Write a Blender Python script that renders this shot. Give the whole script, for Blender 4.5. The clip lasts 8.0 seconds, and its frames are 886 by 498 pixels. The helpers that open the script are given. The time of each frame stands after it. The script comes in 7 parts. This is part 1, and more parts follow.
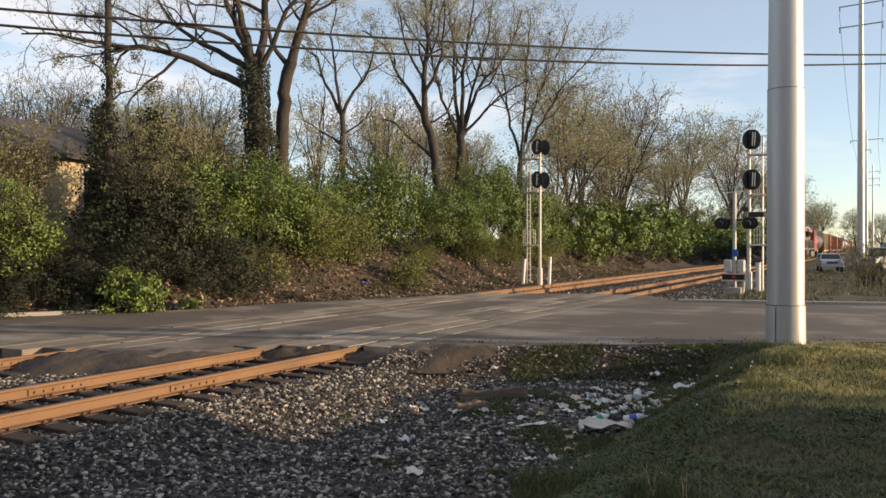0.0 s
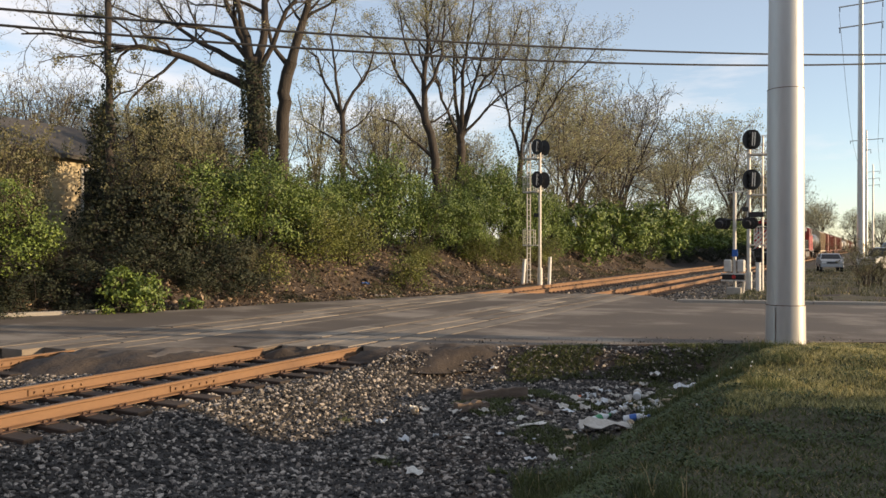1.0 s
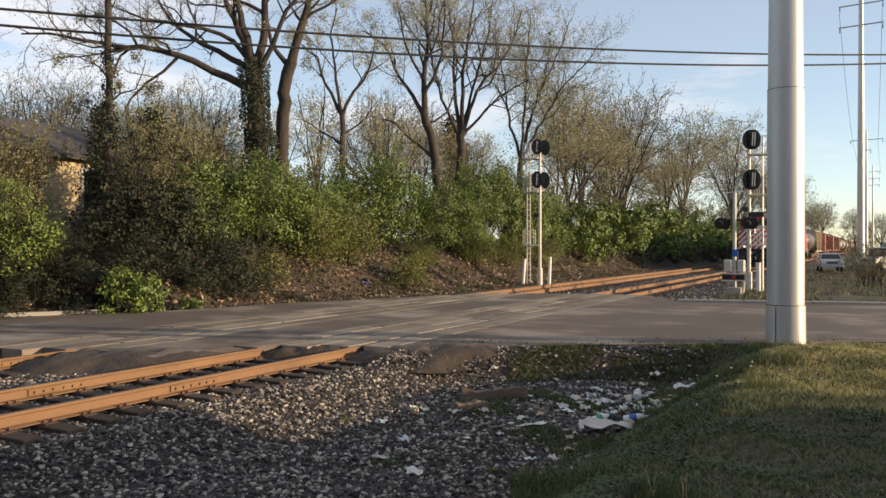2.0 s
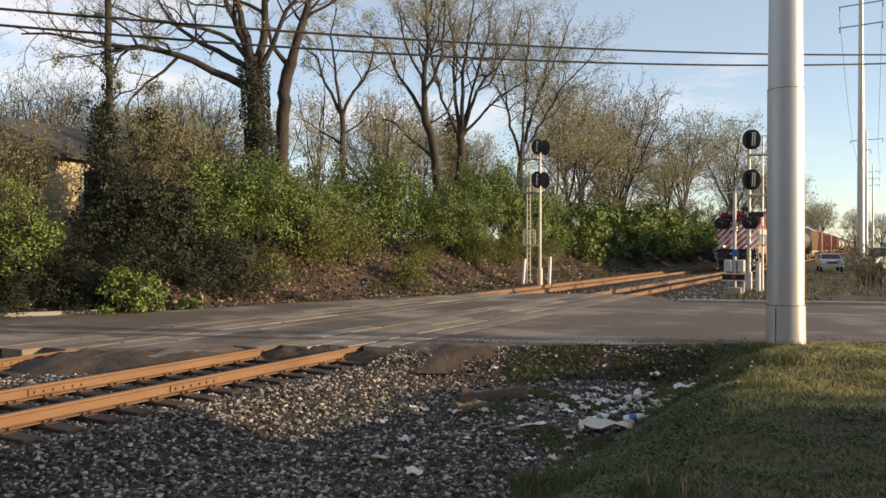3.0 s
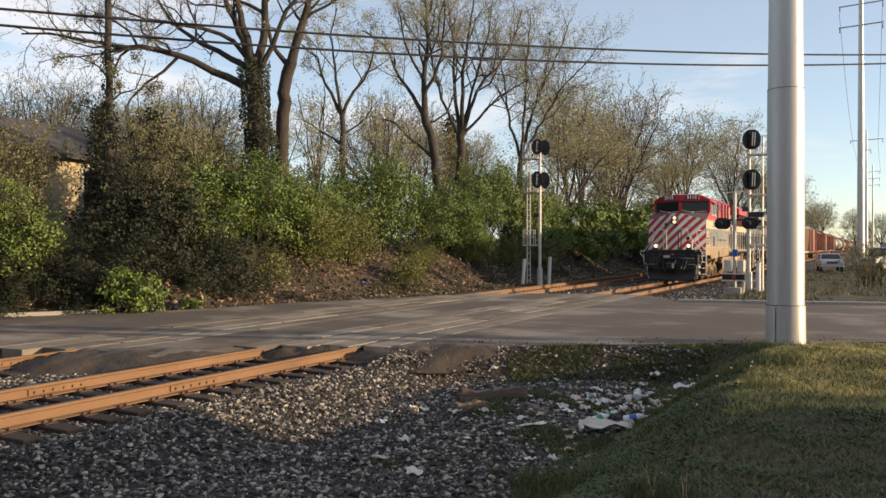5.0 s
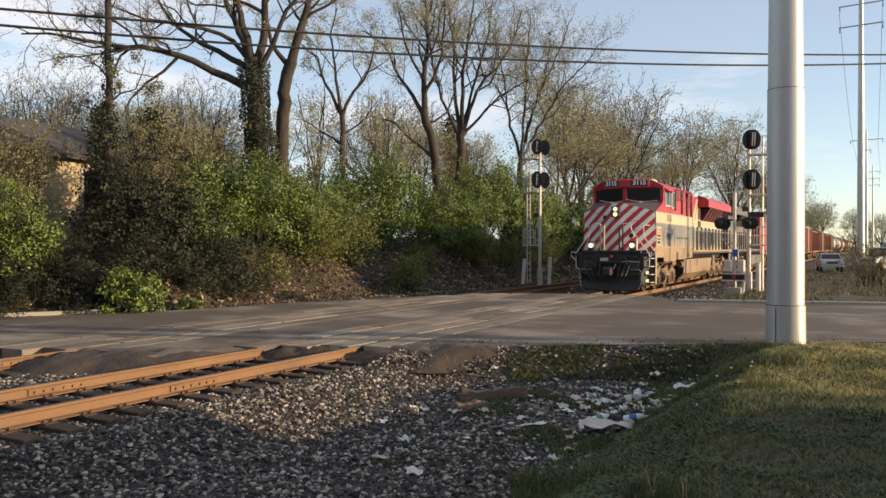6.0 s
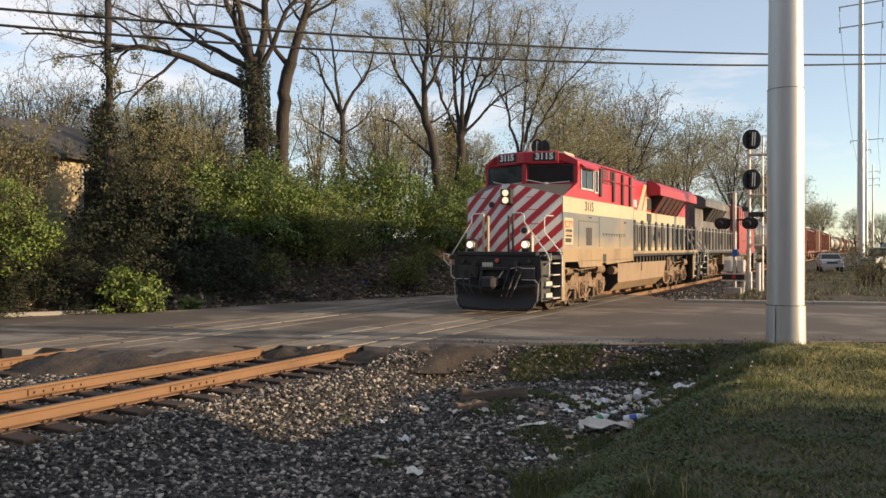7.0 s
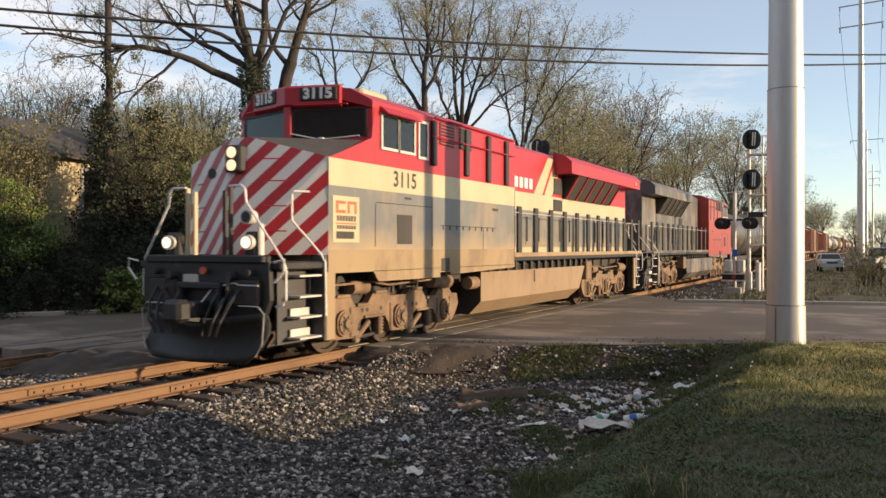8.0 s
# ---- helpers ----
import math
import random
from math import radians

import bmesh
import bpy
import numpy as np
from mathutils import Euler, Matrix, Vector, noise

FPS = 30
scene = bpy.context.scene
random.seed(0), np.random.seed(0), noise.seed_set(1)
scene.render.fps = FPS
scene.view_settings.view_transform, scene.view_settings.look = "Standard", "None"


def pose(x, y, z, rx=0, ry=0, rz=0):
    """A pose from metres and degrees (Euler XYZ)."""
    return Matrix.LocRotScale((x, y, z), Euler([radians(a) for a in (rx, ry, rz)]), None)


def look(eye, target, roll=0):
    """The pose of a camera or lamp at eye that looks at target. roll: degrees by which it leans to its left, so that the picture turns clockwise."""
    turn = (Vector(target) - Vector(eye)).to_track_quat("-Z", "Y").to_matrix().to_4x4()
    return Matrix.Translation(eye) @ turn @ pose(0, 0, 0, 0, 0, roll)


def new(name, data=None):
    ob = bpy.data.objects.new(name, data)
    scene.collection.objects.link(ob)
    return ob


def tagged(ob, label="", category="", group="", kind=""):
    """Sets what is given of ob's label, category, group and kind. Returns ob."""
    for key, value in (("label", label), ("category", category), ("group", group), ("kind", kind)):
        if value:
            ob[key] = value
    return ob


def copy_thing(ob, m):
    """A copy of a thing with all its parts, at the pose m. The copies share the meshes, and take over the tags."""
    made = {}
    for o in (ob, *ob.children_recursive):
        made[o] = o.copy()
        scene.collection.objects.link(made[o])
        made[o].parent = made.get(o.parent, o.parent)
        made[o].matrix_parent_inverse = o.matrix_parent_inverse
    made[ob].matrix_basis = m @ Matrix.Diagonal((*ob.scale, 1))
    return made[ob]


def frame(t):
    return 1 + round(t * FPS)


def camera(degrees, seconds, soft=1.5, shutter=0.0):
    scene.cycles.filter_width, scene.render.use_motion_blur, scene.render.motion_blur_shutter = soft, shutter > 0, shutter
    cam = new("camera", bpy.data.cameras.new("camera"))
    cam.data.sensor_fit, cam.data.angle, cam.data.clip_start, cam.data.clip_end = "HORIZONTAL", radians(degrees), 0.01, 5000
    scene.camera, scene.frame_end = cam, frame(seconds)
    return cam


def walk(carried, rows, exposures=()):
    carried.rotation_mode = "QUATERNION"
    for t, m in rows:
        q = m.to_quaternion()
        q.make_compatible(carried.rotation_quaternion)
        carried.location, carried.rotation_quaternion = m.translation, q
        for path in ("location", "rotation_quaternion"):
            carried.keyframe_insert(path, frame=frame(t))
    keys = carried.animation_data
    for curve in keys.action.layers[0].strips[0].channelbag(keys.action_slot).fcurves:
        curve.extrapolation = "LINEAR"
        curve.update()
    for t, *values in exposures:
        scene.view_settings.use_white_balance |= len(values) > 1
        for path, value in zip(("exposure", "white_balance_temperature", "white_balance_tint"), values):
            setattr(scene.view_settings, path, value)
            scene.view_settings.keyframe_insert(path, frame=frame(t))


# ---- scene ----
import itertools

# ---- camera: stands still on the grass bank ----
cam = camera(57.88, 8.0, soft=1.5, shutter=0.12)
EYE = pose(9.152, 0.0, 1.839, 89.88, 0, 28.18)
walk(cam, [(0.0, EYE), (8.0, EYE)], exposures=[(0.0, 0.76, 6650, 10), (8.0, 0.76, 6650, 10)])

# ---- light ----
SUN_DIR = Vector((0.944, 0.292, 0.153)).normalized()
world = bpy.data.worlds.new("evening_sky")
scene.world = world
world.use_nodes = True
wn, wl = world.node_tree.nodes, world.node_tree.links
sky = wn.new("ShaderNodeTexSky")
sky.sky_type = "NISHITA"
sky.sun_disc = False
sky.sun_elevation = math.asin(SUN_DIR.z)
sky.sun_rotation = math.atan2(SUN_DIR.x, SUN_DIR.y)
sky.air_density, sky.dust_density, sky.ozone_density = 0.8, 0.25, 1.6
# thin streaks of cloud over the whole sky
wtc = wn.new("ShaderNodeTexCoord")
wmap = wn.new("ShaderNodeMapping")
wmap.inputs["Scale"].default_value = (1.3, 1.3, 7.0)
wl.new(wtc.outputs["Generated"], wmap.inputs[0])
wno = wn.new("ShaderNodeTexNoise")
wno.inputs["Scale"].default_value, wno.inputs["Detail"].default_value, wno.inputs["Roughness"].default_value = 2.1, 7.0, 0.6
wl.new(wmap.outputs[0], wno.inputs["Vector"])
wmr = wn.new("ShaderNodeMapRange")
wmr.inputs["From Min"].default_value, wmr.inputs["From Max"].default_value, wmr.inputs["To Min"].default_value, wmr.inputs["To Max"].default_value = 0.50, 0.68, 0.27, 0.85
wl.new(wno.outputs["Fac"], wmr.inputs["Value"])
wmx = wn.new("ShaderNodeMix")
wmx.data_type = "RGBA"
wl.new(wmr.outputs[0], wmx.inputs["Factor"])
wl.new(sky.outputs[0], wmx.inputs["A"])
wmx.inputs["B"].default_value = (4.05, 3.95, 4.05, 1)
wl.new(wmx.outputs["Result"], wn["Background"].inputs[0])
wn["Background"].inputs[1].default_value = 0.15
sun = new("sun", bpy.data.lights.new("sun", "SUN"))
sun.data.energy, sun.data.angle, sun.data.color = 4.2, radians(0.6), (1.0, 0.74, 0.46)
sun.matrix_world = look(SUN_DIR * 50, (0, 0, 0))

# ---- materials ----
def material(name, col, col2=None, rough=0.75, metal=0.0, scale=6.0, fine=60.0, bump=0.3, depth=0.02, island=0.0, spots=None, spot_scale=2.0, spot_cut=0.6, stretch=None, rand=0.0, translucent=0.0, skew=1.0):
    """Colour varied at a coarse and a fine scale, with relief; island or rand vary piece from piece; spots add wear."""
    m = bpy.data.materials.new(name)
    m.use_nodes = True
    n, l = m.node_tree.nodes, m.node_tree.links
    b = n["Principled BSDF"]
    b.inputs["Roughness"].default_value = rough
    b.inputs["Metallic"].default_value = metal
    col2 = col2 or tuple(c * 0.6 for c in col)
    tc = n.new("ShaderNodeTexCoord")
    src = tc.outputs["Object"]
    if stretch:
        mp = n.new("ShaderNodeMapping")
        mp.inputs["Scale"].default_value = stretch
        l.new(src, mp.inputs[0])
        src = mp.outputs[0]
    n1 = n.new("ShaderNodeTexNoise")
    n1.inputs["Scale"].default_value, n1.inputs["Detail"].default_value = scale, 6.0
    l.new(src, n1.inputs["Vector"])
    n2 = n.new("ShaderNodeTexNoise")
    n2.inputs["Scale"].default_value, n2.inputs["Detail"].default_value = fine, 4.0
    l.new(src, n2.inputs["Vector"])
    add = n.new("ShaderNodeMath")
    add.operation = "MULTIPLY_ADD"
    l.new(n2.outputs["Fac"], add.inputs[0])
    add.inputs[1].default_value = 0.5
    sc = n.new("ShaderNodeMath")
    sc.operation = "MULTIPLY_ADD"
    l.new(n1.outputs["Fac"], sc.inputs[0])
    sc.inputs[1].default_value = 1.3
    sc.inputs[2].default_value = -0.4
    l.new(sc.outputs[0], add.inputs[2])
    fac = add.outputs[0]
    if island or rand:
        if island:
            g = n.new("ShaderNodeNewGeometry")
            r = g.outputs["Random Per Island"]
        else:
            r = n.new("ShaderNodeObjectInfo").outputs["Random"]
        k = n.new("ShaderNodeMath")
        k.operation = "MULTIPLY_ADD"
        l.new(r, k.inputs[0])
        k.inputs[1].default_value = island or rand
        k2 = n.new("ShaderNodeMath")
        k2.operation = "ADD"
        l.new(fac, k.inputs[2])
        l.new(k.outputs[0], k2.inputs[0])
        k2.inputs[1].default_value = -0.5 * (island or rand)
        fac = k2.outputs[0]
    if skew != 1.0:
        lim = n.new("ShaderNodeClamp")
        l.new(fac, lim.inputs[0])
        pw = n.new("ShaderNodeMath")
        pw.operation = "POWER"
        l.new(lim.outputs[0], pw.inputs[0])
        pw.inputs[1].default_value = skew
        fac = pw.outputs[0]
    mix = n.new("ShaderNodeMix")
    mix.data_type = "RGBA"
    mix.inputs["A"].default_value, mix.inputs["B"].default_value = (*col2, 1), (*col, 1)
    l.new(fac, mix.inputs["Factor"])
    out = mix.outputs["Result"]
    if spots:
        n3 = n.new("ShaderNodeTexNoise")
        n3.inputs["Scale"].default_value, n3.inputs["Detail"].default_value, n3.inputs["Roughness"].default_value = spot_scale, 8.0, 0.65
        l.new(src, n3.inputs["Vector"])
        mr = n.new("ShaderNodeMapRange")
        mr.inputs["From Min"].default_value, mr.inputs["From Max"].default_value = spot_cut - 0.06, spot_cut + 0.08
        l.new(n3.outputs["Fac"], mr.inputs["Value"])
        mx = n.new("ShaderNodeMix")
        mx.data_type = "RGBA"
        l.new(mr.outputs[0], mx.inputs["Factor"])
        l.new(out, mx.inputs["A"])
        mx.inputs["B"].default_value = (*spots, 1)
        out = mx.outputs["Result"]
    l.new(out, b.inputs["Base Color"])
    if bump:
        bp = n.new("ShaderNodeBump")
        bp.inputs["Strength"].default_value, bp.inputs["Distance"].default_value = bump, depth
        l.new(add.outputs[0], bp.inputs["Height"])
        l.new(bp.outputs[0], b.inputs["Normal"])
    if translucent:
        t = n.new("ShaderNodeBsdfTranslucent")
        l.new(out, t.inputs[0])
        ms = n.new("ShaderNodeMixShader")
        ms.inputs[0].default_value = translucent
        l.new(b.outputs[0], ms.inputs[1])
        l.new(t.outputs[0], ms.inputs[2])
        l.new(ms.outputs[0], n["Material Output"].inputs[0])
    return m


def glow(name, col, strength):
    m = bpy.data.materials.new(name)
    m.use_nodes = True
    b = m.node_tree.nodes["Principled BSDF"]
    b.inputs["Base Color"].default_value = (0.8, 0.8, 0.8, 1)
    b.inputs["Emission Color"].default_value = (*col, 1)
    b.inputs["Emission Strength"].default_value = strength
    return m


GRAVEL = material("gravel_bed", (0.065, 0.057, 0.049), (0.018, 0.016, 0.014), 0.9, scale=3, fine=45, bump=0.9, depth=0.05)
STONE = material("ballast_stone", (0.44, 0.385, 0.325), (0.026, 0.0235, 0.021), 0.85, scale=9, fine=80, bump=0.4, depth=0.01, island=1.1, skew=3.5)
DIRT = material("dirt", (0.074, 0.052, 0.037), (0.022, 0.015, 0.011), 0.95, scale=0.8, fine=14, bump=0.9, depth=0.08)
LAWN = material("lawn_soil", (0.10, 0.085, 0.042), (0.025, 0.022, 0.012), 0.95, scale=1.2, fine=30, bump=0.8, depth=0.05)
BLADE = material("grass_blade", (0.135, 0.155, 0.046), (0.030, 0.042, 0.013), 0.6, scale=0.7, fine=7, bump=0, island=0.7, translucent=0.25)
# paler blade colour that paints low sunlight onto the crest grass
SUNLIT_BLADE = material("sunlit_grass_blade", (0.54, 0.47, 0.20), (0.15, 0.15, 0.055), 0.6, scale=0.9, fine=8, bump=0, island=0.8, translucent=0.25)
CLOVER = material("clover_leaf", (0.085, 0.12, 0.03), (0.022, 0.038, 0.010), 0.6, scale=0.8, fine=7, bump=0, island=0.8, translucent=0.15)
FARGRASS = material("far_grass_blade", (0.115, 0.115, 0.052), (0.042, 0.048, 0.022), 0.65, scale=0.25, fine=3, bump=0, island=0.7, translucent=0.15)
DRY = material("dry_grass", (0.42, 0.33, 0.17), (0.25, 0.18, 0.09), 0.7, scale=2, fine=9, bump=0, island=0.5, translucent=0.2)
ASPHALT = material("asphalt", (0.152, 0.115, 0.083), (0.062, 0.049, 0.038), 0.85, scale=0.45, fine=55, bump=0.35, depth=0.012, spots=(0.27, 0.225, 0.175), spot_scale=0.45, spot_cut=0.56, stretch=(0.55, 0.8, 1))
PANEL = material("crossing_panel", (0.30, 0.25, 0.19), (0.10, 0.078, 0.058), 0.88, scale=1.8, fine=40, bump=0.5, depth=0.015, stretch=(1, 0.4, 1), rand=0.7, spots=(0.05, 0.04, 0.033), spot_scale=1.6, spot_cut=0.62)
TAR = material("tar_edge", (0.088, 0.066, 0.049), (0.026, 0.020, 0.016), 0.9, scale=4, fine=30, bump=0.8, depth=0.03)
CONCRETE = material("kerb_concrete", (0.42, 0.38, 0.32), (0.24, 0.22, 0.19), 0.9, scale=2, fine=40, bump=0.4)
RUST = material("rusted_rail", (0.245, 0.134, 0.062), (0.115, 0.060, 0.030), 0.75, scale=3, fine=30, bump=0.3, depth=0.006, stretch=(1, 0.3, 1))
RAILTOP = material("rail_running_face", (0.26, 0.18, 0.125), (0.17, 0.11, 0.075), 0.40, metal=0.6, scale=2, fine=30, bump=0.1, stretch=(1, 0.1, 1))
WORN = material("worn_rail_in_road", (0.16, 0.13, 0.105), (0.09, 0.07, 0.055), 0.5, metal=0.4, scale=2, fine=30, bump=0.1, stretch=(1, 0.1, 1))
TIE = material("tie_timber", (0.062, 0.043, 0.031), (0.02, 0.015, 0.012), 0.9, scale=3, fine=22, bump=0.7, stretch=(0.3, 2, 2), rand=0.5)
SPIKE = material("spike_steel", (0.14, 0.075, 0.045), (0.06, 0.035, 0.025), 0.8, fine=50)
GALV = material("galvanised_pole", (0.52, 0.51, 0.49), (0.40, 0.395, 0.38), 0.42, metal=0.35, scale=2.2, fine=18, bump=0.06, stretch=(1, 1, 0.25), spots=(0.33, 0.31, 0.29), spot_scale=1.3, spot_cut=0.68)
SILVER = material("silver_paint", (0.62, 0.59, 0.54), (0.42, 0.39, 0.35), 0.5, metal=0.15, scale=4, fine=30, bump=0.1)
BLACK = material("black_paint", (0.022, 0.022, 0.024), (0.012, 0.012, 0.013), 0.55, scale=5, fine=40, bump=0.1)
BARK = material("bark", (0.062, 0.050, 0.041), (0.022, 0.018, 0.015), 0.95, scale=5, fine=26, bump=0.9, depth=0.04, stretch=(2, 2, 0.4))
TWIG = material("twig_bark", (0.19, 0.165, 0.135), (0.075, 0.065, 0.055), 0.95, scale=1.2, fine=12, bump=0)
BUD = material("spring_bud", (0.42, 0.40, 0.22), (0.22, 0.21, 0.12), 0.8, scale=0.5, fine=3, bump=0, island=0.6, translucent=0.35)
LEAF = material("bush_leaf", (0.19, 0.255, 0.044), (0.034, 0.062, 0.013), 0.55, scale=0.45, fine=5, bump=0, island=0.7, translucent=0.14)
LEAF_YELLOW = material("yellow_green_leaf", (0.22, 0.235, 0.045), (0.06, 0.075, 0.018), 0.6, scale=0.6, fine=5, bump=0, island=0.7, translucent=0.16)
LEAF_DULL = material("dull_leaf", (0.19, 0.178, 0.08), (0.06, 0.06, 0.028), 0.6, scale=0.7, fine=5, bump=0, island=0.8, translucent=0.12)
# ivy and evergreen leaf, kept near black to paint the hedge's shaded hollow too
IVY_SHADE = material("ivy_and_shade_leaf", (0.036, 0.044, 0.019), (0.011, 0.016, 0.007), 0.75, scale=1, fine=6, bump=0, island=0.7, translucent=0.15)
WIRE = material("cable", (0.02, 0.02, 0.022), (0.012, 0.012, 0.013), 0.6, bump=0)


# ---- mesh helpers ----
def part(name, bm, mat, parent=None, label="", smooth=False):
    me = bpy.data.meshes.new(name)
    bm.to_mesh(me)
    bm.free()
    for mm in (mat if isinstance(mat, (list, tuple)) else (mat,)):
        me.materials.append(mm)
    if smooth:
        me.shade_smooth()
    ob = new(name, me)
    ob.parent = parent
    if label:
        tagged(ob, label)
    return ob


def mesh_of(name, verts, faces, mat, parent=None, label="", smooth=False):
    me = bpy.data.meshes.new(name)
    me.from_pydata(verts, [], faces)
    for mm in (mat if isinstance(mat, (list, tuple)) else (mat,)):
        me.materials.append(mm)
    if smooth:
        me.shade_smooth()
    ob = new(name, me)
    ob.parent = parent
    if label:
        tagged(ob, label)
    return ob


def thing(name, label, category, group="", kind="", at=None):
    ob = new(name)
    ob.empty_display_size = 0.2
    if at is not None:
        ob.matrix_basis = at
    return tagged(ob, label, category, group, kind)


def box(bm, x0, x1, y0, y1, z0, z1, bevel=0.0, m=None):
    vs = [bm.verts.new((x, y, z)) for x in (x0, x1) for y in (y0, y1) for z in (z0, z1)]
    fs = [bm.faces.new([vs[i] for i in q]) for q in ((0, 1, 3, 2), (4, 6, 7, 5), (0, 4, 5, 1), (2, 3, 7, 6), (0, 2, 6, 4), (1, 5, 7, 3))]
    if bevel:
        es = list({e for fc in fs for e in fc.edges})
        r = bmesh.ops.bevel(bm, geom=es, offset=bevel, segments=1, affect="EDGES", profile=0.5)
        vs = list({v for fc in r["faces"] for v in fc.verts} | {v for v in vs if v.is_valid})
    if m is not None:
        bmesh.ops.transform(bm, matrix=m, verts=vs)
    return vs


def tube(bm, pts, r, seg=8, r1=None, cap=True):
    """A round bar along the points."""
    pts = [Vector(p) for p in pts]
    rings = []
    n = len(pts)
    for i, p in enumerate(pts):
        d = (pts[min(i + 1, n - 1)] - pts[max(i - 1, 0)]).normalized()
        a = d.cross(Vector((0, 0, 1)) if abs(d.z) < 0.95 else Vector((1, 0, 0))).normalized()
        b = d.cross(a)
        rr = r if r1 is None else r + (r1 - r) * i / max(1, n - 1)
        rings.append([bm.verts.new(p + (a * math.cos(k * math.tau / seg) + b * math.sin(k * math.tau / seg)) * rr) for k in range(seg)])
    for q, w in zip(rings, rings[1:]):
        for k in range(seg):
            bm.faces.new((q[k], q[(k + 1) % seg], w[(k + 1) % seg], w[k]))
    if cap:
        bm.faces.new(rings[0][::-1])
        bm.faces.new(rings[-1])


def prism(bm, outline, axis, a, b):
    """An outline in two coordinates, drawn out along the third axis from a to b."""
    def p(u, v, w):
        return {"x": (w, u, v), "y": (u, w, v), "z": (u, v, w)}[axis]
    lo = [bm.verts.new(p(u, v, a)) for u, v in outline]
    hi = [bm.verts.new(p(u, v, b)) for u, v in outline]
    n = len(outline)
    fs = [bm.faces.new((lo[i], lo[(i + 1) % n], hi[(i + 1) % n], hi[i])) for i in range(n)]
    fs += [bm.faces.new(lo[::-1]), bm.faces.new(hi)]
    bmesh.ops.recalc_face_normals(bm, faces=fs)
    return fs


def B():
    return bmesh.new()


def smoothstep(a, b, x):
    t = min(1.0, max(0.0, (x - a) / (b - a)))
    return t * t * (3 - 2 * t)


# ---- ground ----
def near_edge(x):
    return 11.75 + 0.645 * x


FAR_EDGE = [(-60, -4), (-30, 3.5), (-11.0, 13.0), (-8.6, 17.4), (-7.9, 20.7), (-6.3, 25.0), (-4.4, 29.2), (-0.4, 31.0), (1.7, 30.6), (3.6, 27.2), (9.5, 28.9), (30, 40), (60, 59)]


def far_edge(x):
    for (a, p), (b, q) in zip(FAR_EDGE, FAR_EDGE[1:]):
        if x <= b:
            return p + (q - p) * (x - a) / (b - a)
    return FAR_EDGE[-1][1]


def grass_from(y):
    return 5.95 + 0.45 * smoothstep(7.0, 10.0, y)


def ground_z(x, y):
    n1 = noise.noise((x * 0.35, y * 0.35, 1.0))
    n2 = noise.noise((x * 1.3, y * 1.3, 4.0))
    toe = -8.4 - 0.55 * max(0.0, 17.8 - max(y, 2.0))
    hill = 2.1 * smoothstep(toe, toe - 4.2, x) + 0.8 * smoothstep(toe - 5, -30, x)
    bed = 0.015 if abs(x) < 1.4 or abs(x + 4.25) < 1.4 else 0.0
    z = -0.23 - bed + hill + (0.14 * n1 + 0.13 * n2 + 0.10 * noise.noise((x * 3.1, y * 2.3, 8.0))) * smoothstep(toe + 0.2, toe - 1.1, x)
    d = y - near_edge(x)
    if y < far_edge(x) - 1 or d < 6:
        low = smoothstep(1.55, 2.9, x)
        pit = -0.55 + 0.06 * n1 + 0.05 * n2
        z = z * (1 - low) + pit * low if x > 1.5 else z
        z += smoothstep(6.1, 7.9, x) * (0.75 + 0.05 * n1)
        if x > 1.5:
            up = smoothstep(-1.5 - 1.6 * smoothstep(6.5, 8.0, x), -0.1, d)
            z += (-0.025 - z) * up
    else:
        z += smoothstep(2.2, 5, x) * (0.1 + 0.08 * n1 + 0.05 * n2)
    if x < -5.5 and y < far_edge(x) + 1 and x > -9:
        z = min(z, -0.2)
    inside = near_edge(x) + 0.1 < y < far_edge(x) - 0.1
    if inside:
        z = min(z, -0.3)
    return z


def make_ground():
    def steps(*runs):
        out = []
        for a, b, s in runs:
            k = max(1, round((b - a) / s))
            out += [a + (b - a) * i / k for i in range(k)]
        return out + [runs[-1][1]]
    xs = steps((-1500, -200, 260), (-200, -40, 20), (-40, -16, 2), (-16, 14, 0.3), (14, 40, 2), (40, 200, 20), (200, 1500, 260))
    ys = steps((-300, -20, 40), (-20, 0, 4), (0, 34, 0.3), (34, 60, 0.8), (60, 140, 4), (140, 400, 20), (400, 2500, 300))
    verts = [(x, y, ground_z(x, y)) for y in ys for x in xs]
    w = len(xs)
    faces = [(j * w + i, j * w + i + 1, (j + 1) * w + i + 1, (j + 1) * w + i) for j in range(len(ys) - 1) for i in range(w - 1)]
    ob = mesh_of("ground", verts, faces, [GRAVEL, DIRT, LAWN], smooth=True)
    idx = []
    for f in faces:
        x = (verts[f[0]][0] + verts[f[2]][0]) / 2
        y = (verts[f[0]][1] + verts[f[2]][1]) / 2
        wob = 0.5 * noise.noise((x * 0.9, y * 0.9, 0))
        if x < -7.2 + wob * 0.5 or (x < -5 and y > far_edge(x)):
            k = 1 if x > -40 else 2
        elif y < near_edge(x) + 2:
            k = 2 if x > grass_from(y) + 0.5 * wob else (1 if y > near_edge(x) - 1.2 + wob or (x > 4 and wob > 0.1) else 0)
        else:
            k = 0 if x < 3.4 + wob else (1 if wob > 0.12 and x < 14 else 2)
        idx.append(k)
    ob.data.polygons.foreach_set("material_index", idx)
    tagged(ob, "gravel, bare earth and rough grass beside the railway", "ground", kind="structure")


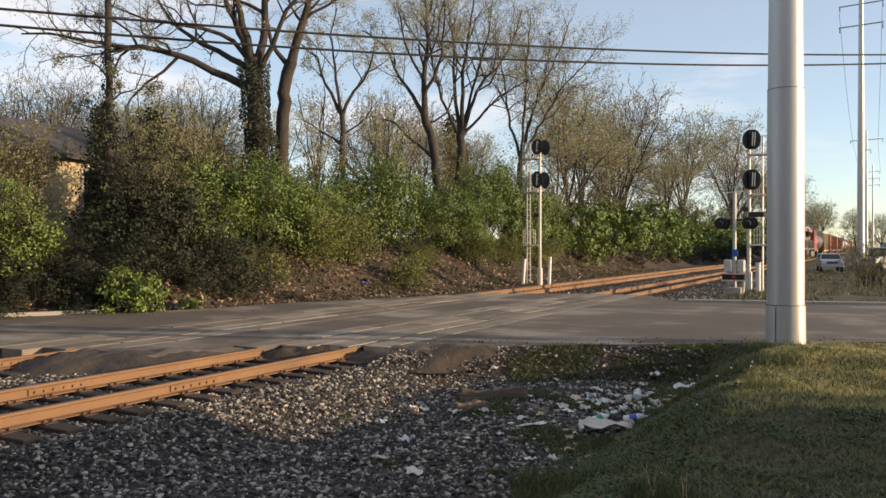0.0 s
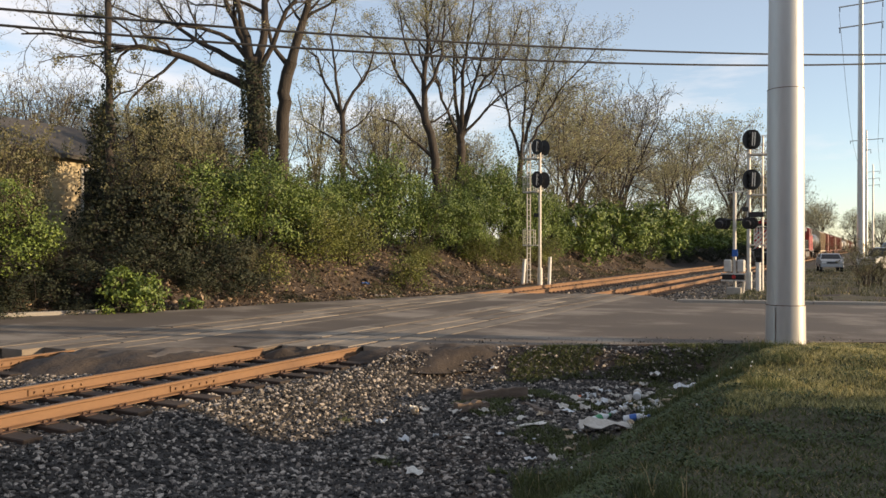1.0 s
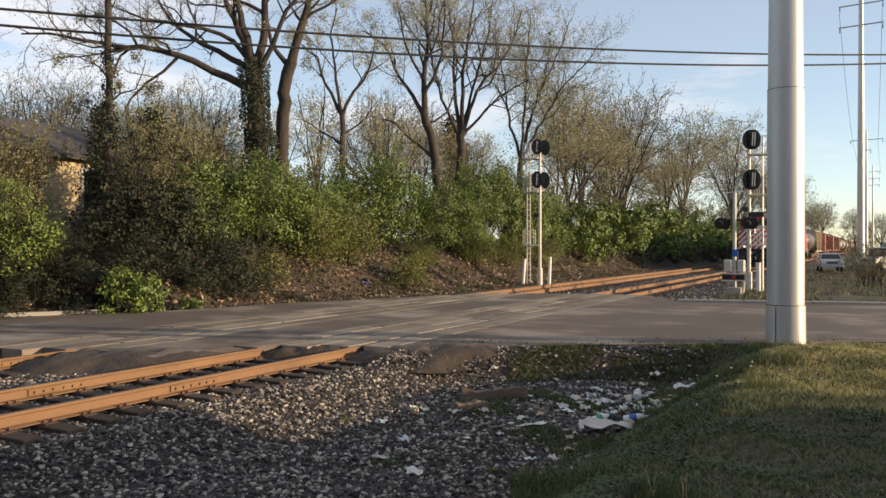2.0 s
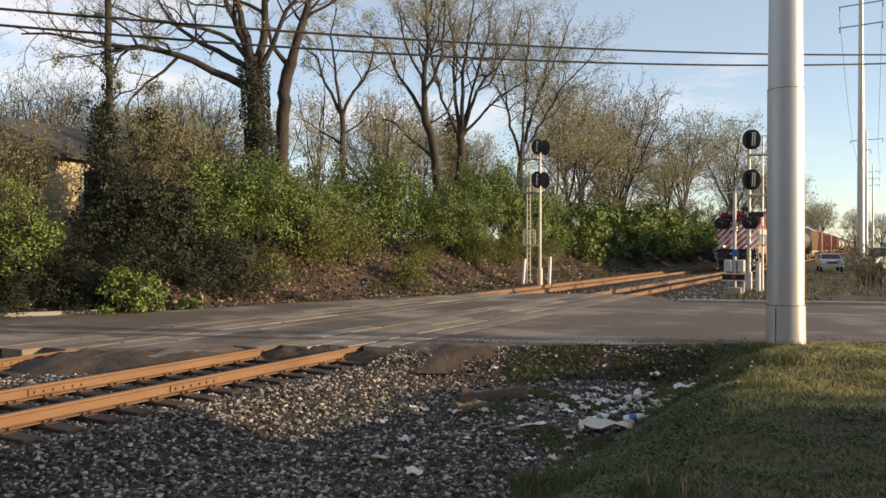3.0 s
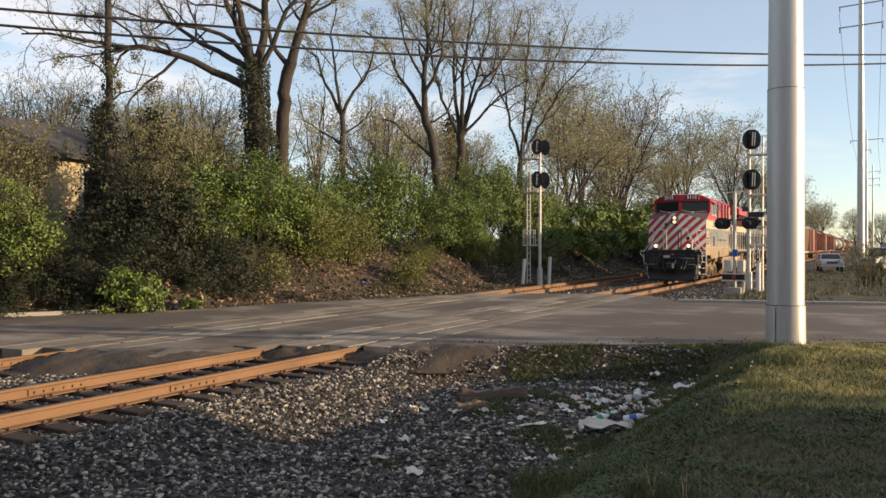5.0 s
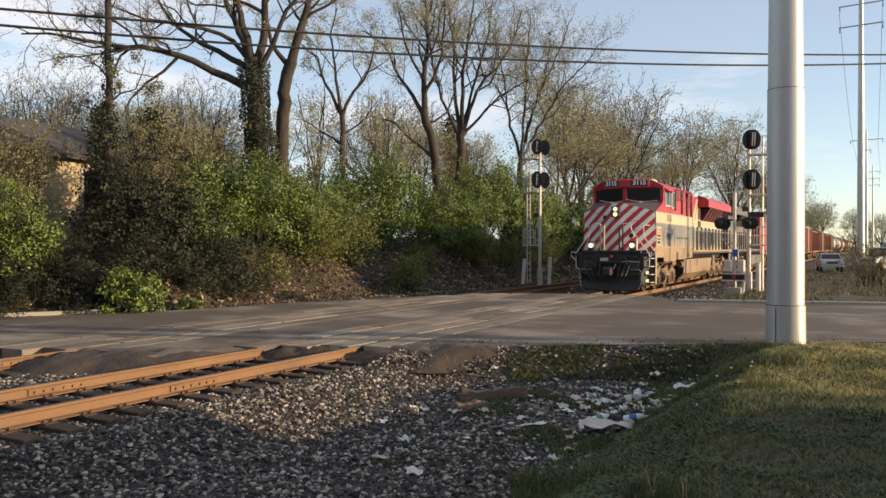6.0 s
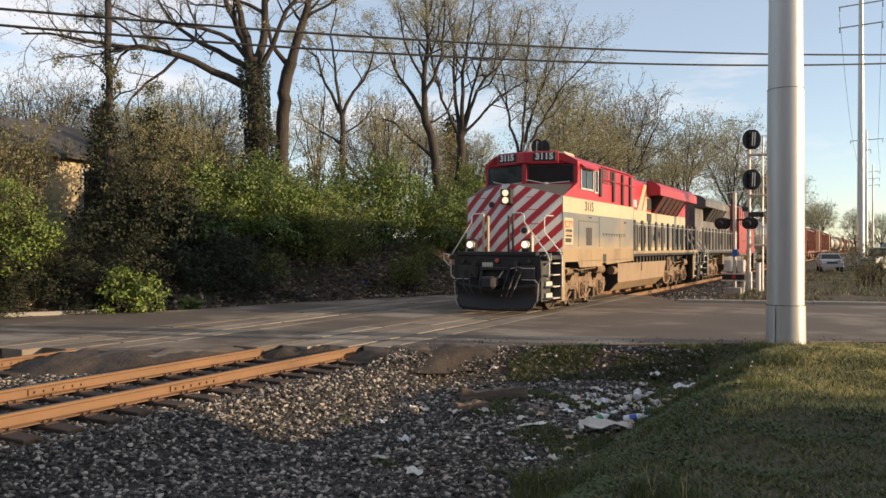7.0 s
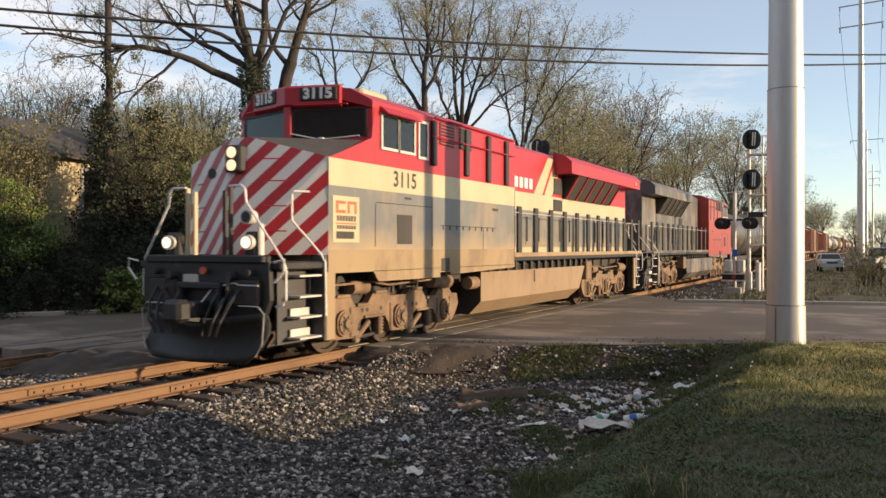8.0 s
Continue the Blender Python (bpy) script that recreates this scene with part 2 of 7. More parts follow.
def make_road():
    bm = B()
    xs = sorted({-60, -30, -20, *[a for a, _ in FAR_EDGE], 20, 30, 60})
    near = [(x, near_edge(x)) for x in xs]
    far = [p for p in FAR_EDGE]
    bm.faces.new([bm.verts.new((x, y, 0)) for x, y in near] + [bm.verts.new((x, y, 0)) for x, y in reversed(far)])
    bmesh.ops.triangulate(bm, faces=bm.faces[:])
    cuts = []
    for c in (0.0, -4.25):
        for r in (-0.7175, 0.7175):
            cuts += [c + r - 0.06, c + r + 0.06]
        cuts += [c - 1.35, c + 1.35]
    for x in cuts:
        bmesh.ops.bisect_plane(bm, geom=bm.verts[:] + bm.edges[:] + bm.faces[:], plane_co=(x, 0, 0), plane_no=(1, 0, 0))
    gone = []
    for f in bm.faces:
        cx = f.calc_center_median().x
        for c in (0.0, -4.25):
            if abs(abs(cx - c) - 0.7175) < 0.085 or abs(cx - c) < 1.35:
                gone.append(f)
                break
    bmesh.ops.delete(bm, geom=gone, context="FACES")
    bmesh.ops.dissolve_limit(bm, angle_limit=0.01, verts=bm.verts[:], edges=bm.edges[:])
    r = bmesh.ops.extrude_face_region(bm, geom=bm.faces[:])
    bmesh.ops.translate(bm, vec=(0, 0, -0.22), verts=[g for g in r["geom"] if isinstance(g, bmesh.types.BMVert)])
    bmesh.ops.recalc_face_normals(bm, faces=bm.faces[:])
    for f in bm.faces:
        f.material_index = 1 if abs(f.normal.z) < 0.5 else 0
    road = part("road", bm, [ASPHALT, TAR])
    tagged(road, "worn grey asphalt road over the level crossing", "road", kind="structure")
    # crossing panels beside and between the rails, one by one
    rng = random.Random(5)
    for c in (0.0, -4.25):
        for a, b in ((-1.345, -0.772), (-0.628, -0.006), (0.006, 0.628), (0.772, 1.345)):
            y0 = near_edge(c + (a + b) / 2)
            y1 = far_edge(c + (a + b) / 2)
            y = y0 + (0.25 if b < 0.7 else 0)
            ln = rng.uniform(1.2, 2.4)
            while y < y1 - 0.3:
                ln = min(ln, y1 - y)
                bm = B()
                z = rng.uniform(0.001, 0.006)
                box(bm, c + a + 0.016, c + b - 0.016, y + 0.03, y + ln - 0.03, -0.2, z, 0.005)
                tilt = rng.uniform(-0.003, 0.003)
                for v in bm.verts:
                    v.co.z += tilt * (v.co.y - y - ln / 2)
                part("crossing_panel", bm, PANEL, road)
                y += ln
                ln = 2.4


RAIL_OUT = [(-0.075, -0.172), (0.075, -0.172), (0.075, -0.160), (0.014, -0.143), (0.010, -0.045), (0.036, -0.032), (0.036, -0.004), (0.030, 0.0), (-0.030, 0.0), (-0.036, -0.004), (-0.036, -0.032), (-0.010, -0.045), (-0.014, -0.143), (-0.075, -0.160)]


def make_track(cx, label):
    tr = thing("railway_track", label, "railway track", "parallel tracks", kind="structure")
    for s in (-0.7175, 0.7175):
        ya, yb = near_edge(cx + s) + 0.1, far_edge(cx + s) - 0.1
        for y0, y1, mats in ((-15, ya, (RUST, RAILTOP)), (ya, yb, (WORN, WORN)), (yb, 420, (RUST, RAILTOP))):
            bm = B()
            prism(bm, [(cx + s + u, v) for u, v in RAIL_OUT], "y", y0, y1)
            for f in bm.faces:
                f.material_index = 1 if f.normal.z > 0.9 and f.calc_center_median().z > -0.003 else 0
            part("rail", bm, mats, tr)
    bm = B()
    box(bm, -1.3, 1.3, -0.115, 0.115, -0.36, -0.178, 0.012)
    me = bpy.data.meshes.new("tie")
    bm.to_mesh(me)
    bm.free()
    me.materials.append(TIE)
    bm = B()
    for s in (-0.7175, 0.7175):
        box(bm, s - 0.18, s + 0.18, -0.09, 0.09, -0.178, -0.168)
        for k in (-0.1, 0.1):
            for q in (-0.05, 0.05):
                box(bm, s + k - 0.014, s + k + 0.014, q - 0.014, q + 0.014, -0.17, -0.135)
    plate = bpy.data.meshes.new("tie_plate")
    bm.to_mesh(plate)
    bm.free()
    plate.materials.append(SPIKE)
    rng = random.Random(3)
    far = B()
    y = -6.0
    while y < 420:
        gap = near_edge(cx) + 0.3 < y < far_edge(cx) - 0.3
        if not gap:
            if y < 75:
                o = new("tie", me)
                o.parent = tr
                o.matrix_basis = pose(cx + rng.uniform(-0.05, 0.05), y, rng.uniform(-0.008, 0.0), 0, 0, rng.uniform(-1.2, 1.2))
                p = new("tie_plate", plate)
                p.parent = tr
                p.matrix_basis = pose(cx, y, 0)
            else:
                box(far, cx - 1.3, cx + 1.3, y - 0.115, y + 0.115, -0.36, -0.178)
        y += 0.52
    tagged(part("far_ties", far, TIE, tr), kind="stuff")
    # rail joints: fish plates with bolts
    for s in (-0.7175, 0.7175):
        for yj in (8.3 if s > 0 else 7.2,):
            bm = B()
            for side in (-1, 1):
                box(bm, cx + s + side * 0.014, cx + s + side * 0.032, yj - 0.45, yj + 0.45, -0.135, -0.052, 0.006)
                for k in (-0.36, -0.22, -0.08, 0.08, 0.22, 0.36):
                    box(bm, cx + s + side * 0.03, cx + s + side * 0.055, yj + k - 0.016, yj + k + 0.016, -0.11, -0.078)
            part("fish_plate", bm, RUST, tr)


def make_pole():
    p = thing("steel_pole", "tall tapered galvanised steel pole with a sleeve joint", "pole", at=pose(7.69, 16.62, 0.0))
    for name, z0, z1, r0, r1 in (("shaft", 0.72, 4.85, 0.338, 0.330), ("upper_shaft", 4.80, 15.0, 0.321, 0.22), ("base_sleeve", -0.3, 0.74, 0.366, 0.354)):
        bm = B()
        tube(bm, [(0, 0, z0 + (z1 - z0) * k / 8) for k in range(9)], r0, 40, r1, cap=False)
        part(name, bm, GALV, p, smooth=True)
    bm = B()
    box(bm, -0.153, -0.147, -0.345, -0.32, -0.2, 0.70)
    part("seam", bm, SPIKE, p)
    for z, r in ((0.735, 0.358), (4.845, 0.3335)):
        bm = B()
        tube(bm, [(0, 0, z), (0, 0, z + 0.012)], r, 40)
        part("joint_ring", bm, SPIKE, p)



# ---- plants ----
def frond(rng, n, spread, size):
    """Leaf quads: each gets its centre, and mostly its facing, from the given spread function."""
    vs, fs = [], []
    for _ in range(n):
        p = spread(rng)
        a = Vector((rng.gauss(0, 1), rng.gauss(0, 1), rng.gauss(0, 1))).normalized()
        if isinstance(p, tuple):
            p, out = p
            a = (a * 0.85 + out).normalized()
        b = a.orthogonal().normalized()
        b = (Matrix.Rotation(rng.uniform(0, 6.28), 3, a) @ b)
        c = a.cross(b)
        s = size * rng.uniform(0.6, 1.3)
        k = len(vs)
        vs += [p - b * s * 0.5, p + c * s * 0.32 + a * s * 0.08, p + b * s * 0.55, p - c * s * 0.32 + a * s * 0.08]
        fs.append((k, k + 1, k + 2, k + 3))
    return vs, fs


def branch_tubes(segs, sides):
    """Tapered bars from (start, end, r0, r1) rows."""
    vs, fs = [], []
    for p, q, r0, r1 in segs:
        d = (q - p)
        if d.length < 1e-5:
            continue
        d.normalize()
        a = d.orthogonal().normalized()
        b = d.cross(a)
        if r0 > 0.05:
            q = q + d * r1 * 0.4
        k = len(vs)
        n = sides if r0 > 0.035 else 3
        for o, r in ((p, r0), (q, r1)):
            vs += [o + (a * math.cos(i * math.tau / n) + b * math.sin(i * math.tau / n)) * r for i in range(n)]
        if r1 < 0.0056:
            del vs[-n + 1:]
            fs += [(k + i, k + (i + 1) % n, k + n) for i in range(n)]
            continue
        fs += [(k + i, k + (i + 1) % n, k + n + (i + 1) % n, k + n + i) for i in range(n)]
    return vs, fs


def limb_path(rng, way, r0, r1, rough=0.05):
    """A limb through a few way points, rounded and roughened; gives points and radii."""
    way = [Vector(p) for p in way]
    pts = []
    for i in range(len(way) - 1):
        a, b, c, d = way[max(0, i - 1)], way[i], way[i + 1], way[min(len(way) - 1, i + 2)]
        n = max(2, int((c - b).length / 0.55))
        for k in range(n):
            t = k / n
            p = 0.5 * (2 * b + (c - a) * t + (2 * a - 5 * b + 4 * c - d) * t * t + (3 * b - a - 3 * c + d) * t ** 3)
            pts.append(p + Vector((rng.gauss(0, rough), rng.gauss(0, rough), rng.gauss(0, rough))) * (1.0 if i or k else 0.0))
    pts.append(way[-1])
    m = len(pts) - 1
    return pts, [r0 + (r1 - r0) * (i / m) ** 0.8 for i in range(m + 1)]


def ramify(rng, pts, rad, level, out, tips, cfg):
    """Side shoots along a limb, each with shoots of its own, down to twigs."""
    dens, ratio, start = cfg["dens"][level], cfg["ratio"][level], (0.30, 0.22, 0.15, 0.1)[level]
    if level == 0:
        start = cfg.get("start", start)
    lens = [(b - a).length for a, b in zip(pts, pts[1:])]
    total = sum(lens)
    n = max(1, int(total * dens * rng.uniform(0.8, 1.2)))
    turn = rng.uniform(0, 6.28)
    for i in range(n):
        t = start + (1 - start) * (i + rng.random()) / n
        w, j = t * total, 0
        while j < len(lens) - 1 and w > lens[j]:
            w -= lens[j]
            j += 1
        p = pts[j].lerp(pts[j + 1], min(1.0, w / max(1e-6, lens[j])))
        d = (pts[j + 1] - pts[j]).normalized()
        turn += 2.4 + rng.uniform(-0.7, 0.7)
        ax = Matrix.Rotation(turn, 3, d) @ d.orthogonal().normalized()
        a = rng.uniform(0.45, 1.0)
        v = (d * math.cos(a) + ax * math.sin(a)).normalized()
        ln = min(total * ratio, cfg["most"][level]) * (1.15 - 0.65 * t) * rng.uniform(0.55, 1.25)
        r = max(cfg["twig"], min(rad[j] * rng.uniform(0.42, 0.62), ln * 0.028))
        steps = (5, 4, 3, 2)[level]
        q, shoot, rr = p, [p], [r]
        for k in range(steps):
            wob = cfg["wander"]
            v = (v + Vector((rng.gauss(0, wob), rng.gauss(0, wob), rng.gauss(0, wob) + cfg["up"]))).normalized()
            q = q + v * ln / steps
            shoot.append(q)
            rr.append(max(cfg["twig"] * 0.5, r * (1 - 0.8 * (k + 1) / steps)))
        out[level + 1] += [(shoot[k], shoot[k + 1], rr[k], rr[k + 1]) for k in range(steps)]
        if level >= 2:
            tips += shoot[1:] if level == cfg["levels"] - 1 or level > 2 else shoot[2:]
        if level < cfg["levels"] - 1:
            ramify(rng, shoot, rr, level + 1, out, tips, cfg)


FINE = dict(dens=(1.7, 2.6, 3.6, 2.6), ratio=(0.56, 0.52, 0.48, 0.45), most=(4.6, 2.3, 1.05, 0.5), wander=0.25, up=0.08, levels=4, twig=0.011)
OPEN = dict(dens=(1.3, 2.3, 3.4, 3.2), ratio=(0.50, 0.50, 0.48, 0.45), most=(3.8, 2.0, 0.95, 0.45), wander=0.28, up=0.06, levels=4, twig=0.009)
FAR = dict(dens=(1.5, 2.4, 2.9), ratio=(0.56, 0.54, 0.52), most=(4.6, 2.4, 1.2), wander=0.26, up=0.07, levels=3, twig=0.017)
SCRUB = dict(dens=(1.5, 2.3, 3.0, 4.0), ratio=(0.46, 0.46, 0.5, 0.4), most=(1.8, 0.9, 0.45, 0.3), wander=0.36, up=0.03, levels=3, start=0.2, twig=0.007)


def make_tree(label, seed, limbs, cfg, at, buds=5000, bud_size=0.08, ivy=0, ivy_to=7.0, ivy_wide=1.0, group="bare spring trees", haze=0.12, mat=None, name="tree", category="tree"):
    """limbs: rows of (way points, first radius, last radius); the first row is the trunk."""
    rng = random.Random(seed)
    t = thing(name, label, category, group, at=at)
    out, tips = [[], [], [], [], []], []
    trunk = None
    for i, (way, r0, r1) in enumerate(limbs):
        pts, rad = limb_path(rng, way, r0, r1, 0.045 if r0 > 0.05 else 0.07)
        out[0] += [(pts[k], pts[k + 1], rad[k], rad[k + 1]) for k in range(len(pts) - 1)]
        if i == 0:
            trunk = (pts, rad)
        if i or len(limbs) == 1:
            ramify(rng, pts, rad, 0, out, tips, cfg)
    vs, fs = branch_tubes(out[0], 9)
    v2, f2 = branch_tubes(out[1], 5)
    fs = list(fs) + [tuple(i + len(vs) for i in f) for f in f2]
    mesh_of("trunk", list(vs) + list(v2), fs, BARK, t, smooth=True)
    vs, fs = branch_tubes(out[2] + out[3] + out[4], 3)
    tagged(mesh_of("branchwork", vs, fs, TWIG, t), kind="stuff")
    if buds:
        def spread(g):
            q = g.choice(tips)
            return q + Vector((g.gauss(0, haze), g.gauss(0, haze), g.gauss(0.02, haze)))
        vs, fs = frond(rng, buds, spread, bud_size)
        mesh_of("crown", vs, fs, mat or BUD, t)
    if ivy:
        pts, rad = trunk

        def cling(g):
            h = g.random() ** 0.9 * ivy_to
            j = max(0, min(len(pts) - 2, next((k for k in range(len(pts) - 1) if pts[k + 1].z > h), len(pts) - 2)))
            f = (h - pts[j].z) / max(0.01, pts[j + 1].z - pts[j].z)
            c = pts[j].lerp(pts[j + 1], min(1.0, max(0.0, f)))
            a = g.uniform(0, 6.28)
            bulge = 0.5 + 0.9 * max(0.0, noise.noise((math.cos(a) * 1.3, math.sin(a) * 1.3, h * 0.8 + seed)) + 0.35)
            rr = rad[j] + (0.05 + 0.36 * g.random() ** 0.6 * bulge) * ivy_wide
            o = Vector((math.cos(a), math.sin(a), 0.2))
            return c + o * rr, o
        vs, fs = frond(rng, ivy, cling, 0.12)
        mesh_of("ivy", vs, fs, IVY_SHADE, t, "dark climbing ivy leaves")
    return t


def fan_limbs(seed, h, r, stems, spread, split=0.25):
    """Way points of a tree whose upright stems fan out of a short trunk."""
    rng = random.Random(seed)
    z0 = h * split
    rows = [([(0, 0, -0.4), (rng.gauss(0, 0.1), rng.gauss(0, 0.1), z0 * 0.5), (0, 0, z0)], r * 1.15, r * 0.9)]
    for k in range(stems):
        a = k * 6.283 / stems + rng.uniform(-0.4, 0.4)
        s = spread * (rng.uniform(0.25, 1.0) if k else 0.15)
        top = h * (1.0 - 0.30 * (s / spread) ** 2) * rng.uniform(0.88, 0.98)
        zb = z0 * rng.uniform(0.7, 1.0)
        rows.append(([(0, 0, zb), (math.cos(a) * s * 0.25, math.sin(a) * s * 0.25, zb + (top - zb) * 0.3), (math.cos(a) * s * 0.62, math.sin(a) * s * 0.62, zb + (top - zb) * 0.66), (math.cos(a) * s, math.sin(a) * s, top)], r * rng.uniform(0.42, 0.6), 0.02))
    return rows


def scrub_limbs(seed, h, stems, spread):
    """Way points of a many-stemmed shrub with arching, crossing stems."""
    rng = random.Random(seed)
    rows = []
    for k in range(stems):
        a = rng.uniform(0, 6.28)
        s, top = spread * rng.uniform(0.2, 1.0), h * rng.uniform(0.55, 0.95)
        bx, by = rng.gauss(0, 0.25), rng.gauss(0, 0.25)
        rows.append(([(bx, by, -0.2), (bx + math.cos(a) * s * 0.3, by + math.sin(a) * s * 0.3, top * 0.5), (bx + math.cos(a) * s * 0.75, by + math.sin(a) * s * 0.75, top * 0.9), (bx + math.cos(a + 0.3) * s * 1.15, by + math.sin(a + 0.3) * s * 1.15, top * rng.uniform(0.75, 1.05))], rng.uniform(0.025, 0.05), 0.01))
    return [rows[0]] + rows


def make_bush(label, seed, rx, ry, h, leaves, mat, at, size=0.11, group="hedge bushes", skirt=0.15, lobes=11, ragged=0.12):
    """Domed lobes of leaf clumps round a stemmed, open middle."""
    rng = random.Random(seed)
    t = thing("bush", label, "bush", group, at=at)
    k_size = min(1.0, h / 2.8)
    heads, clumps, segs = [], [], []
    for k in range(lobes):
        a = k * 2.4 + rng.uniform(-0.5, 0.5)
        z = h * (skirt + (0.80 - skirt) * ((k + 0.5) / lobes) ** 0.8)
        w = math.sqrt(max(0.03, 1 - (max(0.0, z / h - 0.22) / 0.72) ** 2))
        q = w * rng.uniform(0.55, 0.82)
        heads.append((Vector((math.cos(a) * q * rx, math.sin(a) * q * ry, z)), rng.uniform(0.72, 1.1) * k_size))
    for c, s in heads:
        b = Vector((c.x * 0.2 + rng.gauss(0, 0.1), c.y * 0.2 + rng.gauss(0, 0.1), -0.2))
        m = b.lerp(c, 0.5) + Vector((rng.gauss(0, 0.15), rng.gauss(0, 0.15), 0.15))
        segs += [(b, m, 0.032, 0.022), (m, c, 0.022, 0.012)]
        for _ in range(12):
            v = Vector((rng.gauss(0, 1), rng.gauss(0, 1), rng.gauss(0.25, 0.8)))
            v.normalize()
            e = c + Vector((v.x, v.y, v.z * 0.8)) * s * rng.uniform(0.62, 1.08)
            clumps.append((e, rng.uniform(0.24, 0.44) * k_size, v))
            segs.append((c, e, 0.010, 0.005))
        for _ in range(3):
            v = Vector((rng.gauss(0, 0.8), rng.gauss(0, 0.8), 1.0)).normalized()
            e = c + v * s * rng.uniform(1.1, 1.45)
            segs.append((c, e, 0.008, 0.003))
            for f in (0.8, 0.9, 1.0):
                clumps.append((c.lerp(e, f), 0.10 * k_size, v))
    vs, fs = branch_tubes(segs, 4)
    tagged(mesh_of("woody_growth", vs, fs, BARK, t), kind="stuff")
    weights = list(itertools.accumulate(s * s for _, s, _ in clumps))

    def spread(g):
        c, s, o = g.choices(clumps, cum_weights=weights)[0]
        v = Vector((g.gauss(0, 1), g.gauss(0, 1), g.gauss(0, 0.8)))
        v.normalize()
        return c + v * s * g.uniform(0.5, 1.1) + Vector((g.gauss(0, ragged), g.gauss(0, ragged), g.gauss(0, ragged))) * s * 2, (v + o * 0.8)
    vs, fs = frond(rng, leaves, spread, size)
    mesh_of("crown", vs, fs, mat, t)
    return t


def make_conifer(label, seed, h, r, leaves, at):
    """A dark evergreen: trunk, whorled boughs and hanging sprays in a ragged cone."""
    rng = random.Random(seed)
    t = thing("conifer", label, "tree", "dark evergreens", at=at)
    segs = [(Vector((0, 0, -0.3)), Vector((0, 0, h * 0.95)), 0.10, 0.02)]
    ends = []
    for k in range(int(h * 11)):
        f = 0.08 + 0.9 * k / (h * 11)
        a = k * 2.4 + rng.uniform(-0.4, 0.4)
        ln = r * (1 - f) ** 0.75 * rng.uniform(0.6, 1.15) + 0.12
        p = Vector((0, 0, h * f))
        e = p + Vector((math.cos(a) * ln, math.sin(a) * ln, ln * rng.uniform(0.05, 0.5)))
        segs.append((p, e, 0.018, 0.006))
        ends.append((p, e))
    vs, fs = branch_tubes(segs, 6)
    mesh_of("trunk", vs, fs, BARK, t)

    def spread(g):
        p, e = g.choice(ends)
        f = g.random() ** 0.6
        w = 0.10 + 0.14 * f
        return p.lerp(e, f) + Vector((g.gauss(0, w), g.gauss(0, w), g.gauss(-0.04, w)))
    vs, fs = frond(rng, leaves, spread, 0.12)
    mesh_of("crown", vs, fs, IVY_SHADE, t)
    return t


def height_of(t):
    return max(v.co.z for c in t.children for v in c.data.vertices)


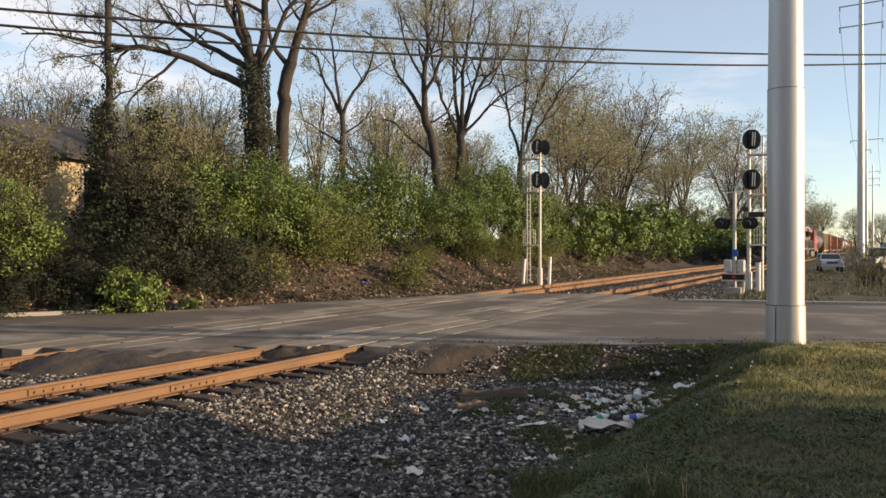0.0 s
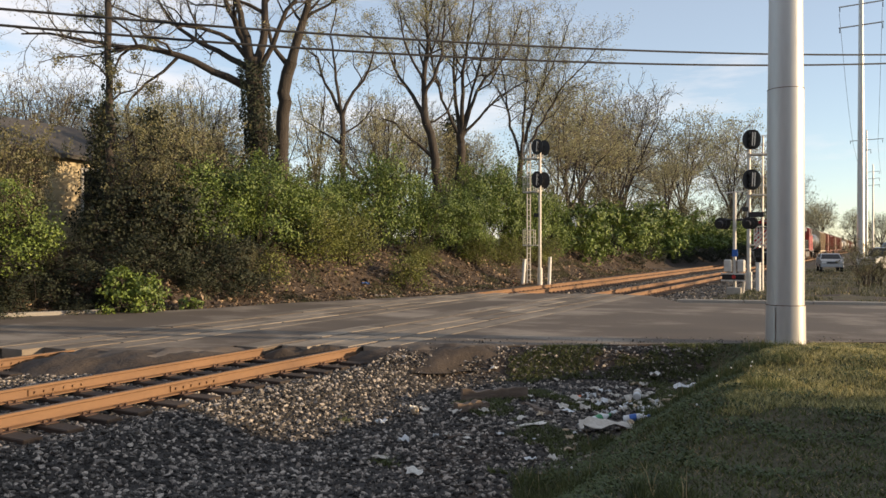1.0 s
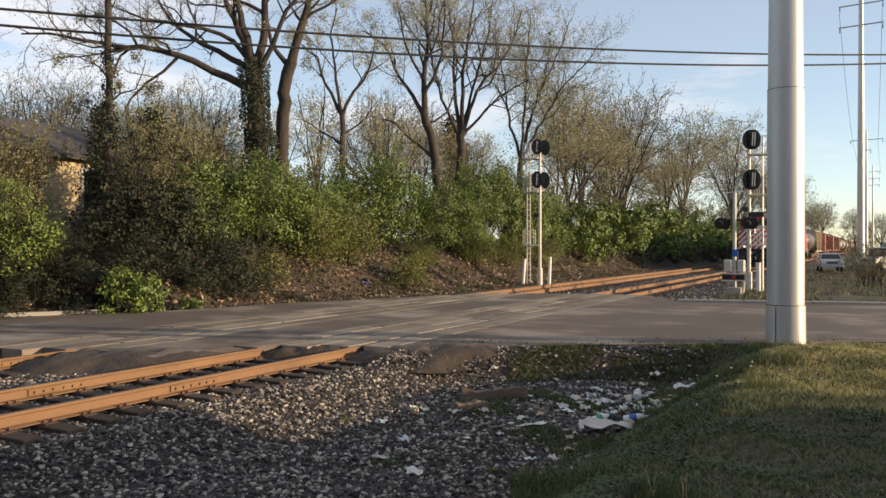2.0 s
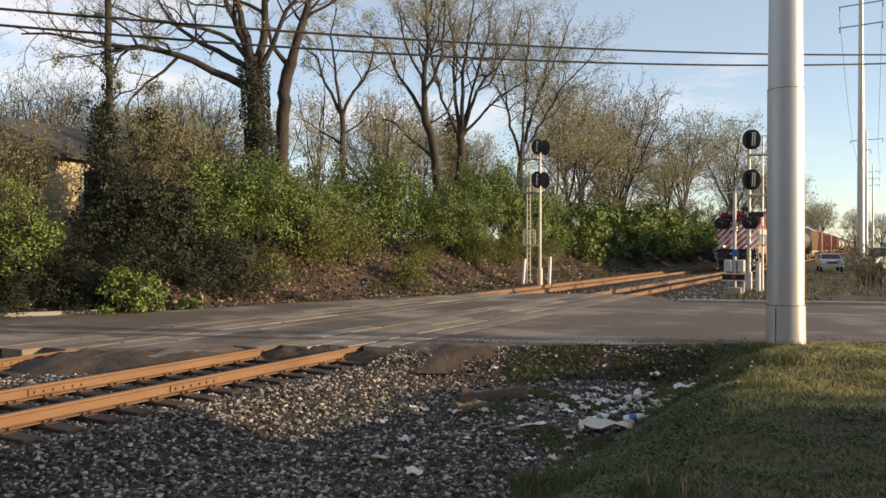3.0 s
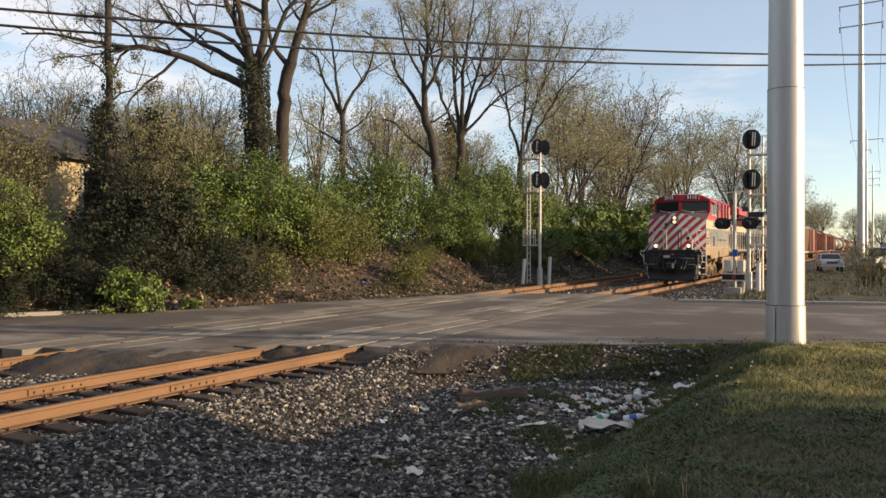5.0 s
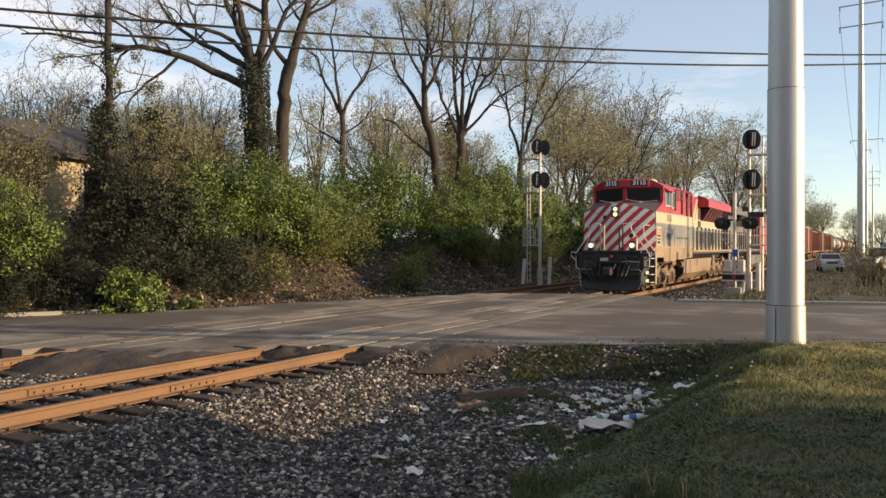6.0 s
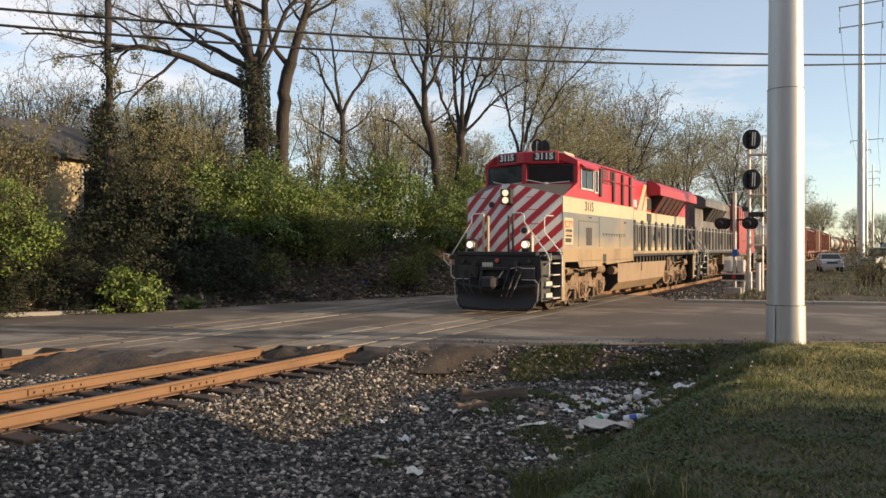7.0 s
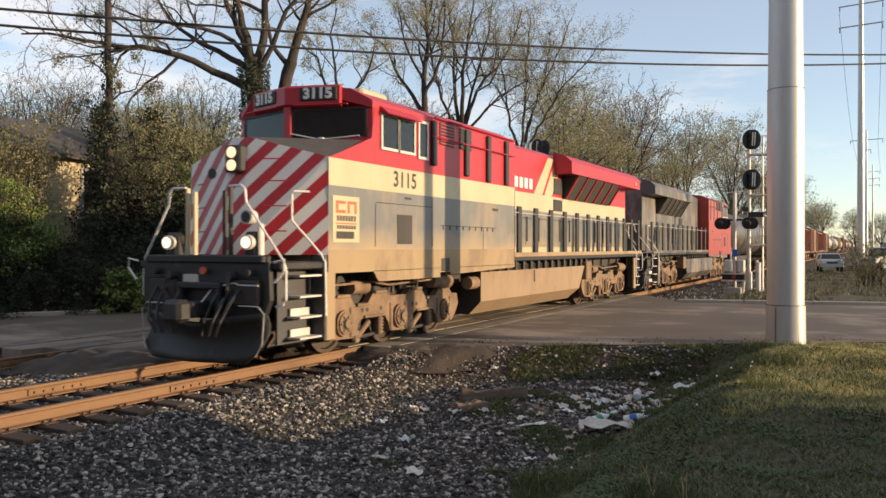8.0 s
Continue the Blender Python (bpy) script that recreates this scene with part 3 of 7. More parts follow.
def plant_all():
    rng = random.Random(11)

    def place(src, used, x, y, s, rz=None, sz=1.0, drop=0.15):
        m = pose(x, y, ground_z(x, y) - drop, 0, 0, rng.uniform(0, 360) if rz is None else rz)
        if src in used:
            o = copy_thing(src, m)
        else:
            o = src
            o.matrix_basis = m
            used.append(src)
        o.scale = (s, s, s * sz)
        return o
    used = []
    greens = [make_bush("bright green honeysuckle bush in spring leaf on the bank", 20 + i, 2.1, 2.1, 3.9, 9800, LEAF, pose(0, 0, 0), 0.105, skirt=0.10) for i in range(4)]
    feather = make_bush("feathery yellow-green bush with thin upright shoots", 31, 1.6, 1.6, 3.2, 6000, LEAF_YELLOW, pose(0, 0, 0), 0.10, group="feathery bushes", skirt=0.08, ragged=0.3)
    lights = [make_bush("green bush on the far stretch of the bank", 80 + i, 2.1, 2.1, 3.9, 4200, LEAF, pose(0, 0, 0), 0.215, group="far hedge bushes", skirt=0.08) for i in range(2)]
    scrubs = [make_tree("thin brownish-green scrub with pale crossing stems", 40 + i, scrub_limbs(40 + i, 3.9, 13, 1.9), SCRUB, pose(0, 0, 0), 3900, 0.085, group="thin scrub", haze=0.10, mat=LEAF_DULL, name="shrub", category="shrub") for i in range(2)]
    darks = [make_bush("near-black thicket standing in for the shaded hollow under the bushes", 50 + i, 2.0, 2.2, 3.2, 2600, IVY_SHADE, pose(0, 0, 0), 0.17, group="dark thickets", skirt=0.02) for i in range(2)]
    # the leafy front of the hedge
    for x, y, k, s, sz in [
            (-11.9, 21.2, 0, 0.92, 1.0), (-11.7, 23.6, 1, 0.98, 1.0), (-12.2, 25.8, 2, 0.88, 1.0), (-12.0, 28.2, 3, 0.8, 1.0), (-12.0, 33.0, 3, 1.15, 1.12), (-11.8, 36.4, 1, 1.05, 1.0), (-11.4, 39.2, 0, 0.95, 0.95),
            (-11.8, 42.2, 1, 1.0, 1.1), (-12.2, 44.8, 2, 1.2, 1.2), (-11.8, 48.6, 3, 1.2, 1.2), (-11.5, 52.4, 0, 1.1, 1.05), (-13.8, 30.4, 0, 1.0, 0.95),
            (-10.8, 58.5, 1, 1.18, 1.0), (-10.9, 63.5, 0, 0.9, 1.0), (-10.9, 70.0, 0, 1.4, 0.95), (-11.0, 77.0, 1, 1.15, 0.9), (-11.0, 84.0, 2, 1.6, 0.9), (-11.0, 90.5, 3, 1.3, 0.9), (-11.0, 97.5, 3, 1.6, 0.85), (-10.8, 109.0, 1, 1.6, 0.8), (-11.0, 122.0, 0, 1.4, 0.8), (-11.5, 138.0, 2, 1.6, 0.8), (-12.0, 158.0, 3, 1.7, 0.8), (-13.0, 182.0, 1, 1.9, 0.8),
            (-12.6, 13.8, 2, 0.82, 1.05), (-13.4, 11.6, 1, 1.0, 1.1)]:
        place(lights[k % 2] if y > 56 else greens[k], used, x, y, s, sz=sz)
    for x, y, s, sz in ((-11.0, 26.4, 0.85, 0.95), (-10.9, 28.6, 0.8, 0.95), (-10.6, 40.6, 0.7, 0.9), (-10.6, 34.6, 0.55, 0.8), (-10.4, 44.6, 0.75, 0.85), (-10.3, 49.5, 0.8, 0.9)):
        place(feather, used, x, y, s, sz=sz)
    # scrub behind and between
    for x, y, k, s, sz in [(-14.0, 24.6, 0, 1.1, 1.0), (-14.0, 28.2, 1, 1.05, 1.0), (-14.4, 32.6, 0, 1.15, 1.05), (-14.2, 36.5, 1, 1.15, 1.1), (-13.8, 41.0, 0, 1.15, 1.0), (-14.0, 46.0, 1, 1.25, 1.1), (-13.6, 51.5, 0, 1.3, 1.2), (-12.6, 54.0, 1, 1.2, 1.1), (-13.0, 62.0, 0, 1.4, 1.1), (-13.0, 70.0, 1, 1.5, 1.1), (-13.2, 78.0, 0, 1.6, 1.1), (-13.2, 90.0, 1, 1.8, 1.0),
                           (-13.2, 103.0, 0, 1.8, 1.0), (-13.4, 118.0, 1, 2.0, 0.9), (-14.0, 136.0, 0, 2.2, 0.9), (-15.0, 165.0, 1, 2.4, 0.9), (-16.0, 200.0, 0, 2.8, 0.9),
                           (-12.6, 18.3, 0, 0.95, 1.0), (-13.5, 21.6, 1, 1.1, 1.1), (-12.0, 19.6, 1, 0.8, 1.0), (-15.4, 21.5, 0, 1.2, 1.1), (-14.8, 15.2, 1, 1.05, 1.0), (-16.6, 14.2, 0, 1.2, 1.0), (-14.0, 15.0, 0, 0.75, 1.2), (-15.1, 16.6, 0, 0.55, 1.8), (-15.9, 17.2, 1, 0.5, 1.9), (-15.7, 16.4, 1, 0.75, 1.4), (-17.4, 16.6, 0, 0.9, 1.3), (-13.2, 14.7, 1, 0.6, 1.1), (-12.6, 20.2, 0, 0.9, 1.0), (-14.2, 12.4, 1, 1.1, 1.0), (-18.0, 12.2, 0, 1.4, 1.0),
                           (-10.2, 21.6, 1, 0.42, 0.9), (-10.5, 23.4, 0, 0.4, 0.9)]:
        place(scrubs[k], used, x, y, s, sz=sz)
    # near-black bushes stand in for the shade below the overhanging scrub
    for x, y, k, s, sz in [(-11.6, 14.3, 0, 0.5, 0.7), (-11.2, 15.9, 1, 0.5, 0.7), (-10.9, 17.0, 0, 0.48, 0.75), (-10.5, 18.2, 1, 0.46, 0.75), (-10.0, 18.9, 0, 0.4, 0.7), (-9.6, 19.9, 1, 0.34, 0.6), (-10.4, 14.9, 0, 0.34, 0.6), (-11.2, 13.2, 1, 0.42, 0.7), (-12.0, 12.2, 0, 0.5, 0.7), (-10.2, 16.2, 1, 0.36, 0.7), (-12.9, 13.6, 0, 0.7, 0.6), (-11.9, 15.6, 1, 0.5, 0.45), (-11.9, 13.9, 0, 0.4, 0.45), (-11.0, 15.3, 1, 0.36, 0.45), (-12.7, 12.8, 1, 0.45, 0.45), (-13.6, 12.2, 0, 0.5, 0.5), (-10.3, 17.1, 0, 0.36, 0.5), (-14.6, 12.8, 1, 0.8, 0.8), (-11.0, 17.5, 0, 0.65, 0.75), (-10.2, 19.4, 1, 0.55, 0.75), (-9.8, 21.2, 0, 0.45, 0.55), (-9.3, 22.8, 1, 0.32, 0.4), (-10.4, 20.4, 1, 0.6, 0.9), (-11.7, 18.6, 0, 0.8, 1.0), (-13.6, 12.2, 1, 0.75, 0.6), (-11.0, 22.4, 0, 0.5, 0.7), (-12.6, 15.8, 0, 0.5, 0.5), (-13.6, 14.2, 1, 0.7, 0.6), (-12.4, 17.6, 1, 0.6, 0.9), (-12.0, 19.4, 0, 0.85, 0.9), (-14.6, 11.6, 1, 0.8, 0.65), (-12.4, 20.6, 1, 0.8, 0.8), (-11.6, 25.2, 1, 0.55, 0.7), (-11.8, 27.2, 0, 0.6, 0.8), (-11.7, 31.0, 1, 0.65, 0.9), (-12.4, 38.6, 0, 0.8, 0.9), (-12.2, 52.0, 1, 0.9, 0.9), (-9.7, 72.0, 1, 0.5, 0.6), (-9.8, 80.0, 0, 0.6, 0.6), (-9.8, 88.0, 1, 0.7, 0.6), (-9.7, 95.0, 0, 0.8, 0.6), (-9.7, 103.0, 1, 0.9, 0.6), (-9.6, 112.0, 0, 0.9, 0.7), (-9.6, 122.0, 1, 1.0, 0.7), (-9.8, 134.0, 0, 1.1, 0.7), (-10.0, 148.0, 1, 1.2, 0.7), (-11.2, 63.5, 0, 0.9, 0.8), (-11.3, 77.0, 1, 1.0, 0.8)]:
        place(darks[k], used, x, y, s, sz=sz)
    # evergreens among the scrub
    green_cone = make_conifer("dark ragged evergreen among the scrub", 71, 5.6, 1.25, 5200, pose(0, 0, 0))
    for x, y, s, sz in ((-14.9, 19.3, 0.8, 1.2), (-15.8, 22.4, 1.0, 1.0), (-14.0, 22.2, 0.8, 0.9), (-17.0, 23.0, 0.8, 0.9), (-17.0, 50.0, 1.35, 1.25), (-17.5, 53.0, 1.3, 1.05), (-15.6, 38.8, 0.75, 0.95), (-16.5, 24.5, 0.8, 0.8)):
        place(green_cone, used, x, y, s, sz=sz)
    # small shrubs at the foot of the bank
    make_bush("low bright green shrub at the road edge", 60, 0.95, 0.95, 1.35, 2600, LEAF, pose(-9.6, 16.1, -0.15), 0.12, "low shrubs", 0.02)
    make_bush("small bright green shrub at the road edge", 61, 0.4, 0.4, 0.5, 350, LEAF, pose(-8.95, 17.7, -0.15), 0.1, "low shrubs", 0.02, 6)
    make_bush("small yellow-green shrub on the bare bank", 62, 0.75, 0.75, 1.55, 2600, LEAF_YELLOW, pose(-9.0, 30.6, 0.0), 0.085, "low shrubs", 0.02, 9, 0.3)
    make_bush("small thin shrub on the bare bank", 63, 0.7, 0.7, 1.0, 900, LEAF_YELLOW, pose(-10.0, 22.6, 0.6), 0.08, "low shrubs", 0.05, 7, 0.4)
    for x, y, k, s in ((8.95, 45.3, 0, 0.62), (9.3, 47.0, 1, 0.6), (10.9, 52.0, 0, 0.55), (12.4, 56.0, 1, 0.6), (11.6, 62.0, 0, 0.7), (17.0, 150.0, 1, 1.3), (21.0, 175.0, 0, 1.5), (13.5, 240.0, 1, 1.6), (18.0, 290.0, 0, 2.0), (24.0, 300.0, 1, 2.2), (9.0, 390.0, 0, 2.4), (16.0, 400.0, 1, 2.6), (30.0, 380.0, 0, 2.4), (4.0, 440.0, 1, 2.6), (-3.0, 450.0, 0, 2.6)):
        place(scrubs[k], used, x, y, s)

    # trees, each in its own space with x along the line of the hedge
    turn = 28.2

    def stand(x, y):
        return pose(x, y, ground_z(x, y) - 0.1, 0, 0, turn)
    make_tree("large spreading bare tree with an ivy-clad trunk", 1, [
        ([(0, 0, -0.4), (0.1, 0, 3.4), (-0.1, 0, 6.4), (-0.2, 0, 8.2)], 0.46, 0.36),
        ([(-0.2, 0, 7.0), (-1.9, -0.3, 7.7), (-3.2, -0.6, 8.3), (-4.6, -1.0, 8.5), (-6.4, -1.2, 8.6), (-8.3, -1.5, 9.0), (-9.4, -1.7, 8.9)], 0.20, 0.035),
        ([(-5.0, -1.0, 8.5), (-5.5, -1.1, 8.1), (-5.8, -1.0, 7.4)], 0.07, 0.03),
        ([(-0.2, 0, 7.8), (-1.8, 0.4, 8.7), (-3.2, 0.7, 9.5), (-4.0, 0.9, 10.1), (-4.7, 1.0, 11.2)], 0.17, 0.04),
        ([(-0.2, 0, 8.1), (-1.5, -0.4, 9.3), (-2.9, -0.6, 9.6), (-4.6, -0.9, 9.75), (-6.2, -1.0, 10.4)], 0.12, 0.03),
        ([(-0.2, 0, 8.0), (-0.7, 0.2, 9.1), (-1.4, 0.4, 10.6), (-2.6, 0.5, 13.6)], 0.20, 0.05),
        ([(-0.2, 0, 8.0), (-0.4, -0.3, 9.2), (-0.8, -0.5, 10.8), (-1.1, -0.6, 14.5)], 0.20, 0.05),
        ([(-0.1, 0, 8.0), (0.2, 0.2, 9.2), (0.3, 0.3, 10.7), (0.6, 0.6, 15.0)], 0.22, 0.05),
        ([(0.0, 0, 7.6), (0.7, -0.3, 8.8), (1.5, -0.6, 10.2), (3.0, -0.9, 12.6)], 0.14, 0.04)], FINE, stand(-14.5, 27.0), 6500, 0.07, ivy=8000, ivy_to=8.0)
    make_tree("tall leaning bare tree with a forked trunk", 2, [
        ([(0, 0, -0.4), (-0.15, 0, 4.6), (0.0, 0, 7.0), (0.25, 0, 8.3)], 0.34, 0.27),
        ([(0.25, 0, 8.2), (0.6, 0.1, 9.6), (1.0, 0.2, 10.9), (1.3, 0.3, 13.5)], 0.24, 0.08),
        ([(0.2, 0, 8.1), (-0.3, -0.1, 8.7), (-0.7, -0.2, 9.6), (-0.9, -0.4, 11.5)], 0.14, 0.04),
        ([(0.9, 0.2, 10.4), (1.7, 0.2, 10.9), (2.6, 0.3, 11.6)], 0.09, 0.03)], FINE, stand(-14.1, 28.4), 2600, 0.07)
    make_tree("tall slim trunk hung with dead vines and ivy", 6, [
        ([(0, 0, -0.4), (0.05, 0, 4.0), (-0.02, 0, 8.0), (0.05, 0, 13.0)], 0.15, 0.09),
        ([(0, 0, 4.2), (-0.7, 0.2, 4.9), (-1.5, 0.1, 5.0)], 0.04, 0.012), ([(0, 0, 5.0), (0.8, 0.1, 5.6), (1.3, -0.2, 6.4)], 0.04, 0.012), ([(0, 0, 5.8), (-0.6, -0.3, 6.4), (-1.4, -0.3, 6.5)], 0.04, 0.012),
        ([(0, 0, 6.6), (0.5, 0.3, 7.0), (1.1, 0.3, 7.0)], 0.03, 0.012), ([(0, 0, 7.4), (-0.5, 0.2, 7.9), (-1.0, 0.1, 7.9)], 0.03, 0.012), ([(0, 0, 8.2), (0.4, -0.2, 8.6), (0.9, -0.3, 8.9)], 0.03, 0.012), ([(0, 0, 9.0), (-0.5, 0.1, 9.5), (-0.9, 0.1, 9.6)], 0.03, 0.012), ([(0, 0, 3.4), (0.9, -0.2, 3.9), (1.7, -0.2, 3.7)], 0.04, 0.012)],
        SCRUB, stand(-13.4, 18.4), 3600, 0.075, ivy=1000, ivy_to=7.0, ivy_wide=0.45, mat=LEAF_DULL)
    make_tree("slender bare tree forking into crooked limbs", 3, [
        ([(0, 0, -0.4), (0.05, 0, 4.2), (0, 0, 7.4)], 0.19, 0.15),
        ([(0, 0, 7.3), (-0.9, 0.2, 9.2), (-1.4, 0.3, 10.6), (-2.3, 0.3, 11.4)], 0.12, 0.03), ([(0, 0, 7.4), (-0.3, -0.3, 9.4), (-0.5, -0.5, 11.6), (-0.2, -0.6, 13.2)], 0.11, 0.03),
        ([(0, 0, 7.3), (0.7, -0.1, 8.7), (1.5, -0.2, 9.8), (1.9, -0.3, 11.6)], 0.11, 0.03), ([(0, 0, 5.6), (-1.2, 0.2, 6.6), (-2.4, 0.3, 7.2)], 0.07, 0.02), ([(0, 0, 6.2), (1.3, 0.3, 7.2), (2.2, 0.2, 8.4)], 0.07, 0.02)], FINE, stand(-17.1, 37.0), 6500, 0.085)
    make_tree("dark bare tree leaning over with hooked side limbs", 4, [
        ([(0, 0, -0.4), (0, 0, 5.2), (-0.35, 0, 6.8), (-0.68, 0, 8.0)], 0.30, 0.24),
        ([(-0.68, 0, 7.9), (-0.75, 0.2, 10.2), (-0.5, 0.3, 12.2), (-0.7, 0.4, 16.2)], 0.22, 0.05), ([(0, 0, 5.2), (-0.9, -0.2, 6.1), (-1.8, -0.3, 6.7), (-2.4, -0.3, 7.5), (-3.2, -0.3, 7.7)], 0.14, 0.03),
        ([(-0.65, 0, 7.8), (-1.4, 0.2, 9.1), (-2.4, 0.4, 10.8), (-3.1, 0.5, 12.2), (-4.4, 0.6, 13.2)], 0.15, 0.03), ([(-0.7, 0, 9.0), (0.1, -0.3, 10.8), (0.45, -0.5, 12.9), (0.6, -0.6, 15.6)], 0.13, 0.03), ([(-0.6, 0, 7.4), (0.6, 0.3, 8.2), (1.2, 0.5, 9.8)], 0.08, 0.03),
        ([(-0.7, 0, 10.0), (-1.8, -0.6, 12.2), (-2.3, -0.8, 14.6)], 0.10, 0.03)], FINE, stand(-13.9, 42.1), 12000, 0.085, haze=0.16)
    make_tree("broad many-stemmed tree with opening buds", 5, [
        ([(0, 0, -0.4), (-0.1, 0, 5.4), (0.1, 0, 7.6)], 0.30, 0.27),
        ([(-0.1, 0, 7.2), (-0.45, 0.2, 11.2), (-0.6, 0.3, 14.0), (-0.9, 0.5, 17.2)], 0.16, 0.04), ([(0.1, 0, 7.5), (0.15, -0.2, 10.7), (0.3, -0.4, 12.3), (0.9, -0.7, 16.6)], 0.17, 0.04),
        ([(0.1, 0, 7.5), (1.3, 0.2, 10.6), (2.2, 0.3, 11.6), (3.4, 0.4, 13.6), (4.0, 0.5, 15.6)], 0.15, 0.03), ([(0.1, 0, 7.3), (2.0, -0.3, 9.3), (3.4, -0.5, 10.4), (4.8, -0.6, 10.9)], 0.12, 0.03), ([(0, 0, 7.2), (-1.2, -0.6, 9.6), (-1.9, -1.0, 12.2), (-2.2, -1.2, 15.0)], 0.12, 0.03),
        ([(0.1, 0, 7.5), (0.9, 0.5, 11.0), (1.8, 1.0, 14.0), (2.2, 1.2, 16.8)], 0.12, 0.03)], FINE, stand(-14.4, 46.4), 13000, 0.085, haze=0.16)
    make_tree("vase-shaped tree hazy with pale green buds", 8, [
        ([(0, 0, -0.4), (0.1, 0, 4.6), (0.15, 0, 6.9)], 0.24, 0.21),
        ([(0.1, 0, 6.7), (-0.55, 0.2, 9.2), (-1.0, 0.4, 12.1), (-1.4, 0.6, 15.4)], 0.13, 0.03), ([(0.15, 0, 6.8), (0.4, -0.2, 9.7), (0.5, -0.4, 12.6), (0.8, -0.6, 17.4)], 0.14, 0.03),
        ([(0.15, 0, 6.8), (1.5, 0.2, 11.6), (2.8, 0.4, 14.2), (3.9, 0.6, 17.2)], 0.14, 0.03), ([(0.15, 0, 6.5), (3.0, -0.3, 11.6), (4.6, -0.6, 13.4), (6.0, -0.8, 15.2)], 0.12, 0.03), ([(0.15, 0, 6.8), (1.0, 0.8, 10.0), (2.2, 1.4, 13.4), (2.6, 1.7, 16.8)], 0.10, 0.03), ([(0.1, 0, 6.0), (1.6, 0.8, 7.6), (3.2, 1.0, 9.6)], 0.07, 0.02)], FINE, stand(-14.2, 55.6), 15000, 0.10, haze=0.20)
    round_tree = make_tree("round-crowned bare tree of many fanned stems", 7, fan_limbs(7, 11.0, 0.20, 11, 4.6, 0.2), FAR, pose(0, 0, 0), 5500, 0.085, haze=0.16)
    slim = make_tree("small crooked bare tree in the scrub", 9, fan_limbs(9, 7.0, 0.10, 5, 2.4, 0.32), OPEN, pose(0, 0, 0), 2600, 0.075)
    olive = make_tree("budding tree with an olive-green rounded crown", 12, fan_limbs(12, 9.5, 0.16, 8, 3.6, 0.25), FAR, pose(0, 0, 0), 7000, 0.12, haze=0.24)
    tall = {id(t): height_of(t) for t in (round_tree, slim, olive)}
    used = []
    for src, x, y, h, rz in ((round_tree, -15.4, 85.6, 20.0, 30), (olive, -14.7, 117.7, 21.0, 80), (olive, -13.1, 152.0, 25.5, 200), (round_tree, -15.0, 176.0, 20.0, 140), (olive, -13.0, 205.0, 22.0, 300), (round_tree, -13.0, 250.0, 24.0, 20),
                             (olive, -14.0, 66.0, 15.5, 250), (slim, -13.2, 61.0, 11.5, 100), (olive, -15.5, 74.0, 16.0, 10), (slim, -13.4, 76.5, 12.0, 60), (slim, -13.2, 100.0, 13.0, 160), (olive, -18.0, 98.0, 15.5, 40), (olive, -20.0, 130.0, 17.0, 90),
                             (round_tree, -31.9, 29.0, 10.4, 60), (slim, -33.4, 28.0, 9.0, 20), (round_tree, -29.0, 30.6, 9.0, 210), (slim, -25.6, 32.4, 9.5, 40), (round_tree, -24.6, 34.0, 10.0, 310), (slim, -18.2, 24.0, 7.5, 300), (slim, -17.4, 23.0, 6.8, 80), (slim, -16.8, 26.2, 7.6, 170), (slim, -17.6, 25.4, 6.6, 10), (slim, -16.2, 24.2, 6.2, 120), (olive, -17.4, 27.4, 6.0, 40), (slim, -18.4, 33.0, 8.0, 75), (slim, -17.0, 34.6, 7.0, 222), (slim, -18.5, 43.0, 10.5, 200), (slim, -21.5, 40.5, 11.0, 20), (round_tree, -24.0, 52.0, 13.0, 100), (slim, -15.8, 40.0, 8.5, 300), (olive, -17.5, 46.5, 9.5, 33), (olive, -15.5, 50.5, 9.0, 333),
                             (round_tree, 12.0, 330.0, 17.0, 45), (round_tree, 22.0, 350.0, 14.0, 90), (olive, 2.0, 420.0, 22.0, 150), (round_tree, -12.0, 400.0, 24.0, 15), (olive, -8.0, 300.0, 19.0, 215), (slim, 17.0, 260.0, 11.0, 145)):
        place(src, used, x, y, h / tall[id(src)], rz=rz, drop=0.1)


# ---- train: each vehicle's own space has its leading end at y = 0 and the rail top at z = 0 ----
SPEED, FRONT_AT_8 = 10.99, 9.27
TRAIN, WHEELS = [], []


def stripe_paint():
    """Red and white diagonal warning stripes painted on the nose."""
    m = material("striped_nose_paint", (0.46, 0.022, 0.032), (0.33, 0.015, 0.022), 0.45, scale=2, fine=30, bump=0.05)
    n, l = m.node_tree.nodes, m.node_tree.links
    b = n["Principled BSDF"]
    red = b.inputs["Base Color"].links[0].from_socket
    tc = n.new("ShaderNodeTexCoord")
    sp = n.new("ShaderNodeSeparateXYZ")
    l.new(tc.outputs["Object"], sp.inputs[0])

    def op(kind, a, c):
        k = n.new("ShaderNodeMath")
        k.operation = kind
        for i, v in enumerate((a, c)):
            if isinstance(v, (int, float)):
                k.inputs[i].default_value = v
            else:
                l.new(v, k.inputs[i])
        return k.outputs[0]
    q = op("SUBTRACT", sp.outputs["Z"], sp.outputs["X"])
    q = op("FRACT", op("ADD", op("DIVIDE", op("SUBTRACT", q, 1.23), 0.49), 20.25), 0.0)
    w = op("LESS_THAN", q, 0.5)
    mx = n.new("ShaderNodeMix")
    mx.data_type = "RGBA"
    l.new(w, mx.inputs["Factor"])
    l.new(red, mx.inputs["A"])
    mx.inputs["B"].default_value = (0.66, 0.64, 0.60, 1)
    l.new(mx.outputs["Result"], b.inputs["Base Color"])
    return m


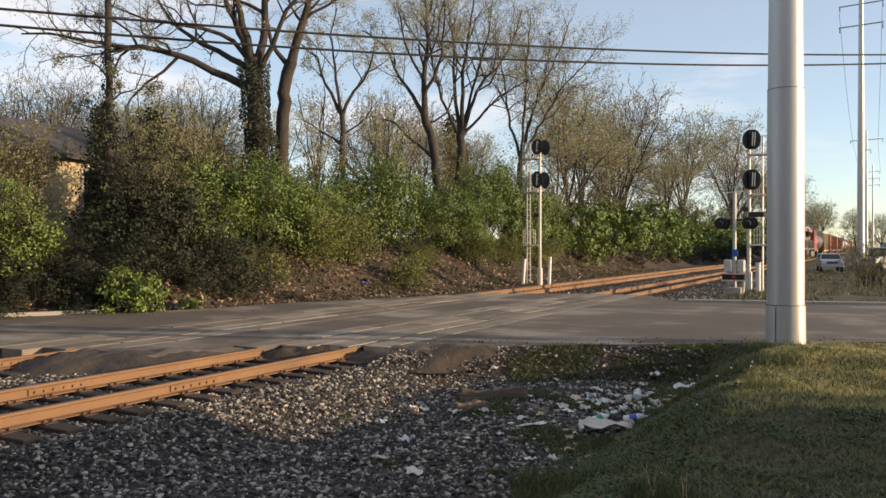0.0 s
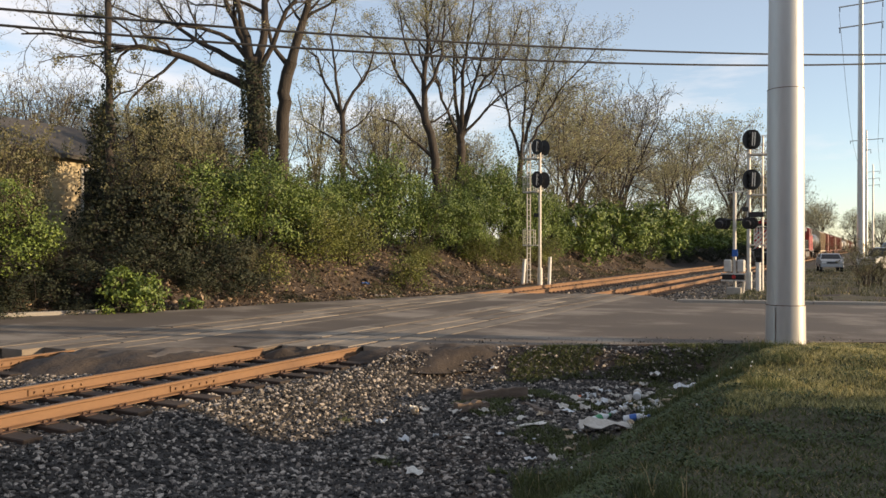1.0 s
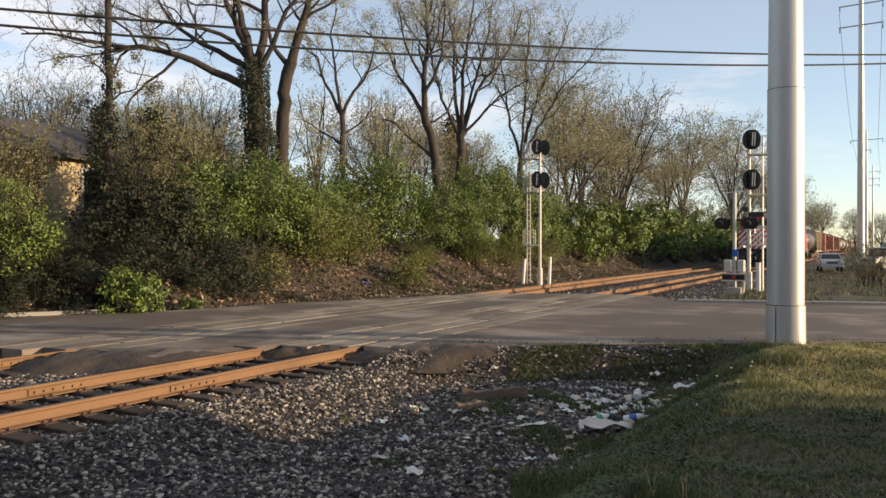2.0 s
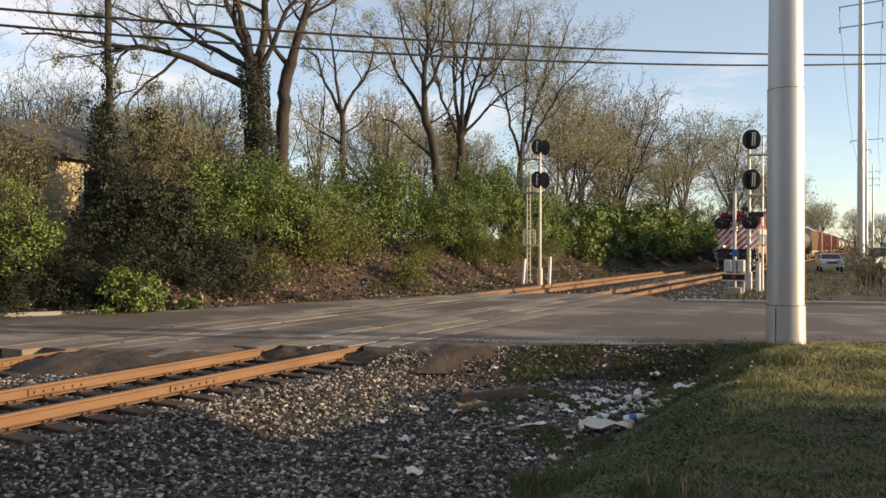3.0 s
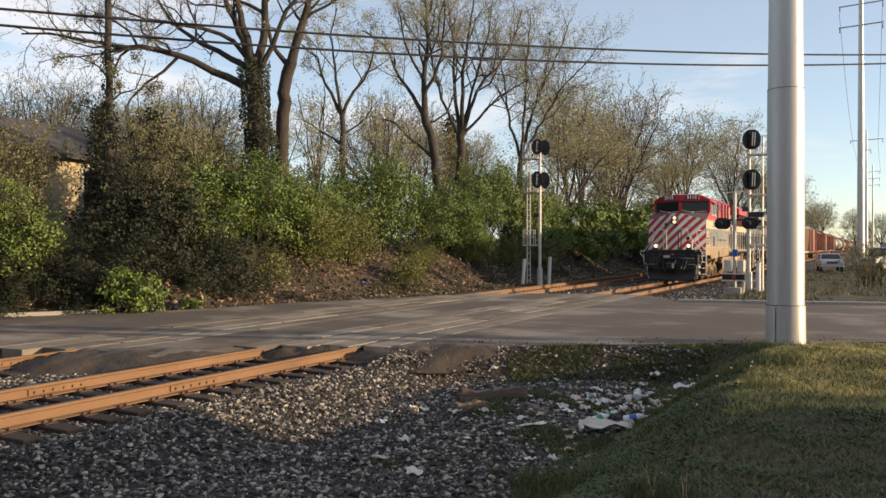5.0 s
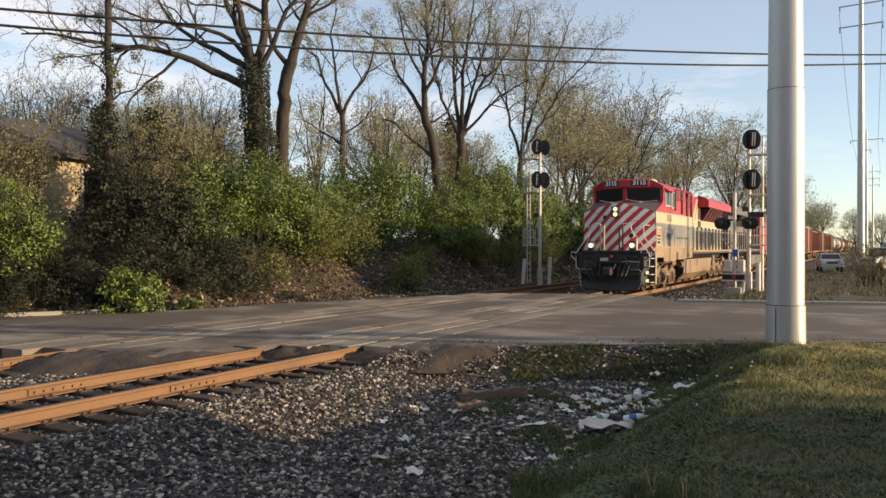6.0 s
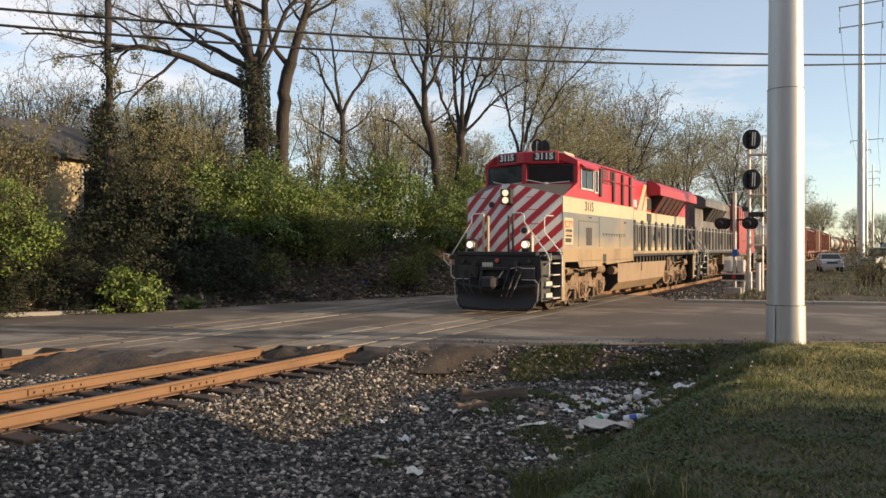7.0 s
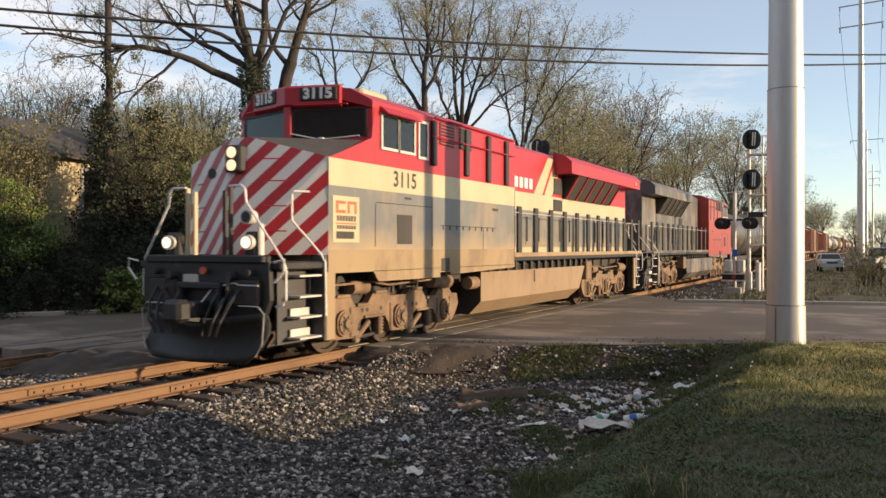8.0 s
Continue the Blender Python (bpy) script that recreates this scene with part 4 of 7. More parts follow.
def paint(name, c, dust=(0.36, 0.26, 0.17), cut=0.64, rough=0.42):
    return material(name, c, tuple(v * 0.72 for v in c), rough, scale=1.6, fine=26, bump=0.04, spots=dust, spot_scale=1.1, spot_cut=cut, stretch=(1, 1, 0.45))


RED = paint("red_paint", (0.44, 0.016, 0.030), (0.30, 0.03, 0.035), 0.63)
CREAM = paint("cream_paint", (0.54, 0.455, 0.29), (0.46, 0.365, 0.23), 0.60)
GREY = paint("grey_green_paint", (0.165, 0.168, 0.165), (0.235, 0.19, 0.14), 0.55)
DUSTY = paint("dusty_sill_paint", (0.33, 0.235, 0.13), (0.20, 0.135, 0.08), 0.57, 0.6)
TANKGREY = paint("dusty_tank_paint", (0.29, 0.20, 0.12), (0.19, 0.125, 0.075), 0.56, 0.65)
TRUCK = material("dusty_truck_steel", (0.29, 0.19, 0.115), (0.085, 0.056, 0.037), 0.85, scale=3, fine=20, bump=0.3)
HOODGREY = paint("weathered_dark_hood_paint", (0.10, 0.09, 0.085), (0.22, 0.19, 0.16), 0.56, 0.5)
UNDER = material("underframe_black", (0.05, 0.042, 0.036), (0.02, 0.018, 0.017), 0.7, scale=3, fine=20, bump=0.3)
PILOT = material("dark_grey_pilot_paint", (0.018, 0.0175, 0.017), (0.008, 0.008, 0.008), 0.6, scale=2, fine=18, bump=0.15, spots=(0.045, 0.036, 0.028), spot_scale=2.6, spot_cut=0.62)
WHITE = paint("white_paint", (0.78, 0.76, 0.72), (0.5, 0.45, 0.38), 0.66)
GLARE = material("glare_panel_grey", (0.085, 0.075, 0.07), (0.05, 0.045, 0.043), 0.8)
WGLASS = material("cab_glass", (0.02, 0.024, 0.028), (0.014, 0.016, 0.018), 0.06, bump=0)
WHEELM = material("wheel_steel", (0.085, 0.06, 0.045), (0.035, 0.026, 0.02), 0.6, metal=0.4)
WGLASS.node_tree.nodes["Principled BSDF"].inputs["Specular IOR Level"].default_value = 0.25
PLATE = material("stepwell_grey_paint", (0.055, 0.055, 0.058), (0.03, 0.03, 0.032), 0.6, scale=2, fine=24, bump=0.1, spots=(0.14, 0.11, 0.08), spot_scale=2.2, spot_cut=0.62)
STRIPES = stripe_paint()


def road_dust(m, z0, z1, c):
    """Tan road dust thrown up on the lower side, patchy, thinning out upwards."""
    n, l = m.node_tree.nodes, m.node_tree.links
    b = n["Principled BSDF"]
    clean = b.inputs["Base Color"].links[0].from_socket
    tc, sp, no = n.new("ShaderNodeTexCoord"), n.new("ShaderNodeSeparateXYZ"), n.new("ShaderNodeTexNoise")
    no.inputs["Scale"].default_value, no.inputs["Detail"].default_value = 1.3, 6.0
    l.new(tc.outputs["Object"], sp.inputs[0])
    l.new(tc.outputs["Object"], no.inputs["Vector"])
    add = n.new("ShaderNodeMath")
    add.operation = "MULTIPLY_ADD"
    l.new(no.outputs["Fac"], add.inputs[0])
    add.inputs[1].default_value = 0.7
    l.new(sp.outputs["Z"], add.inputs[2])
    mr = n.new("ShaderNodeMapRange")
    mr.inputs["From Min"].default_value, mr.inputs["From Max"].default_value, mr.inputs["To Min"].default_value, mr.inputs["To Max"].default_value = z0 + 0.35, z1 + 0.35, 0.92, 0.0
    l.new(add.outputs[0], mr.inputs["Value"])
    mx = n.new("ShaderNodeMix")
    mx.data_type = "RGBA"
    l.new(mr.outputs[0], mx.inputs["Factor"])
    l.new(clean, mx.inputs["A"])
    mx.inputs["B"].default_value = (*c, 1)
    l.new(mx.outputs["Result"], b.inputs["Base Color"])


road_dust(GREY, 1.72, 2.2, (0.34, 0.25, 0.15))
LAMP = glow("headlamp_glow", (1.0, 0.62, 0.30), 0.7)
LAMPDIM = glow("ditch_lamp_glow", (1.0, 0.76, 0.46), 1.1)
SIGNRED = material("sign_red", (0.62, 0.12, 0.05), (0.5, 0.09, 0.04), 0.6)


def bands(name, outline, levels, mats, parent, label=""):
    """An upright body on a plan outline, painted in level bands; the last material closes the top."""
    bm = B()
    rings = [[bm.verts.new((x, y, z)) for x, y in outline] for z in levels]
    n = len(outline)
    fs = []
    for i, (a, b) in enumerate(zip(rings, rings[1:])):
        for k in range(n):
            f = bm.faces.new((a[k], a[(k + 1) % n], b[(k + 1) % n], b[k]))
            f.material_index = i
            fs.append(f)
    bm.faces.new(rings[0][::-1])
    f = bm.faces.new(rings[-1])
    f.material_index = len(mats) - 1
    bmesh.ops.recalc_face_normals(bm, faces=bm.faces[:])
    return part(name, bm, mats, parent, label)


def words(name, text, size, m, mat, parent, deep=0.006, bold=0.0):
    c = bpy.data.curves.new(name, "FONT")
    c.body, c.size, c.extrude, c.offset = text, size, deep, bold
    c.align_x, c.align_y = "CENTER", "CENTER"
    o = new(name, c)
    me = bpy.data.meshes.new_from_object(o.evaluated_get(bpy.context.evaluated_depsgraph_get()))
    bpy.data.objects.remove(o)
    me.materials.append(mat)
    t = new(name, me)
    t.parent, t.matrix_basis = parent, m
    return t


def digits(name, text, size, m, mat, parent, deep=0.006, bold=0.0):
    """A number, each digit a part of its own."""
    for i, ch in enumerate(text):
        words(name, ch, size, m @ Matrix.Translation(((i - (len(text) - 1) / 2) * size * 0.54, 0, 0)), mat, parent, deep, bold)


def wheelset(parent, y, r, back=False):
    """Two flanged wheels on an axle, turning about its own middle."""
    bm = B()
    for s in (-1, 1):
        prof = [(0.66, r + 0.028), (0.69, r + 0.028), (0.70, r), (0.80, r - 0.006), (0.80, r - 0.07), (0.755, r - 0.09), (0.75, 0.16), (0.83, 0.13), (0.83, 0.0)]
        rings = [[bm.verts.new((s * x, math.cos(k * math.tau / 24) * q, math.sin(k * math.tau / 24) * q)) for k in range(24)] for x, q in prof[:-1]]
        for a, b in zip(rings, rings[1:]):
            for k in range(24):
                bm.faces.new((a[k], a[(k + 1) % 24], b[(k + 1) % 24], b[k]))
        bm.faces.new(rings[-1])
        bm.faces.new(rings[0][::-1])
    tube(bm, [(-0.7, 0, 0), (0.7, 0, 0)], 0.09, 10)
    bmesh.ops.recalc_face_normals(bm, faces=bm.faces[:])
    o = part("wheelset", bm, WHEELM, parent, "steel wheels with worn rims")
    o.matrix_basis = pose(0, y, r)
    WHEELS.append((o, y, r, -1 if back else 1))
    return o


def vee(ob):
    """Bend a cab front part back from the middle towards both sides."""
    for v in ob.data.vertices:
        if v.co.y < 2.45:
            v.co.y += 0.30 * abs(v.co.x) - 0.17
    return ob


def loco_truck(parent, ys, sgn):
    """Three-axle truck: cast side frames with arched openings, journal boxes, springs, brake cylinders."""
    y0, y1, y2 = min(ys), sorted(ys)[1], max(ys)
    for s in (-1, 1):
        bm = B()
        out = [(y0 - 0.66, 0.62), (y0 - 0.60, 0.84), (y0 - 0.35, 0.86), (y0 - 0.22, 1.00), (y0 + 0.22, 1.00), (y0 + 0.40, 0.82), (y0 + 0.78, 0.82), (y0 + 0.98, 1.02),
               (y1 - 0.45, 1.04), (y1 - 0.30, 0.93), (y1 + 0.30, 0.93), (y1 + 0.45, 1.04), (y2 - 0.98, 1.02), (y2 - 0.78, 0.82), (y2 - 0.40, 0.82), (y2 - 0.22, 1.00), (y2 + 0.22, 1.00), (y2 + 0.35, 0.86), (y2 + 0.60, 0.84), (y2 + 0.66, 0.62),
               (y2 + 0.50, 0.40), (y2 + 0.34, 0.27)]
        for a, b in ((y2, y1), (y1, y0)):
            out += [(a - 0.30, 0.27), (a - 0.36, 0.44), (a - 0.48, 0.57), (b + 0.66, 0.59), (b + 0.50, 0.50), (b + 0.44, 0.30), (b + 0.30, 0.25)]
        out += [(y0 - 0.34, 0.27), (y0 - 0.50, 0.40)]
        prism(bm, out, "x", s * 1.0, s * 1.14)
        frame_ = part("side_frame", bm, TRUCK, parent, "dusty cast side frame")
        bm = B()
        for p, q, z in ((y0 - 0.2, y0 + 0.2, 1.0), (y0 + 1.0, y1 - 0.46, 1.025), (y1 + 0.46, y2 - 1.0, 1.025), (y2 - 0.2, y2 + 0.2, 1.0), (y0 + 0.42, y0 + 0.78, 0.82), (y2 - 0.78, y2 - 0.42, 0.82)):
            box(bm, min(s * 1.0, s * 1.19), max(s * 1.0, s * 1.19), p, q, z - 0.03, z + 0.025, 0.01)
        for a in (y0, y1):
            box(bm, min(s * 1.0, s * 1.18), max(s * 1.0, s * 1.18), a + 0.66, a + 1.36, 0.57, 0.62, 0.012)
        part("frame_flange", bm, TRUCK, frame_)
        # dark discs on the face paint the shade inside the frame's holes
        bm = B()
        for y in (y0 + 0.62, y0 + 0.78, y1 - 0.62, y1 + 0.55, y1 + 0.70, y2 - 0.70):
            tube(bm, [(s * 1.13, y, 0.72), (s * 1.146, y, 0.72)], 0.04, 10)
        part("frame_hole", bm, UNDER, frame_)
        for y in ys:
            bm = B()
            tube(bm, [(s * 1.0, y, 0.533), (s * 1.20, y, 0.533)], 0.225, 20)
            tube(bm, [(s * 1.20, y, 0.533), (s * 1.23, y, 0.533)], 0.185, 20)
            tube(bm, [(s * 1.23, y, 0.533), (s * 1.27, y, 0.533)], 0.075, 12)
            for k in range(6):
                a = k * math.tau / 6
                tube(bm, [(s * 1.225, y + math.cos(a) * 0.135, 0.533 + math.sin(a) * 0.135), (s * 1.25, y + math.cos(a) * 0.135, 0.533 + math.sin(a) * 0.135)], 0.022, 6)
            for q in (-0.27, 0.27):
                box(bm, min(s * 1.0, s * 1.17), max(s * 1.0, s * 1.17), y + q - 0.05, y + q + 0.05, 0.27, 0.80, 0.02)
            jb = part("journal_box", bm, TRUCK, frame_)
            bm = B()
            tube(bm, [(s * 1.228, y, 0.533), (s * 1.236, y, 0.533)], 0.115, 16)
            part("cap_ring", bm, UNDER, jb)
        for y in ((ys[0] + ys[1]) / 2, (ys[1] + ys[2]) / 2):
            bm = B()
            for k in range(5):
                tube(bm, [(s * 1.10, y + 0.30, 0.27 + k * 0.06), (s * 1.10, y + 0.30, 0.30 + k * 0.06)], 0.085, 12)
            tube(bm, [(s * 1.10, y + 0.30, 0.25), (s * 1.10, y + 0.30, 0.58)], 0.06, 10)
            part("spring", bm, TRUCK, frame_)
            bm = B()
            tube(bm, [(s * 1.06, y - 0.36, 0.24), (s * 1.10, y - 0.05, 0.50)], 0.05, 8)
            box(bm, s * 1.04 - 0.05, s * 1.04 + 0.05, y - 0.44, y - 0.30, 0.14, 0.36, 0.02)
            part("brake_shoe", bm, TRUCK, frame_)
            bm = B()
            box(bm, s * 1.02 - 0.03, s * 1.02 + 0.03, y - 0.30, y - 0.22, 0.16, 0.70, 0.01)
            box(bm, s * 1.02 - 0.03, s * 1.02 + 0.03, y + 0.22, y + 0.30, 0.16, 0.70, 0.01)
            tube(bm, [(s * 1.03, y - 0.5, 0.22), (s * 1.03, y + 0.5, 0.26)], 0.035, 8)
            part("brake_rigging", bm, UNDER, frame_)
        bm = B()
        tube(bm, [(s * 1.12, y0 + 0.25, 1.13), (s * 1.12, y0 + 0.75, 1.13)], 0.12, 14)
        part("brake_cylinder", bm, TRUCK, frame_)
        bm = B()
        tube(bm, [(s * 1.15, y2 - 0.65, 1.16), (s * 1.15, y2 + 0.15, 1.12)], 0.15, 14)
        part("brake_cylinder", bm, TRUCK, frame_)
        bm = B()
        tube(bm, [(s * 1.2, y0 - 0.3, 1.2), (s * 1.2, y0 + 0.9, 1.22), (s * 1.2, y0 + 1.4, 1.14), (s * 1.2, y2, 1.2)], 0.022, 6)
        part("brake_pipe", bm, TRUCK, frame_)
        for k in range(5):
            bm = B()
            y = y0 - 0.1 + k * (y2 - y0) / 4
            tube(bm, [(s * 1.05, y, 0.98), (s * 1.0, y + 0.15, 1.3), (s * 0.95, y + 0.3, 1.45)], 0.03, 6)
            box(bm, s * 0.98 - 0.08, s * 0.98 + 0.08, y + 0.3, y + 0.55, 1.02, 1.2, 0.02)
            part("truck_fitting", bm, UNDER, frame_)
    bm = B()
    box(bm, -0.95, 0.95, y0 - 0.2, y2 + 0.2, 0.75, 1.15, 0.04)
    part("truck_frame", bm, UNDER, parent)
    for y in ys:
        wheelset(parent, y, 0.533, sgn < 0)


def make_loco(label, c, numbered, sgn):
    """A six-axle wide-nosed diesel, 21.6 m over its platforms; c maps the paint bands."""
    t = thing("diesel_locomotive", label, "locomotive", "locomotives of the train")
    red, cream, grey, sill, nose = c["top"], c["band"], c["low"], c["sill"], c["nose"]
    # platform and underframe
    bm = B()
    box(bm, -1.48, 1.48, 0.0, 21.1, 1.50, 1.62, 0.02)
    part("platform", bm, PILOT, t)
    bm = B()
    box(bm, -0.95, 0.95, 0.1, 21.0, 1.05, 1.5, 0.02)
    part("underframe", bm, UNDER, t)
    # wide body: nose foot, cab and equipment cabinet
    plan = [(-1.5, 1.13), (-0.19, 0.52), (0.19, 0.52), (1.5, 1.13), (1.49, 2.45), (-1.49, 2.45)]
    bm = B()
    low = [bm.verts.new((x, y, 1.72)) for x, y in plan]
    tops = [3.29, 3.64, 3.64, 3.29, 3.70, 3.70]
    back = [0.03, 0.24, 0.24, 0.03, -0.04, -0.04]
    hi = [bm.verts.new((x, y + d, z)) for (x, y), z, d in zip(plan, tops, back)]
    for k in range(6):
        f = bm.faces.new((low[k], low[(k + 1) % 6], hi[(k + 1) % 6], hi[k]))
        f.material_index = 0 if k in (0, 1, 2) else 1
    for tri in ((0, 1, 5), (1, 2, 4), (1, 4, 5), (2, 3, 4)):
        f = bm.faces.new([hi[i] for i in tri])
        f.material_index = 2
    bm.faces.new(low[::-1])
    bmesh.ops.recalc_face_normals(bm, faces=bm.faces[:])
    nose_ob = part("nose", bm, [nose, red, GLARE], t, "red and white diagonally striped nose" if numbered else "")
    # cab front wall above the nose, with the corner posts
    bands("cab_body", [(-1.5, 1.14), (1.5, 1.14), (1.5, 8.7), (-1.5, 8.7)], [1.42, 1.80, 2.84], [sill, grey, grey], t)
    bands("cab_band", [(-1.502, 1.15), (-1.2, 1.15), (-1.2, 1.5), (1.2, 1.5), (1.2, 1.15), (1.502, 1.15), (1.502, 8.7), (-1.502, 8.7)], [2.84, 3.285], [cream, cream], t)
    bm = B()
    sec = [(-1.5, 3.285), (1.5, 3.285), (1.5, 4.40), (1.12, 4.60), (0.6, 4.66), (-0.6, 4.66), (-1.12, 4.60), (-1.5, 4.40)]
    prism(bm, sec, "y", 2.5, 8.7)
    part("cab_upper", bm, red, t)
    # side cheeks from the nose edge up to the windscreen post
    for s in (-1, 1):
        bm = B()
        prism(bm, [(1.18, 3.285), (2.6, 3.285), (2.6, 4.40), (2.50, 4.40), (2.40, 3.74)], "x", s * 1.42, s * 1.498)
        part("cab_cheek", bm, red, t)
    bm = B()
    prism(bm, [(-1.5, 4.27), (0, 4.27), (1.5, 4.27), (1.5, 4.40), (1.12, 4.62), (0.6, 4.68), (0, 4.70), (-0.6, 4.68), (-1.12, 4.62), (-1.5, 4.40)], "y", 2.14, 2.5)
    for x0, x1 in ((-0.97, 0.0), (0.0, 0.97)):
        prism(bm, [(2.06, 4.36), (2.14, 4.30), (2.16, 4.70), (2.10, 4.69), (2.06, 4.65)], "x", x0, x1)
    vee(part("roof_brow", bm, red, t))
    # windscreen: posts and dark panes
    bm = B()
    box(bm, -0.07, 0.07, 2.10, 2.24, 3.6, 4.32)
    for s in (-1, 1):
        box(bm, s * 1.44 - 0.05, s * 1.44 + 0.05, 2.16, 2.26, 3.6, 4.32)
    box(bm, -1.45, 0, 2.13, 2.3, 3.5, 3.76)
    box(bm, 0, 1.45, 2.13, 2.3, 3.5, 3.76)
    vee(part("windscreen_frame", bm, red, t))
    for s in (-1, 1):
        bm = B()
        box(bm, s * 0.73 - 0.63, s * 0.73 + 0.63, 2.165, 2.19, 3.78, 4.27, 0.01)
        vee(part("windscreen", bm, WGLASS, t, "dark windscreen pane"))
        bm = B()
        box(bm, s * 0.73 - 0.66, s * 0.73 + 0.66, 2.15, 2.17, 3.745, 3.79)
        box(bm, s * 0.73 - 0.66, s * 0.73 + 0.66, 2.15, 2.17, 4.25, 4.29)
        for q in (-0.645, 0.645):
            box(bm, s * 0.73 + q - 0.02, s * 0.73 + q + 0.02, 2.15, 2.17, 3.77, 4.27)
        vee(part("rubber_seal", bm, BLACK, t))
        bm = B()
        tube(bm, [(s * 0.62, 2.1, 3.73), (s * 0.62 + 0.66, 2.13, 3.79)], 0.013, 6)
        tube(bm, [(s * 0.62, 2.1, 3.73), (s * 0.62 - 0.56, 2.13, 3.85)], 0.013, 6)
        box(bm, s * 0.62 - 0.05, s * 0.62 + 0.05, 2.08, 2.15, 3.68, 3.77, 0.01)
        vee(part("wiper", bm, WHITE, t))
        # number boards
        bm = B()
        box(bm, s * 0.60 - 0.33, s * 0.60 + 0.33, 2.035, 2.12, 4.41, 4.645, 0.012)
        nb = vee(part("number_board", bm, BLACK, t, "black number board with white digits" if numbered else ""))
        if numbered:
            digits("digit", "3115", 0.25, pose(s * 0.60, 2.028 + 0.30 * 0.60 - 0.17, 4.527, 90, 0, s * 16.7), WHITE, nb, bold=0.012)
    bm = B()
    for s in (-1, 1):
        tube(bm, [(s * 0.2, 2.0, 4.33), (s * 1.15, 2.0, 4.33)], 0.015, 6)
    vee(part("grab_rail", bm, red, t))
    # side windows and doors
    for s in (-1, 1):
        x = s * 1.5
        for y0, y1, z0, z1 in ((2.72, 3.25, 3.62, 4.18), (3.29, 3.82, 3.62, 4.18), (4.03, 4.32, 3.58, 4.22)):
            bm = B()
            box(bm, x - 0.012, x + 0.012, y0, y1, z0, z1)
            w = part("side_window", bm, WGLASS, t, "cab side window")
            bm = B()
            for a, b, p, q in ((y0 - 0.05, y1 + 0.05, z1, z1 + 0.05), (y0 - 0.05, y1 + 0.05, z0 - 0.05, z0), (y0 - 0.05, y0, z0, z1), (y1, y1 + 0.05, z0, z1)):
                box(bm, x - 0.02, x + 0.03, a, b, p, q)
            part("window_frame", bm, SILVER, w, "bare metal frame")
        bm = B()
        prism(bm, [(2.45, 1.43), (2.62, 1.24), (4.9, 1.24), (4.9, 1.34), (5.35, 1.34), (5.35, 1.28), (8.7, 1.36), (8.7, 1.43)], "x", x - 0.03 if s > 0 else x, x if s > 0 else x + 0.03)
        part("sill_panel", bm, sill, t)
        # dark plate on the surface paints the shade of a recess in the sill
        bm = B()
        box(bm, x - 0.04, x + 0.012, 4.94, 5.30, 1.36, 1.62, 0.01)
        part("sill_recess", bm, UNDER, t)
        bm = B()
        prism(bm, [(s * 1.498, 4.34), (s * 1.498, 4.24), (s * 1.66, 4.19), (s * 1.67, 4.21)], "y", 2.66, 3.88)
        part("window_awning", bm, red, t)
        # grilles and vertical ducts of the equipment cabinet
        for y0, y1 in ((4.86, 5.5), (5.74, 6.28)):
            bm = B()
            box(bm, x - 0.03, x + 0.008, y0, y1, 3.9, 4.36)
            g = part("grille", bm, BLACK, t, "dark louvred grille")
            for k in range(7):
                bm = B()
                box(bm, x - 0.01, x + 0.03, y0, y1, 3.92 + k * 0.064, 3.945 + k * 0.064)
                part("slat", bm, red if y0 < 5 else BLACK, g)
        for y0, z0 in ((4.5, 3.45), (5.95, 3.35), (7.05, 3.3), (8.05, 3.3)):
            bm = B()
            box(bm, x - 0.02, x + 0.07, y0, y0 + 0.17, z0, 4.34, 0.02)
            part("duct", bm, BLACK, t)
        bm = B()
        tube(bm, [(x + s * 0.06, 4.5, 4.02), (x + s * 0.06, 8.6, 4.02)], 0.014, 6)
        tube(bm, [(x + s * 0.05, 4.6, 4.40), (x + s * 0.05, 8.6, 4.40)], 0.02, 6)
        part("side_pipe", bm, red, t)
        bm = B()
        box(bm, x - 0.01, x + 0.012, 3.24, 3.77, 1.9, 2.44, 0.005)
        part("access_door", bm, UNDER, t)
        bm = B()
        for a, b, p, q in ((2.55, 4.55, 2.62, 2.635), (4.55, 4.57, 1.85, 2.8), (2.5, 2.52, 1.85, 2.6), (4.9, 7.6, 2.27, 2.285), (8.68, 8.70, 1.5, 3.2), (6.9, 6.915, 1.8, 2.27), (7.4, 7.7, 2.67, 2.73), (3.5, 3.75, 2.73, 2.77)):
            box(bm, x - 0.004, x + 0.006, a, b, p, q)
        part("panel_seam", bm, UNDER, t)
        for k in range(9):
            bm = B()
            box(bm, x - 0.004, x + 0.012, 5.0 + k * 0.3, 5.03 + k * 0.3, 2.20, 2.29)
            part("hinge", bm, UNDER, t)
        if numbered:
            digits("side_digit", "3115", 0.40, pose(x + s * 0.004, 3.52, 3.07, 90, 0, 90 * s), UNDER, t, 0.004, 0.006)
            bm = B()
            box(bm, x - 0.004, x + 0.008, 1.25, 2.0, 1.92, 2.68)
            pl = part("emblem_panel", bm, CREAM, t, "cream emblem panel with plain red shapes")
            for a, b, p, q in ((1.33, 1.40, 2.455, 2.545), (1.33, 1.6, 2.55, 2.6), (1.33, 1.6, 2.40, 2.45), (1.66, 1.72, 2.40, 2.545), (1.86, 1.92, 2.40, 2.545), (1.66, 1.92, 2.55, 2.6), (1.33, 1.92, 2.22, 2.24)):
                bm = B()
                box(bm, x, x + s * 0.014, a, b, p, q)
                part("emblem_mark", bm, SIGNRED, pl)
